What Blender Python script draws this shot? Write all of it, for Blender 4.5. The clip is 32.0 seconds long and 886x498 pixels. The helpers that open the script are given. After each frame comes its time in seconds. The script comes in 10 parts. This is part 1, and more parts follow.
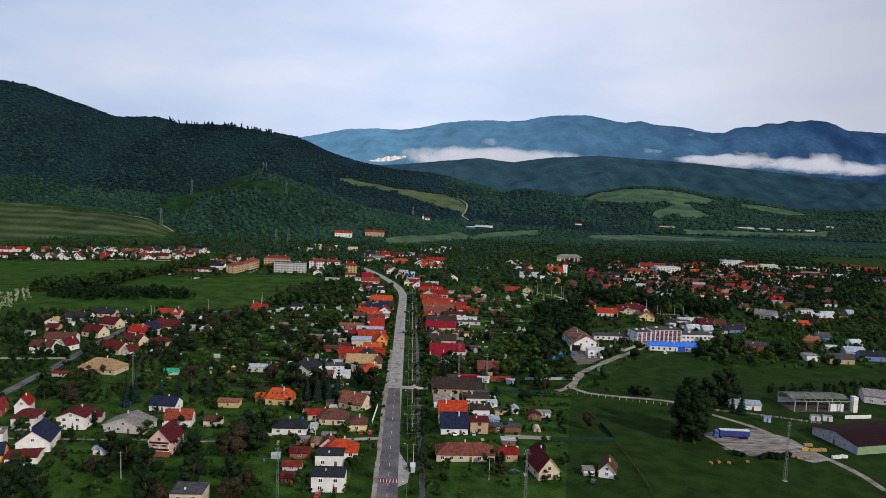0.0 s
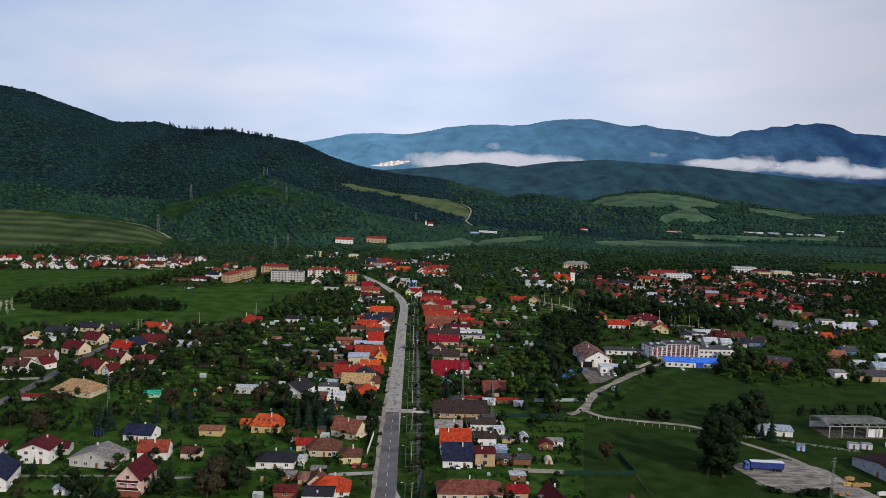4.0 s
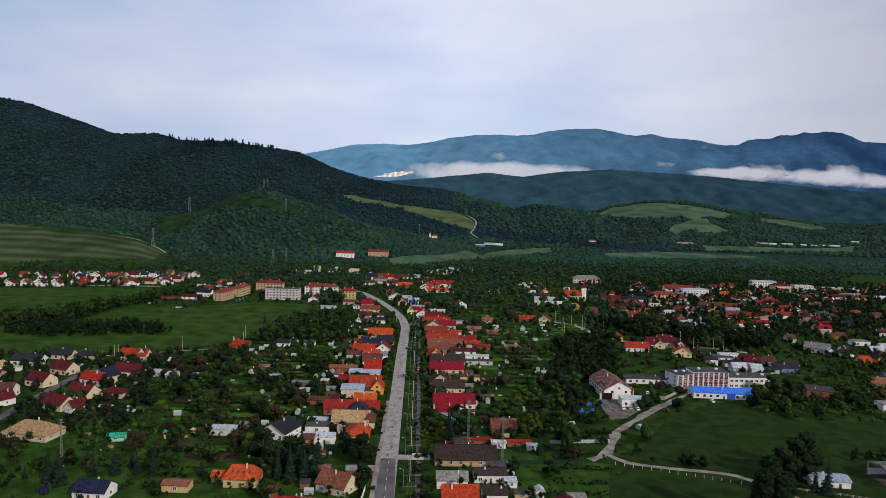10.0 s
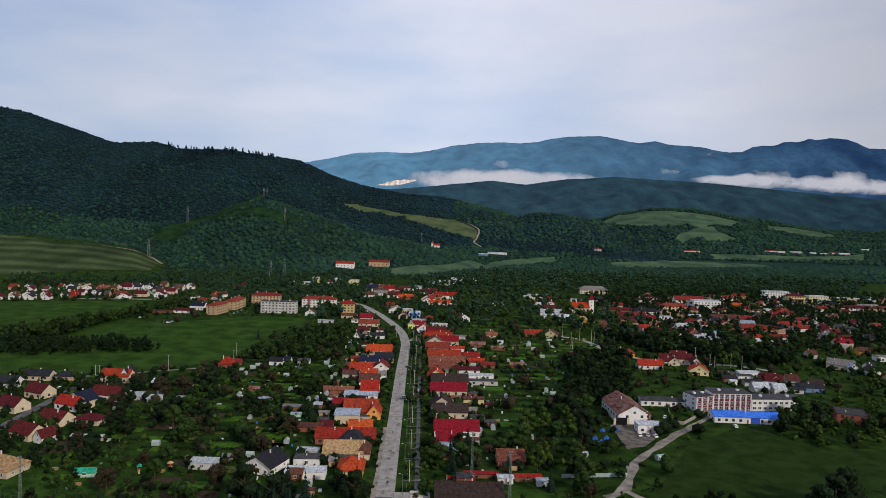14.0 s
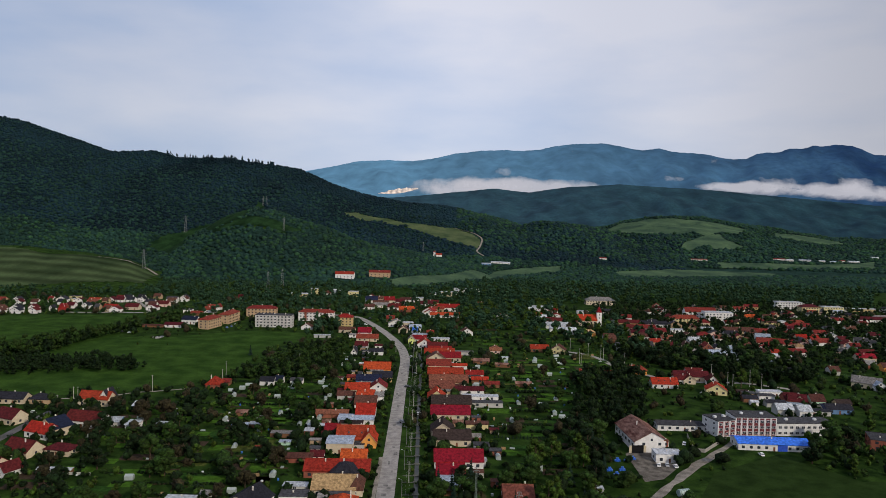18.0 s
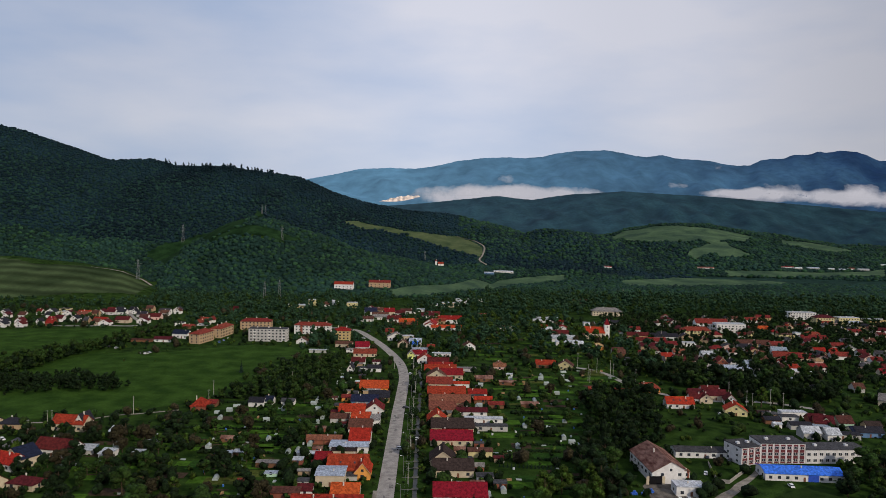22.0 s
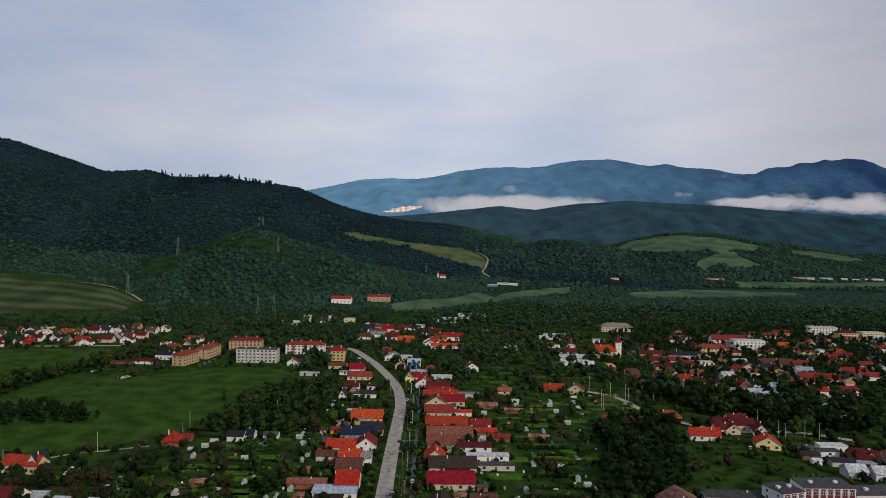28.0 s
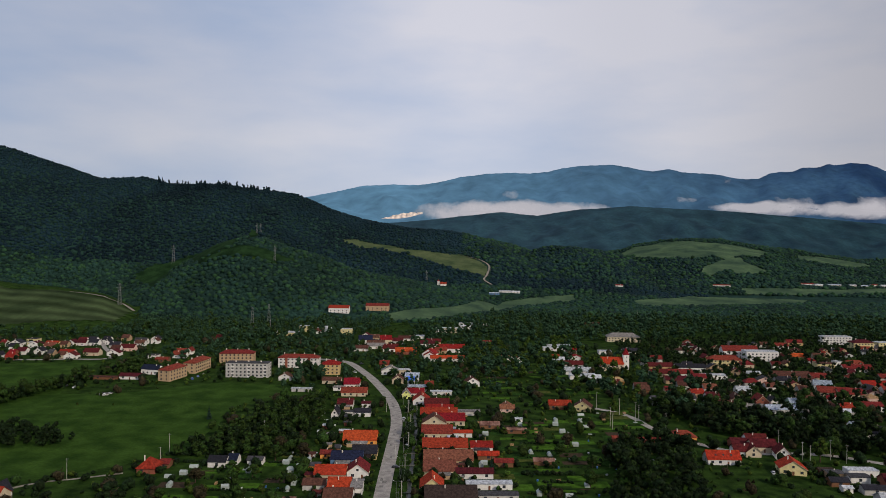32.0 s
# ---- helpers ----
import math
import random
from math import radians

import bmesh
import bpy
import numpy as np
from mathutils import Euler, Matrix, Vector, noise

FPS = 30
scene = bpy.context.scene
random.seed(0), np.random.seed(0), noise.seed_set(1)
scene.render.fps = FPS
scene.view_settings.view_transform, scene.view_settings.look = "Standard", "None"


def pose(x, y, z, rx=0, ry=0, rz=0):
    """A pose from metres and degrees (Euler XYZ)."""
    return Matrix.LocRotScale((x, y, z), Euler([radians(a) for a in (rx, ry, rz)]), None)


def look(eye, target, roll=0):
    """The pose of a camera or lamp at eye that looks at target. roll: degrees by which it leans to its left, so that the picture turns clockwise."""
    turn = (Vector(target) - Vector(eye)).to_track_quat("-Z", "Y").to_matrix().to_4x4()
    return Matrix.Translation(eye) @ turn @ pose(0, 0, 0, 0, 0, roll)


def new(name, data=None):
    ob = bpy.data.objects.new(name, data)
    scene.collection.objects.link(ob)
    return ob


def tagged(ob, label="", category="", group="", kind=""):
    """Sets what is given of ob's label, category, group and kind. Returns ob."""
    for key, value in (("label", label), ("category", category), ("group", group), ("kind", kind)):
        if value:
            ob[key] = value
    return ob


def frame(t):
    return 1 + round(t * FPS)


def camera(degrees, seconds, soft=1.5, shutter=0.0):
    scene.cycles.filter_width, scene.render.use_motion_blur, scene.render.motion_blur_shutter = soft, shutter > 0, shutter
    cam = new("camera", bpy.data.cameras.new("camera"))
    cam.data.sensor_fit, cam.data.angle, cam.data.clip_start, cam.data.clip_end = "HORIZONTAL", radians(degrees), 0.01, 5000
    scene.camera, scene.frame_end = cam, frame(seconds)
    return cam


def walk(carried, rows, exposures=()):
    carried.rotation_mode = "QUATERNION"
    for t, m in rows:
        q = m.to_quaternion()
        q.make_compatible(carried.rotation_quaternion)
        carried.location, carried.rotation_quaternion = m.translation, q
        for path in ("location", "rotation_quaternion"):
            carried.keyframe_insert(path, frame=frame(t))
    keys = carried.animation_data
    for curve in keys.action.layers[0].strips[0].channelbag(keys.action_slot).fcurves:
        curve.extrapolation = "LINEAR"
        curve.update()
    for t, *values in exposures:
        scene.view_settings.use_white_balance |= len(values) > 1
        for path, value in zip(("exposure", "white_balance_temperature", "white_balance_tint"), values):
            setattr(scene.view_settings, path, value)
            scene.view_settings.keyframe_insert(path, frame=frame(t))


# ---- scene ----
# ---------------------------------------------------------------- camera
LENS = 64.85
EYE_X, EYE_Y, EYE_Z = (0.0, 7.4335, -8.5781, 7.7135), (0.0, 236.1348, -17.8473, 8.7129), (111.8, 8.0956, 2.3494, -0.5946)
PITCH, YAW, ROLL = (-5.3823, 1.8643, 9.0878, -9.9416, 3.4365), (-0.0162, 2.6929, -0.733, -0.0368), (-2.0691, 1.4156, 0.0631)


def poly(c, s):
    return sum(k * s ** i for i, k in enumerate(c))


def camera_pose(t):
    s = t / 32.0
    turn = pose(0, 0, 0, 0, 0, poly(YAW, s)) @ pose(0, 0, 0, 90 + poly(PITCH, s)) @ pose(0, 0, 0, 0, 0, -poly(ROLL, s))
    return Matrix.Translation((poly(EYE_X, s), poly(EYE_Y, s), poly(EYE_Z, s))) @ turn


cam = camera(LENS, 32.0, soft=0.45)
walk(cam, [(t, camera_pose(t)) for t in range(0, 33, 2)], exposures=[(0.0, -0.03, 6380, 10), (16.0, -0.23, 6540, 10), (32.0, -0.38, 6850, 11)])

# ---------------------------------------------------------------- world and sun
SUN_UP, SUN_FROM = 29.0, (0.67, -0.74)
world = bpy.data.worlds.new("overcast_sky")
scene.world = world
world.use_nodes = True
wt = world.node_tree
wt.nodes.clear()
W = wt.nodes.new
w_out, w_bg, w_sky = W("ShaderNodeOutputWorld"), W("ShaderNodeBackground"), W("ShaderNodeTexSky")
w_sky.sky_type = "NISHITA"
w_sky.sun_disc = False
w_sky.sun_elevation = radians(SUN_UP)
w_sky.sun_rotation = math.atan2(SUN_FROM[0], SUN_FROM[1])
w_tc, w_map, w_n1, w_ramp = W("ShaderNodeTexCoord"), W("ShaderNodeMapping"), W("ShaderNodeTexNoise"), W("ShaderNodeValToRGB")
w_map.inputs["Scale"].default_value = (1.0, 1.0, 3.2)
w_map.inputs["Location"].default_value = (0.35, 0.0, 0.2)
w_n1.inputs["Scale"].default_value, w_n1.inputs["Detail"].default_value = 2.6, 6.0
w_n1.inputs["Roughness"].default_value = 0.48
w_ramp.color_ramp.elements[0].position, w_ramp.color_ramp.elements[1].position = 0.32, 0.66
w_ramp.color_ramp.elements[0].color = (0.50, 0.62, 0.88, 1)
w_ramp.color_ramp.elements[1].color = (0.81, 0.835, 0.965, 1)
w_dim, w_mix = W("ShaderNodeMix"), W("ShaderNodeMix")
for m in (w_dim, w_mix):
    m.data_type = "RGBA"
w_dim.blend_type, w_dim.inputs["Factor"].default_value = "MULTIPLY", 1.0
w_dim.inputs["B"].default_value = (0.09, 0.09, 0.09, 1)
w_mix.inputs["Factor"].default_value = 0.86
L = wt.links.new
L(w_tc.outputs["Generated"], w_map.inputs["Vector"])
L(w_map.outputs["Vector"], w_n1.inputs["Vector"])
w_sep, w_west, w_add = W("ShaderNodeSeparateXYZ"), W("ShaderNodeMapRange"), W("ShaderNodeMath")   # clearer air to the west
w_west.inputs["From Min"].default_value, w_west.inputs["From Max"].default_value = -0.55, 0.0
w_west.inputs["To Min"].default_value, w_west.inputs["To Max"].default_value = -0.12, 0.05
L(w_tc.outputs["Generated"], w_sep.inputs["Vector"])
L(w_sep.outputs["X"], w_west.inputs["Value"])
L(w_n1.outputs["Fac"], w_add.inputs[0])
L(w_west.outputs["Result"], w_add.inputs[1])
L(w_add.outputs["Value"], w_ramp.inputs["Fac"])
L(w_sky.outputs["Color"], w_dim.inputs["A"])
L(w_dim.outputs["Result"], w_mix.inputs["A"])
L(w_ramp.outputs["Color"], w_mix.inputs["B"])
w_east = W("ShaderNodeValToRGB")                                   # the cloud is thinnest ahead and thickens to the east
w_span = W("ShaderNodeMapRange")
w_span.inputs["From Min"].default_value, w_span.inputs["From Max"].default_value = -1.0, 1.0
w_east.color_ramp.interpolation = "EASE"
for k, (at, v) in enumerate(((0.25, 0.93), (0.5, 1.12), (0.62, 1.02), (0.78, 0.74))):
    stop = w_east.color_ramp.elements[k] if k < 2 else w_east.color_ramp.elements.new(at)
    stop.position, stop.color = at, (v, v, v, 1)
w_thick = W("ShaderNodeMix")
w_thick.data_type, w_thick.blend_type = "RGBA", "MULTIPLY"
w_thick.inputs["Factor"].default_value = 1.0
L(w_sep.outputs["X"], w_span.inputs["Value"])
L(w_span.outputs["Result"], w_east.inputs["Fac"])
L(w_mix.outputs["Result"], w_thick.inputs["A"])
L(w_east.outputs["Color"], w_thick.inputs["B"])
L(w_thick.outputs["Result"], w_bg.inputs["Color"])
L(w_bg.outputs["Background"], w_out.inputs["Surface"])
w_bg.inputs["Strength"].default_value = 1.0
sun = new("sun", bpy.data.lights.new("sun", "SUN"))
sun.data.energy, sun.data.angle, sun.data.color = 3.4, radians(3.0), (1.0, 0.90, 0.76)
sun.matrix_world = look((SUN_FROM[0] * 100, SUN_FROM[1] * 100, 100 * math.tan(radians(SUN_UP))), (0, 0, 0))

# ---------------------------------------------------------------- materials
MATS = {}


def material(name, color, rough=0.8, vary=0.25, scale=0.4, bump=0.0, bump_scale=3.0, second=None, metal=0.0,
             random_hue=0.0, island=0.0, stripes=None, glow=None, stretch=None):
    """A procedural surface: two noises over the base colour, a bump, optional rows (tiles, sheets) and chance per object."""
    if name in MATS:
        return MATS[name]
    mat = bpy.data.materials.new(name)
    mat.use_nodes = True
    nt = mat.node_tree
    nt.nodes.clear()
    N, K = nt.nodes.new, nt.links.new
    out, bsdf = N("ShaderNodeOutputMaterial"), N("ShaderNodeBsdfPrincipled")
    K(bsdf.outputs["BSDF"], out.inputs["Surface"])
    bsdf.inputs["Specular IOR Level"].default_value = 0.5 if rough < 0.6 else 0.06 if rough < 0.9 else 0.015
    bsdf.inputs["Roughness"].default_value, bsdf.inputs["Metallic"].default_value = rough, metal
    tc = N("ShaderNodeTexCoord")
    vec = tc.outputs["Object"]
    if stretch:
        mp = N("ShaderNodeMapping")
        mp.inputs["Scale"].default_value = stretch
        K(vec, mp.inputs["Vector"])
        vec = mp.outputs["Vector"]
    coarse, fine = N("ShaderNodeTexNoise"), N("ShaderNodeTexNoise")
    coarse.inputs["Scale"].default_value, coarse.inputs["Detail"].default_value = scale, 4.0
    fine.inputs["Scale"].default_value, fine.inputs["Detail"].default_value = scale * 9, 3.0
    K(vec, coarse.inputs["Vector"])
    K(vec, fine.inputs["Vector"])
    mix = N("ShaderNodeMix")
    mix.data_type = "RGBA"
    a = [max(0, c * (1 - vary)) for c in color]
    b = [min(1, c * (1 + vary)) for c in color] if second is None else list(second)
    mix.inputs["A"].default_value, mix.inputs["B"].default_value = (*a, 1), (*b, 1)
    ramp = N("ShaderNodeMapRange")
    ramp.inputs["From Min"].default_value, ramp.inputs["From Max"].default_value = 0.35, 0.65
    K(coarse.outputs["Fac"], ramp.inputs["Value"])
    K(ramp.outputs["Result"], mix.inputs["Factor"])
    hue = N("ShaderNodeHueSaturation")
    K(mix.outputs["Result"], hue.inputs["Color"])
    val = N("ShaderNodeMapRange")
    val.inputs["From Min"].default_value, val.inputs["From Max"].default_value = 0.3, 0.7
    val.inputs["To Min"].default_value, val.inputs["To Max"].default_value = 1 - vary * 0.6, 1 + vary * 0.6
    K(fine.outputs["Fac"], val.inputs["Value"])
    last = val.outputs["Result"]
    if stripes:
        axis, freq, depth = stripes
        wave = N("ShaderNodeTexWave")
        wave.bands_direction = axis
        wave.inputs["Scale"].default_value, wave.inputs["Distortion"].default_value = freq, 0.6
        K(tc.outputs["Object"], wave.inputs["Vector"])
        st = N("ShaderNodeMapRange")
        st.inputs["To Min"].default_value, st.inputs["To Max"].default_value = 1 - depth, 1 + depth * 0.4
        K(wave.outputs["Fac"], st.inputs["Value"])
        mu = N("ShaderNodeMath")
        mu.operation = "MULTIPLY"
        K(last, mu.inputs[0])
        K(st.outputs["Result"], mu.inputs[1])
        last = mu.outputs["Value"]
    if random_hue or island:
        src = N("ShaderNodeNewGeometry").outputs["Random Per Island"] if island else N("ShaderNodeObjectInfo").outputs["Random"]
        rm = N("ShaderNodeMapRange")
        amount = island or random_hue
        rm.inputs["To Min"].default_value, rm.inputs["To Max"].default_value = 1 - amount, 1 + amount
        K(src, rm.inputs["Value"])
        mu = N("ShaderNodeMath")
        mu.operation = "MULTIPLY"
        K(last, mu.inputs[0])
        K(rm.outputs["Result"], mu.inputs[1])
        last = mu.outputs["Value"]
        hm = N("ShaderNodeMapRange")
        hm.inputs["To Min"].default_value, hm.inputs["To Max"].default_value = 0.5 - amount * 0.05, 0.5 + amount * 0.05
        K(src, hm.inputs["Value"])
        K(hm.outputs["Result"], hue.inputs["Hue"])
    K(last, hue.inputs["Value"])
    K(hue.outputs["Color"], bsdf.inputs["Base Color"])
    if bump:
        bn, bu = N("ShaderNodeTexNoise"), N("ShaderNodeBump")
        bn.inputs["Scale"].default_value, bn.inputs["Detail"].default_value = bump_scale, 4.0
        K(vec, bn.inputs["Vector"])
        bu.inputs["Strength"].default_value, bu.inputs["Distance"].default_value = min(1.0, bump), 0.3 if bump < 1.0 else 0.7
        K(bn.outputs["Fac"], bu.inputs["Height"])
        K(bu.outputs["Normal"], bsdf.inputs["Normal"])
    if glow:
        bsdf.inputs["Emission Color"].default_value = (*glow[:3], 1)
        bsdf.inputs["Emission Strength"].default_value = glow[3]
    MATS[name] = mat
    return mat


def roof_mat(kind):
    tile = {"red": (0.208, 0.0188, 0.0136), "orange": (0.332, 0.0438, 0.0166), "maroon": (0.0762, 0.0124, 0.0146), "terra": (0.165, 0.062, 0.04), "umber": (0.034, 0.023, 0.021), "brown": (0.0824, 0.0351, 0.0264),
            "dark": (0.0198, 0.0198, 0.0264), "navy": (0.0131, 0.0175, 0.0384), "grey": (0.176, 0.165, 0.159), "tan": (0.329, 0.22, 0.11),
            "rust": (0.186, 0.0714, 0.0461), "blue": (0.0384, 0.154, 0.604), "crimson": (0.205, 0.0095, 0.0135), "light": (0.373, 0.395, 0.428),
            "brick": (0.16, 0.0271, 0.0209), "steel": (0.264, 0.308, 0.373), "teal": (0.022, 0.241, 0.154), "tar": (0.0494, 0.0494, 0.0549)}[kind]
    sheet = kind in ("blue", "crimson", "light", "steel", "dark")
    if kind == "rust":
        return material("roof_rust", (0.105, 0.038, 0.028), 0.85, 0.3, 0.5, 0.5, 4.0, second=(0.27, 0.16, 0.125), random_hue=0.14, stripes=("Y", 1.1, 0.2), stretch=(1.0, 0.35, 0.35))
    return material("roof_" + kind, tile, 0.62 if sheet else 0.8, 0.36, 0.9, 0.6, 4.0, random_hue=0.2,
                    stripes=("Y" if not sheet else "X", 1.1, 0.3))


def wall_mat(kind):
    c = {"white": (0.60, 0.585, 0.57), "cream": (0.46, 0.39, 0.285), "yellow": (0.44, 0.33, 0.16), "grey": (0.38, 0.37, 0.35), "pink": (0.55, 0.38, 0.33),
         "orange": (0.62, 0.27, 0.07), "lime": (0.58, 0.62, 0.22), "brick": (0.22, 0.075, 0.05), "tan": (0.38, 0.27, 0.165), "green": (0.33, 0.48, 0.36),
         "wood": (0.16, 0.08, 0.045), "lemon": (0.52, 0.45, 0.24), "concrete": (0.42, 0.41, 0.39), "redpanel": (0.13, 0.032, 0.036), "blue": (0.10, 0.18, 0.30)}[kind]
    return material("plaster_" + kind, c, 0.88, 0.10, 0.5, 0.15, 6.0, random_hue=0.07)


GLASS = material("window_glass", (0.03, 0.035, 0.045), 0.12, 0.2)
FRAME = material("window_frame_white", (0.70, 0.69, 0.66), 0.5, 0.05)
FRAME_DARK = material("window_frame_brown", (0.10, 0.05, 0.03), 0.5, 0.1)
CHIMNEY = material("chimney_plaster", (0.55, 0.50, 0.45), 0.9, 0.2, 1.5)
WOOD = material("weathered_wood", (0.19, 0.12, 0.075), 0.85, 0.3, 1.5, 0.3)
DOOR = material("door_brown", (0.14, 0.06, 0.035), 0.6, 0.2)
CONCRETE = material("old_concrete", (0.27, 0.255, 0.235), 0.92, 0.25, 0.15, 0.3, 2.0)
ASPHALT = material("worn_asphalt", (0.098, 0.094, 0.097), 0.92, 0.25, 0.12, 0.3, 3.0)
ASPHALT_OLD = material("bleached_asphalt", (0.255, 0.238, 0.222), 0.92, 0.22, 0.3, 0.3, 3.0)
GRAVEL = material("gravel_track", (0.20, 0.18, 0.155), 0.95, 0.35, 0.2, 0.5, 2.5)
PAINT = material("road_paint", (0.42, 0.41, 0.38), 0.7, 0.15, 1.0)
PAINT_RED = material("road_paint_red", (0.132, 0.03, 0.036), 0.8, 0.2, 1.0)
SOIL = material("garden_soil", (0.045, 0.032, 0.022), 0.95, 0.3, 0.6, 0.5, 2.0)
STEEL = material("galvanised_steel", (0.17, 0.18, 0.18), 0.5, 0.15, 1.0, metal=0.4)
POLE = material("concrete_pole", (0.36, 0.35, 0.32), 0.9, 0.2, 0.8)
BARK = material("bark", (0.07, 0.05, 0.035), 0.95, 0.3, 1.2, 0.6, 4.0)
LEAF = material("leaves_green", (0.0196, 0.03917, 0.008213), 0.75, 0.6, 1.1, 1.0, 2.2, island=0.32)
LEAF_MID = material("leaves_fresh", (0.03549, 0.06236, 0.009677), 0.75, 0.6, 1.1, 1.0, 2.2, island=0.28)
LEAF_DARK = material("leaves_dark", (0.008619, 0.0179, 0.005967), 0.75, 0.6, 1.1, 1.0, 2.2, island=0.3)
LEAF_RED = material("leaves_copper", (0.02916, 0.02506, 0.01313), 0.75, 0.6, 1.1, 1.0, 2.2, island=0.25)
LEAF_WHITE = material("blossom", (0.22, 0.24, 0.16), 0.8, 0.45, 0.8, 0.3, 3.0, island=0.45)
# leaves of the hills: the air's blue haze is mixed into their base colour
LEAF_HILL_HAZE = material("hill_leaves_haze", (0.0170, 0.0455, 0.0205), 0.8, 0.3, 0.02, 0.3, 1.0, island=0.10)
LEAF_HILL_DARK_HAZE = material("hill_leaves_dark_haze", (0.0058, 0.0172, 0.0240), 0.8, 0.35, 0.006, 0.3, 1.0, island=0.09)
LEAF_HILL_MID_HAZE = material("hill_leaves_mid_haze", (0.0104, 0.0290, 0.0225), 0.8, 0.35, 0.008, 0.3, 1.0, island=0.09)
LEAF_TOWN = material("town_leaves", (0.0195, 0.0455, 0.0225), 0.78, 0.5, 0.6, 1.0, 1.2, island=0.28)
NEEDLE = material("needles", (0.00782, 0.01857, 0.01173), 0.75, 0.5, 1.2, 0.8, 3.0, island=0.3)


# ---------------------------------------------------------------- mesh helpers
def finish(name, bm, mat):
    me = bpy.data.meshes.new(name)
    bm.normal_update()
    bm.to_mesh(me)
    bm.free()
    if mat:
        me.materials.append(mat)
    return me


def part(name, bm, mat, parent, label=""):
    """One bmesh or mesh as one object under a thing or a part."""
    me = finish(name, bm, mat) if isinstance(bm, bmesh.types.BMesh) else bm
    ob = new(name, me)
    ob.parent = parent
    if label:
        ob["label"] = label
    return ob


def box(bm, x0, y0, z0, x1, y1, z1):
    v = [bm.verts.new(p) for p in ((x0, y0, z0), (x1, y0, z0), (x1, y1, z0), (x0, y1, z0), (x0, y0, z1), (x1, y0, z1), (x1, y1, z1), (x0, y1, z1))]
    for f in ((3, 2, 1, 0), (4, 5, 6, 7), (0, 1, 5, 4), (1, 2, 6, 5), (2, 3, 7, 6), (3, 0, 4, 7)):
        bm.faces.new([v[i] for i in f])


def boxes(*dims):
    bm = bmesh.new()
    for d in dims:
        box(bm, *d)
    return bm


def prism(bm, outline, shift):
    """Extrudes a closed outline of 3D points along shift."""
    lo = [bm.verts.new(p) for p in outline]
    hi = [bm.verts.new(Vector(p) + Vector(shift)) for p in outline]
    n = len(lo)
    bm.faces.new(lo[::-1])
    bm.faces.new(hi)
    for i in range(n):
        bm.faces.new((lo[i], lo[(i + 1) % n], hi[(i + 1) % n], hi[i]))


def tube(bm, a, b, r0, r1, sides=6):
    a, b = Vector(a), Vector(b)
    w = (b - a).normalized()
    u = w.orthogonal().normalized()
    v = w.cross(u)
    ring = [[bm.verts.new(c + (u * math.cos(k * math.tau / sides) + v * math.sin(k * math.tau / sides)) * r) for k in range(sides)] for c, r in ((a, r0), (b, r1))]
    for k in range(sides):
        bm.faces.new((ring[0][k], ring[0][(k + 1) % sides], ring[1][(k + 1) % sides], ring[1][k]))
    bm.faces.new(ring[0][::-1])
    bm.faces.new(ring[1])


def thing(name, x, y, z, turn, label, category, group=""):
    ob = new(name)
    ob.empty_display_size = 0.5
    ob.matrix_basis = pose(x, y, z, 0, 0, turn)
    return tagged(ob, label, category, group)


def big_mesh(name, verts, tris, mat, smooth=False):
    """A mesh of triangles from arrays."""
    verts, tris = np.asarray(verts, np.float32), np.asarray(tris, np.int32)
    me = bpy.data.meshes.new(name)
    me.vertices.add(len(verts))
    me.vertices.foreach_set("co", verts.ravel())
    me.loops.add(tris.size)
    me.loops.foreach_set("vertex_index", tris.ravel())
    me.polygons.add(len(tris))
    me.polygons.foreach_set("loop_start", np.arange(0, tris.size, 3, dtype=np.int32))
    me.polygons.foreach_set("loop_total", np.full(len(tris), 3, np.int32))
    me.polygons.foreach_set("use_smooth", np.full(len(tris), smooth))
    me.update(calc_edges=True)
    me.materials.append(mat)
    return me

# ---------------------------------------------------------------- terrain
VX, VY, VZ = 2.12, 93.57, 115.44      # the point from which the ridges' bearings are given


def hump(u, e):
    return np.array(u), np.array(e)


# each ridge: bearings, slopes to its crest, and the distances of its foot, crest and back
MOUNTAIN = hump((-1.3, -0.755, -0.657, -0.608, -0.551, -0.494, -0.437, -0.404, -0.311, -0.258, -0.225, -0.185, -0.136, -0.087, -0.038, 0.035, 0.10, 0.157, 0.238, 0.319),
                (0.163, 0.141, 0.1216, 0.1139, 0.096, 0.0821, 0.0795, 0.0722, 0.0675, 0.0616, 0.0559, 0.0433, 0.0268, 0.0176, 0.0107, -0.0027, -0.0195, -0.0265, -0.0445, -0.068))
KNOLL = hump((-0.50, -0.437, -0.388, -0.3305, -0.29, -0.257, -0.208, -0.151, -0.086, -0.028, 0.021, 0.054, 0.08),
             (-0.12, -0.074, -0.046, -0.0135, -0.001, -0.003, -0.02, -0.040, -0.050, -0.065, -0.073, -0.09, -0.12))
TERRACE = hump((-1.3, -0.76, -0.66, -0.61, -0.58, -0.52, -0.462, -0.42, -0.39), (-0.045, -0.051, -0.0549, -0.0593, -0.0645, -0.0655, -0.0742, -0.0928, -0.12))
MEADOWS = hump((0.05, 0.12, 0.2111, 0.2265, 0.2613, 0.3, 0.3388, 0.3777, 0.4164, 0.4705, 0.5322, 0.5844, 0.71, 1.2), (-0.06, -0.03, -0.0116, -0.005, 0.0011, 0.0034, 0.001, -0.0053, -0.0092, -0.0152, -0.0233, -0.0246, -0.02, -0.014))
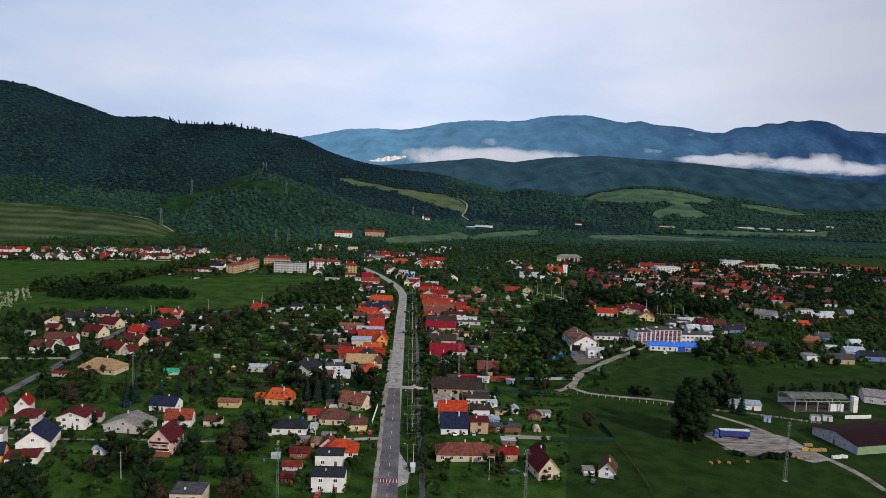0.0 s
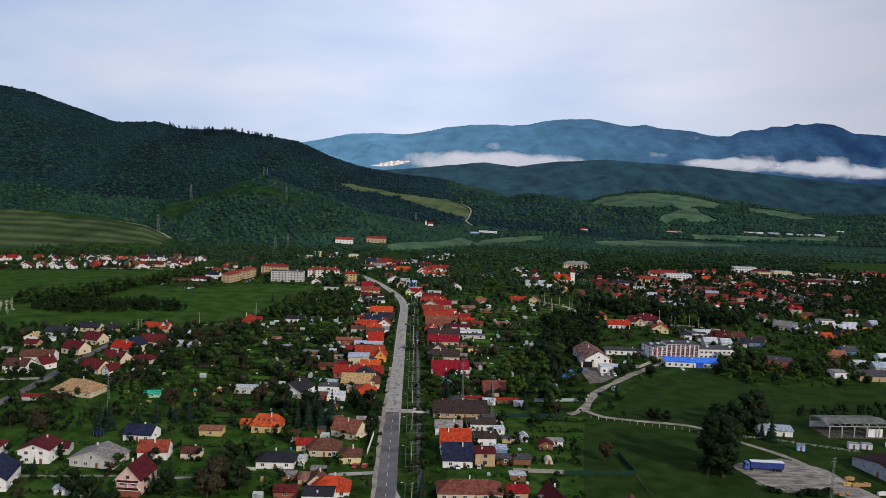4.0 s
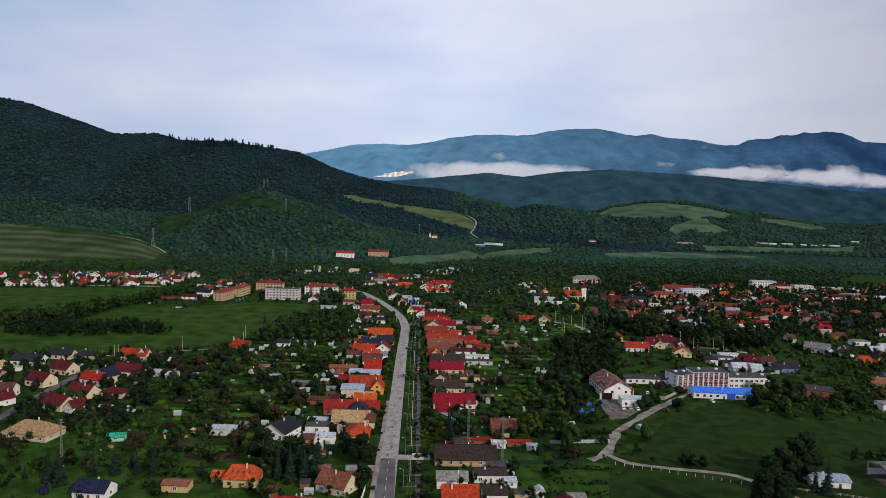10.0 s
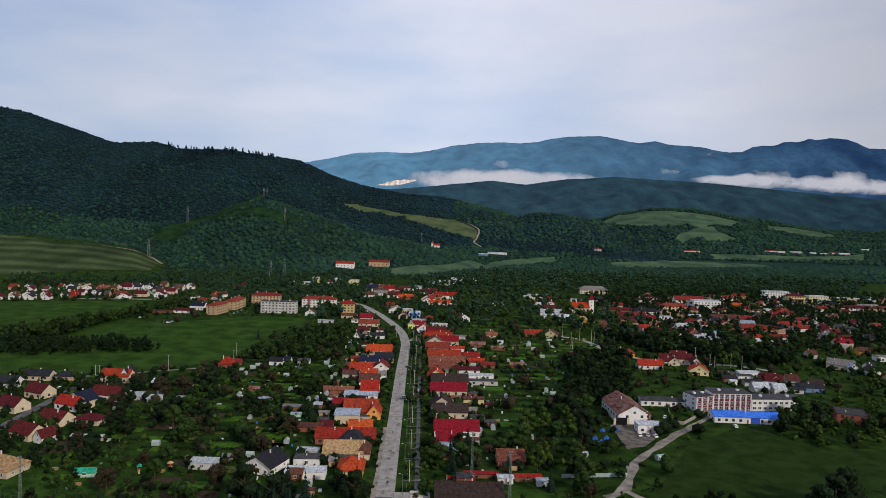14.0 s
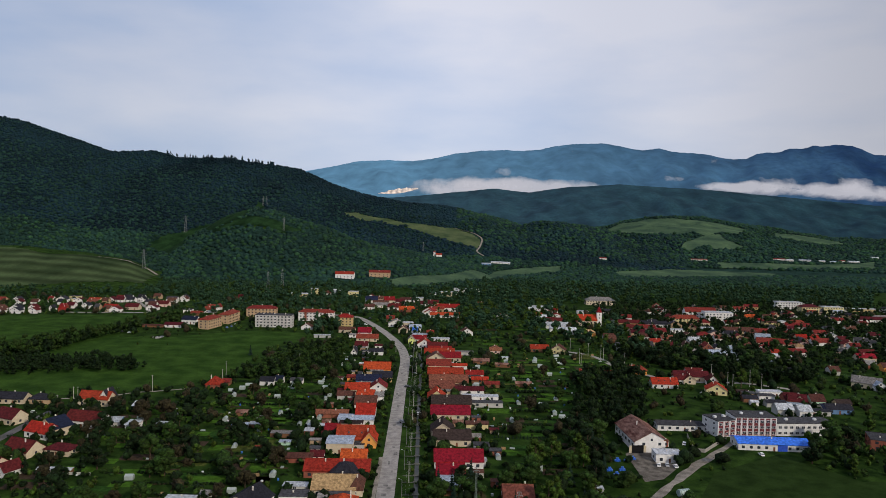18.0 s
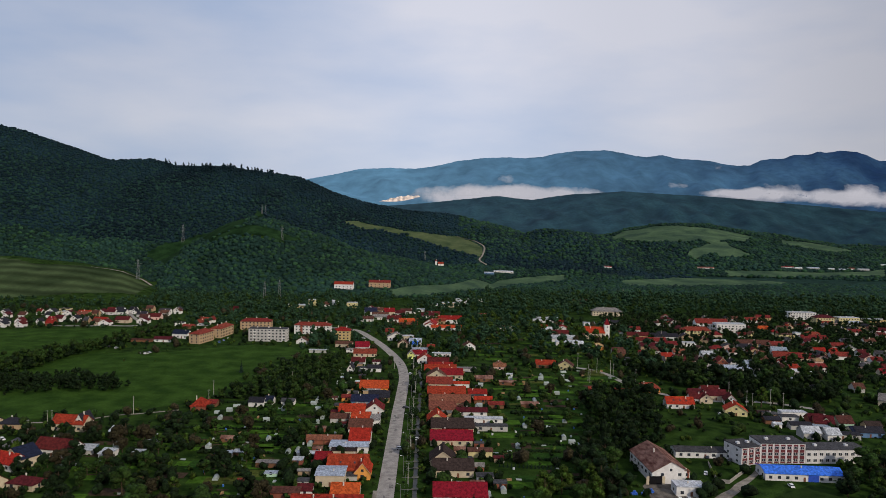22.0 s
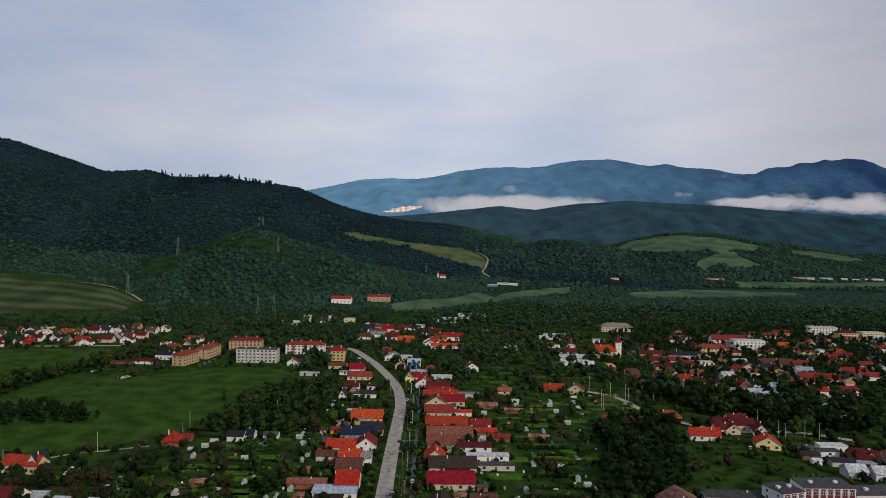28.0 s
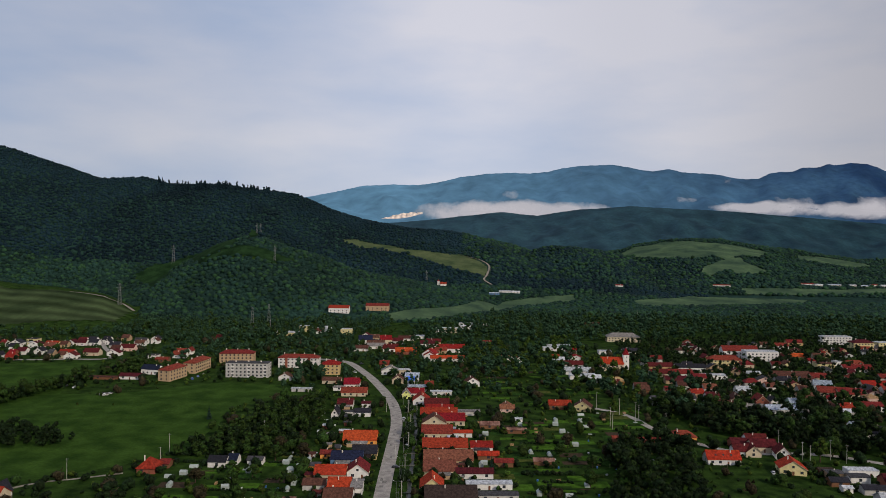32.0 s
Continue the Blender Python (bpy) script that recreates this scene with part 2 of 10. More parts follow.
COPSE_HILL = hump((-0.0022000000000000006, 0.0278, 0.0509, 0.0702, 0.0895, 0.1127, 0.1437, 0.1748, 0.2099, 0.2295, 0.2491, 0.2791), (-0.09, -0.0467, -0.0314, -0.0224, -0.0165, -0.0099, -0.0077, -0.0102, -0.0189, -0.0279, -0.0384, -0.09))
MID = hump((-0.4, -0.249, -0.135, -0.063, 0.05, 0.098, 0.154, 0.226, 0.298, 0.362, 0.474, 0.607, 0.71, 1.2), (0.005, 0.0173, 0.0201, 0.026, 0.0393, 0.0341, 0.0435, 0.0485, 0.0455, 0.0424, 0.034, 0.0247, 0.0258, 0.02))
FAR = hump((-0.8, -0.331, -0.2185, -0.1743, -0.1463, -0.1023, -0.0663, -0.0385, -0.0068, 0.0249, 0.0646, 0.0883, 0.112, 0.1317, 0.1513, 0.1749, 0.2024, 0.2222, 0.238, 0.2576, 0.2787, 0.2968, 0.3204, 0.3462, 0.3635, 0.3831, 0.401, 0.4139, 0.4294, 0.4449, 0.4602, 0.4812, 0.4934, 0.5043, 0.5242, 0.5451, 0.5608, 0.5765, 0.628, 0.706, 1.2),
           (0.01, 0.0414, 0.0588, 0.0667, 0.0735, 0.0766, 0.0756, 0.0801, 0.0877, 0.0922, 0.0944, 0.0932, 0.0952, 0.1002, 0.1037, 0.1057, 0.1061, 0.1025, 0.0996, 0.0975, 0.101, 0.0966, 0.0946, 0.0935, 0.089, 0.087, 0.0881, 0.0954, 0.098, 0.0982, 0.1039, 0.1043, 0.1091, 0.1078, 0.1112, 0.11, 0.1048, 0.098, 0.0955, 0.1067, 0.08))


def ease(t):
    t = np.clip(t, 0, 1)
    return t * t * (3 - 2 * t)


def ridge(table, x, y, foot, crest, back, bow=1.0):
    u = (x - VX) / np.maximum(y - VY, 80)
    top = VZ + np.interp(u, *table) * (crest - VY)
    rise = np.clip((y - foot) / (crest - foot), 0, 1)
    shape = np.where(y < crest, (bow * ease(rise) + (1 - bow) * rise), 1 - ease((y - crest) / (back - crest)))
    return np.maximum(top, 0) * shape


def ground_z(x, y):
    """Height of the land at x, y (arrays or numbers)."""
    x, y = np.asarray(x, float), np.asarray(y, float)
    z = np.maximum.reduce([ridge(MOUNTAIN, x, y, 1480, 2000, 3200, 0.3), ridge(KNOLL, x, y, 1176, 1456, 1950, 0.3), ridge(TERRACE, x, y, 1040, 1248, 1690, 0.2),
                           ridge(MEADOWS, x, y, 1625, 2470, 3500, 0.5), ridge(COPSE_HILL, x, y, 1600, 1950, 2500, 0.4)])
    wave = np.sin(x * 0.010 + 1.3 * np.sin(y * 0.007)) + 0.6 * np.sin(x * 0.031 + y * 0.023) + 0.5 * np.sin(y * 0.041 - x * 0.017)
    return z + wave * np.clip(z / 50, 0, 1) * 4.0


def inside(px, py, outline):
    """Which of the points lie in the outline."""
    px, py = np.asarray(px, float), np.asarray(py, float)
    hit = np.zeros(px.shape, bool)
    n = len(outline)
    for i in range(n):
        (x0, y0), (x1, y1) = outline[i], outline[(i + 1) % n]
        if y0 == y1:
            continue
        hit ^= ((y0 > py) != (y1 > py)) & (px < (x1 - x0) * (py - y0) / (y1 - y0) + x0)
    return hit


def near_line(px, py, line):
    """Distance of points from a polyline."""
    best = np.full(np.shape(px), 1e9)
    for (x0, y0), (x1, y1) in zip(line, line[1:]):
        dx, dy = x1 - x0, y1 - y0
        s = np.clip(((px - x0) * dx + (py - y0) * dy) / (dx * dx + dy * dy), 0, 1)
        best = np.minimum(best, np.hypot(px - x0 - s * dx, py - y0 - s * dy))
    return best


CLEARINGS = [
    [(-275.6, 1787.2), (-244.9, 1832.2), (-166.6, 1828.6), (-120.7, 1805.7), (-139.3, 1791.5), (-188.3, 1798.0), (-236.8, 1769.6)],
    [(-128.0, 1808.0), (-60.0, 1809.0), (-24.3, 1812.7), (-5.0, 1824.7), (33.8, 1797.6), (54.2, 1742.2), (48.0, 1688.7), (1.2, 1700.5), (-40.5, 1724.1), (-79.4, 1760.9), (-118.6, 1786.0)],
    [(-105.9, 1237.6), (-10.3, 1331.7), (75.3, 1510.9), (169.9, 1573.9), (218.5, 1593.4), (210.1, 1535.5), (94.1, 1463.8), (36.6, 1297.6), (-43.4, 1221.3), (-93.4, 1200.5)],
    [(319.8, 1555.1), (465.1, 1684.7), (595.1, 1674.3), (697.1, 1660.1), (667.4, 1595.1), (549.4, 1555.9), (413.5, 1512.2), (322.8, 1495.9)],
    [(475.9, 2364.4), (520.2, 2382.3), (614.2, 2436.1), (699.2, 2417.8), (794.9, 2433.6), (859.6, 2366.1), (908.5, 2335.2), (820.7, 2188.5), (768.6, 2191.9), (696.9, 2094.4), (674.0, 2127.7), (602.6, 2098.9), (523.4, 2092.7), (483.4, 2185.2)],
    [(653.8, 2066.4), (757.2, 2161.0), (744.0, 2063.9), (764.2, 2001.4), (659.0, 1933.9), (651.5, 1965.2), (587.9, 1911.0), (577.3, 1944.3)],
    [(989.0, 2380.2), (1084.1, 2394.4), (1237.8, 2416.1), (1199.6, 2308.2), (1040.9, 2235.2), (957.4, 2251.5)],
    [(615.1, 1794.3), (735.1, 1801.0), (861.1, 1818.1), (1067.6, 1927.3), (986.0, 1790.1), (739.5, 1726.0), (599.6, 1718.5)],
    [(-585.3, 1634.4), (-544.5, 1659.8), (-422.7, 1455.2), (-472.4, 1758.9), (-453.9, 1755.2), (-389.8, 1418.9), (-414.9, 1398.1), (-448.0, 1403.0), (-301.9, 1408.1), (-282.9, 1417.9), (-313.4, 1370.4), (-441.3, 1384.0)],
    [(-647.1, 1585.0), (-624.9, 1624.6), (-577.3, 1629.9), (-512.3, 1418.7), (-523.0, 1380.1), (-616.1, 1552.4)],
]
ROAD = [(-12.4, 143.0), (-15.0, 195.0), (-17.3, 252.9), (-20.6, 314.6), (-27.2, 456.7), (-32.9, 574.7), (-35.5, 641.1), (-38.3, 686.0), (-46.8, 737.9), (-65.6, 800.0), (-83.3, 846.8), (-104.2, 893.0), (-121.0, 906.0), (-140.0, 912.0)]
TRACK = [(65.6, 376.4), (75.8, 386.3), (87.4, 416.2), (103.4, 438.4), (123.4, 463.4), (146.2, 489.7), (163.1, 512.0)]
LANE = [(75.4, 384.0), (82.3, 374.2), (99.7, 369.1), (125.4, 363.3), (139.7, 343.9), (152.5, 328.7), (161.2, 307.5), (168.8, 288.7), (173.2, 271.8), (173.7, 258.9)]
LEFT_STREET = [(-215.4, 334.7), (-217.4, 366.6), (-218.1, 389.8), (-221.3, 427.3), (-223.9, 462.1), (-225.1, 491.3), (-226.4, 515.6)]
LEFT_LANE = [(-258.3, 402.1), (-239.1, 403.6), (-221.8, 407.4)]
FIELD_PATH = [(-245.0, 540.0), (-216.2, 546.0), (-199.9, 559.2), (-188.6, 563.9), (-166.8, 574.4)]
BACK_STREET = [(-439.7, 880.5), (-408.3, 883.4), (-378.5, 889.3), (-341.8, 899.1), (-380.8, 962.5), (-418.6, 1021.5)]
EAST_STREET = [(95.3, 731.5), (109.7, 722.8), (121.4, 705.0), (131.1, 671.1), (162.3, 632.3), (209.2, 630.2), (237.7, 615.1)]


def wooded(x, y):
    """1 where the hills carry forest."""
    z = ground_z(x, y)
    u = (x - VX) / np.maximum(y - VY, 80)
    w = (z > 2.5) & ~((u < -0.415) & (y < 1280) & (y > 1014))
    w |= (y > 1313) & (y < 1730)
    w |= (y > 1716)
    for c in CLEARINGS:
        w &= ~inside(x, y, c)
    return w


# the land: one sheet out to the hills
cols, rows_y = np.linspace(-0.95, 0.95, 300), np.concatenate([np.linspace(-600, 990, 40), np.linspace(1008, 2600, 120), np.linspace(2650, 3600, 24), np.linspace(3800, 4950, 5)])
gx = cols[None, :] * (rows_y[:, None] + 1300)
gy = np.repeat(rows_y[:, None], len(cols), 1)
gz = ground_z(gx, gy)
idx = np.arange(gx.size).reshape(gx.shape)
quad = np.stack([idx[:-1, :-1], idx[:-1, 1:], idx[1:, 1:], idx[1:, :-1]], -1).reshape(-1, 4)
tris = np.concatenate([quad[:, [0, 1, 2]], quad[:, [0, 2, 3]]])
GROUND = material("valley_grass", (0.01012, 0.0264, 0.00528), 0.95, 0.34, 0.11, 0.9, 0.8, second=(0.025, 0.052, 0.0095))
# the forest floor takes the canopy's haze-tinted colour
FLOOR = material("forest_floor_haze", (0.012, 0.030, 0.024), 0.95, 0.3, 0.05, 0.8, 0.5)
me = big_mesh("ground", np.stack([gx, gy, gz], -1).reshape(-1, 3), tris, GROUND, True)
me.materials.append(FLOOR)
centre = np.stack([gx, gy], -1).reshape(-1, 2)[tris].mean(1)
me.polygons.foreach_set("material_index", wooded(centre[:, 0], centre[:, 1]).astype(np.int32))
tagged(new("ground", me), "green valley floor with meadows, gardens and wooded slopes", "ground", kind="structure")


def far_range(name, table, foot, crest, back, mat, label, reach, rough):
    """A distant ridge as a strip of land with spurs and gullies."""
    us, ts = np.linspace(-reach, reach, 420), np.linspace(0, 1, 26)
    u, t = np.meshgrid(us, ts)
    y = foot + t * (crest - foot) * 1.12
    z = ridge(table, VX + u * (crest - VY), np.full_like(u, crest), foot, crest, back) * np.where(t < 0.9, (t / 0.9) ** 0.8, 1 - (t - 0.9) * 3)
    spur = np.sin(u * 37 + 2.5 * np.sin(u * 13 + t * 4) + t * 6) + 0.7 * np.sin(u * 91 - t * 11 + 2 * np.sin(u * 21)) + 0.5 * np.sin(u * 190 + t * 17)
    z = z + spur * rough * np.sin(np.clip(t / 0.9, 0, 1) * math.pi) + rough * 0.06 * np.sin(u * 900) * (t > 0.5)
    x = VX + u * (y - VY)
    ix = np.arange(u.size).reshape(u.shape)
    q = np.stack([ix[:-1, :-1], ix[:-1, 1:], ix[1:, 1:], ix[1:, :-1]], -1).reshape(-1, 4)
    m = big_mesh(name, np.stack([x, y, z], -1).reshape(-1, 3), np.concatenate([q[:, [0, 1, 2]], q[:, [0, 2, 3]]]), mat, True)
    return tagged(new(name, m), label, "mountains", kind="structure")


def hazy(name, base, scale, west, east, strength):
    """Woods whose haze is a painted blue glow, brighter to the west."""
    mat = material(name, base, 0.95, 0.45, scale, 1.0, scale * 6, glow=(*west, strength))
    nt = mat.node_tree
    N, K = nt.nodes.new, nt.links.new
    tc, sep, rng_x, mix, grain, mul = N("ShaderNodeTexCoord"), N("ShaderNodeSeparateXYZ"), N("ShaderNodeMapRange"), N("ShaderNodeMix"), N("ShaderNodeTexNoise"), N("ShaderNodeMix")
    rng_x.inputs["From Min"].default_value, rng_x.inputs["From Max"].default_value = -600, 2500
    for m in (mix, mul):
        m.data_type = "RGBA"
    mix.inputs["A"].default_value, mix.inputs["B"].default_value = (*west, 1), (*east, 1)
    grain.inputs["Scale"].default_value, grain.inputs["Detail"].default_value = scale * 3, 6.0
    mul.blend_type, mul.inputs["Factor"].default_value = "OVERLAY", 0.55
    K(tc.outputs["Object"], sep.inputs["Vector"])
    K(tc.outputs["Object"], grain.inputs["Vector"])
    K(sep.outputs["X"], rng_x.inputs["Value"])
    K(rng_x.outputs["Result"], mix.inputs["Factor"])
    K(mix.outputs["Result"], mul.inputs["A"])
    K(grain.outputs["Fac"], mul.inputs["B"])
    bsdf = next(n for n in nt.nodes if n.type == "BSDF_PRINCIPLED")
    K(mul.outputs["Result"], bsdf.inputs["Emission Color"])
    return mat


RANGE_MID = hazy("distant_woods_haze_glow", (0.009, 0.026, 0.030), 0.010, (0.034, 0.066, 0.108), (0.002, 0.009, 0.026), 0.55)
RANGE_FAR = hazy("far_woods_haze_glow", (0.015, 0.038, 0.060), 0.0035, (0.105, 0.235, 0.370), (0.004, 0.016, 0.075), 0.88)
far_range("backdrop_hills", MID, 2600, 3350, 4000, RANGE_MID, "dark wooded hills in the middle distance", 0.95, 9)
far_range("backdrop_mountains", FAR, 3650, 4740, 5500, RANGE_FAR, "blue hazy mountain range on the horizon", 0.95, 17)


# ---------------------------------------------------------------- roads and surfaces
def patch(name, outline, mat, z, label, category="ground", kind="structure"):
    bm = bmesh.new()
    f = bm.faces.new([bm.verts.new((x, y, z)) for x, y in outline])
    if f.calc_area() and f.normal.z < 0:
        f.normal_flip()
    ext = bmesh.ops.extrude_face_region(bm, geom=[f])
    bmesh.ops.translate(bm, verts=[v for v in ext["geom"] if isinstance(v, bmesh.types.BMVert)], vec=(0, 0, 0.04))
    bmesh.ops.recalc_face_normals(bm, faces=bm.faces[:])
    bmesh.ops.triangulate(bm, faces=[f for f in bm.faces if len(f.verts) > 4])
    return tagged(new(name, finish(name, bm, mat)), label, category, kind=kind)


def drape(name, outline, mat, lift, step, label):
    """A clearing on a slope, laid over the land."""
    xs, ys = [p[0] for p in outline], [p[1] for p in outline]
    ax, ay = np.arange(min(xs), max(xs) + step, step), np.arange(min(ys), max(ys) + step, step)
    X, Y = np.meshgrid(ax, ay)
    Z = ground_z(X, Y) + lift
    ix = np.arange(X.size).reshape(X.shape)
    q = np.stack([ix[:-1, :-1], ix[:-1, 1:], ix[1:, 1:], ix[1:, :-1]], -1).reshape(-1, 4)
    mid = np.stack([X, Y], -1).reshape(-1, 2)[q].mean(1)
    q = q[inside(mid[:, 0], mid[:, 1], outline)]
    if len(q) == 0:
        return None
    m = big_mesh(name, np.stack([X, Y, Z], -1).reshape(-1, 3), np.concatenate([q[:, [0, 1, 2]], q[:, [0, 2, 3]]]), mat, True)
    return tagged(new(name, m), label, "meadow", kind="structure")


def smooth_line(line, step=6.0):
    """A polyline rounded by a spline and cut into even pieces."""
    pts = [Vector((*p, 0)) for p in line]
    pts = [pts[0] * 2 - pts[1]] + pts + [pts[-1] * 2 - pts[-2]]
    out = []
    for a, b, c, d in zip(pts, pts[1:], pts[2:], pts[3:]):
        n = max(2, int((c - b).length / step))
        for k in range(n):
            t = k / n
            out.append(0.5 * (2 * b + (c - a) * t + (2 * a - 5 * b + 4 * c - d) * t * t + (3 * b - a - 3 * c + d) * t ** 3))
    out.append(pts[-2])
    return out


def strip(name, line, left, right, mat, z, label, category="road", height=0.05, ragged=0.0, drop=False):
    """A band along a line, from left to right of it, with a thickness."""
    pts = smooth_line(line)
    rng = random.Random(len(name) + int(abs(left) * 10))
    bm = bmesh.new()
    prev = None
    for i, p in enumerate(pts):
        way = (pts[min(i + 1, len(pts) - 1)] - pts[max(i - 1, 0)]).normalized()
        side = Vector((way.y, -way.x, 0))
        a, b = p + side * (left + rng.uniform(-ragged, ragged)), p + side * (right + rng.uniform(-ragged, ragged))
        g = float(ground_z(p.x, p.y)) if drop else 0.0
        ring = [bm.verts.new((v.x, v.y, g + h)) for v, h in ((a, z), (a, z + height), (b, z + height), (b, z))]
        if prev:
            for k in range(4):
                bm.faces.new((prev[k], prev[(k + 1) % 4], ring[(k + 1) % 4], ring[k]))
        prev = ring
    bmesh.ops.recalc_face_normals(bm, faces=bm.faces[:])
    return tagged(new(name, finish(name, bm, mat)), label, category, kind="structure")


# ---------------------------------------------------------------- houses
CACHE = {}


def shared(key, make, mat):
    if key not in CACHE:
        CACHE[key] = finish(key[0] if isinstance(key, tuple) else key, make(), mat)
    return CACHE[key]


def window_ring(w, h, fr):
    """A frame round two lights, in one piece."""
    bm = bmesh.new()
    xs, zs = (-w / 2, -w / 2 + fr, -0.04, 0.04, w / 2 - fr, w / 2), (0, fr, h - fr, h)
    grid = [[[bm.verts.new((x, y, z)) for x in xs] for z in zs] for y in (-0.06, 0.02)]
    for i in range(5):
        for j in range(3):
            if j == 1 and i in (1, 3):
                continue
            for s in (0, 1):
                q = (grid[s][j][i], grid[s][j][i + 1], grid[s][j + 1][i + 1], grid[s][j + 1][i])
                bm.faces.new(q if s == 0 else q[::-1])
    for e in [e for e in bm.edges if len(e.link_faces) == 1]:
        if e.verts[0].co.y < 0:
            a, b = e.verts
            mate = {v: next(u for row in grid[1] for u in row if abs(u.co.x - v.co.x) < 1e-6 and abs(u.co.z - v.co.z) < 1e-6) for v in (a, b)}
            bm.faces.new((a, b, mate[b], mate[a]))
    bmesh.ops.recalc_face_normals(bm, faces=bm.faces[:])
    return bm


def window(parent, x, y, z, w, h, turn=0.0, dark=False, pane_only=False):
    """A window in a wall that faces -y before the turn; x, y, z is its lower middle."""
    fr, mat = 0.09, (FRAME_DARK if dark else FRAME)
    key = ("window", round(w, 1), round(h, 1), dark)
    w, h = key[1], key[2]
    if pane_only:
        ob = part("window", shared(("plain_window", w, h), lambda: boxes((-w / 2, -0.03, 0, w / 2, 0.01, h)), GLASS), None, parent)
        ob.matrix_basis = pose(x, y, z, 0, 0, turn)
        return ob
    frame_mesh = shared(key, lambda: window_ring(w, h, fr), mat)
    ob = part("window", frame_mesh, None, parent)
    ob.matrix_basis = pose(x, y, z, 0, 0, turn)
    part("pane", shared(("pane", w, h), lambda: boxes((-w / 2 + 0.05, -0.03, 0.05, w / 2 - 0.05, 0.01, h - 0.05)), GLASS), None, ob)
    return ob


def gable_wall(w, d, eave, rise, along):
    """Walls with their gables; along x: the ridge runs along x."""
    bm = bmesh.new()
    hw, hd = w / 2, d / 2
    box(bm, -hw, -hd, -0.3, hw, hd, eave)
    if rise > 0 and along == "x":
        for s in (-1, 1):
            prism(bm, [(s * hw, -hd, eave), (s * hw, hd, eave), (s * hw, 0, eave + rise)], (-s * 0.3, 0, 0))
    elif rise > 0 and along == "y":
        for s in (-1, 1):
            prism(bm, [(-hw, s * hd, eave), (hw, s * hd, eave), (0, s * hd, eave + rise)], (0, -s * 0.3, 0))
    bmesh.ops.recalc_face_normals(bm, faces=bm.faces[:])
    return bm


def gable_roof(w, d, eave, rise, along, over=0.45, thick=0.22):
    bm = bmesh.new()
    span = d if along == "x" else w
    run = w if along == "x" else d
    slope = rise / (span / 2)
    lo = span / 2 + over
    zl, zr = eave - slope * over + 0.06, eave + rise + 0.06
    for s in (-1, 1):
        prof = [(s * lo, zl), (0, zr), (0, zr + thick), (s * lo, zl + thick)]
        end = run / 2 + over
        if along == "x":
            prism(bm, [(-end, a, z) for a, z in prof], (2 * end, 0, 0))
        else:
            prism(bm, [(a, -end, z) for a, z in prof], (0, 2 * end, 0))
    bmesh.ops.recalc_face_normals(bm, faces=bm.faces[:])
    return bm


def hip_roof(w, d, eave, rise, over=0.5, half=False):
    bm = bmesh.new()
    hw, hd = w / 2 + over, d / 2 + over
    inset = min(hw, hd) * (0.55 if half else 1.0)
    rx, ry = (hw - inset, 0.0) if hw >= hd else (0.0, hd - inset)
    base = [bm.verts.new(p) for p in ((-hw, -hd, eave - 0.15), (hw, -hd, eave - 0.15), (hw, hd, eave - 0.15), (-hw, hd, eave - 0.15))]
    edge = [bm.verts.new((v.co.x, v.co.y, eave + 0.08)) for v in base]
    a, b = bm.verts.new((-rx - 0.01, -ry - 0.01, eave + rise)), bm.verts.new((rx + 0.01, ry + 0.01, eave + rise))
    bm.faces.new(base[::-1])
    for k in range(4):
        bm.faces.new((base[k], base[(k + 1) % 4], edge[(k + 1) % 4], edge[k]))
    if hw >= hd:
        bm.faces.new((edge[0], edge[1], b, a)); bm.faces.new((edge[1], edge[2], b)); bm.faces.new((edge[2], edge[3], a, b)); bm.faces.new((edge[3], edge[0], a))
    else:
        bm.faces.new((edge[0], edge[1], a)); bm.faces.new((edge[1], edge[2], b, a)); bm.faces.new((edge[2], edge[3], b)); bm.faces.new((edge[3], edge[0], a, b))
    bmesh.ops.recalc_face_normals(bm, faces=bm.faces[:])
    return bm


WORDS = {"gx": "pitched", "gy": "gabled", "hip": "hipped", "half": "half-hipped", "flat": "flat", "shed": "lean-to"}
HUE = {"terra": "terracotta tiled", "umber": "dark brown", "tar": "black felt", "dark": "dark slate-grey", "navy": "dark navy", "light": "pale sheet-metal", "steel": "blue-grey sheet", "teal": "teal-green canvas", "crimson": "bright crimson", "tan": "sandy tan",
       "rust": "rusty tiled", "brick": "brick-red tiled", "maroon": "maroon tiled", "orange": "orange tiled", "red": "red tiled", "brown": "brown tiled", "grey": "grey", "blue": "bright blue"}
BOXES = []      # the houses alone, with their widths and depths
FOOT = []       # what stands where, to keep trees off


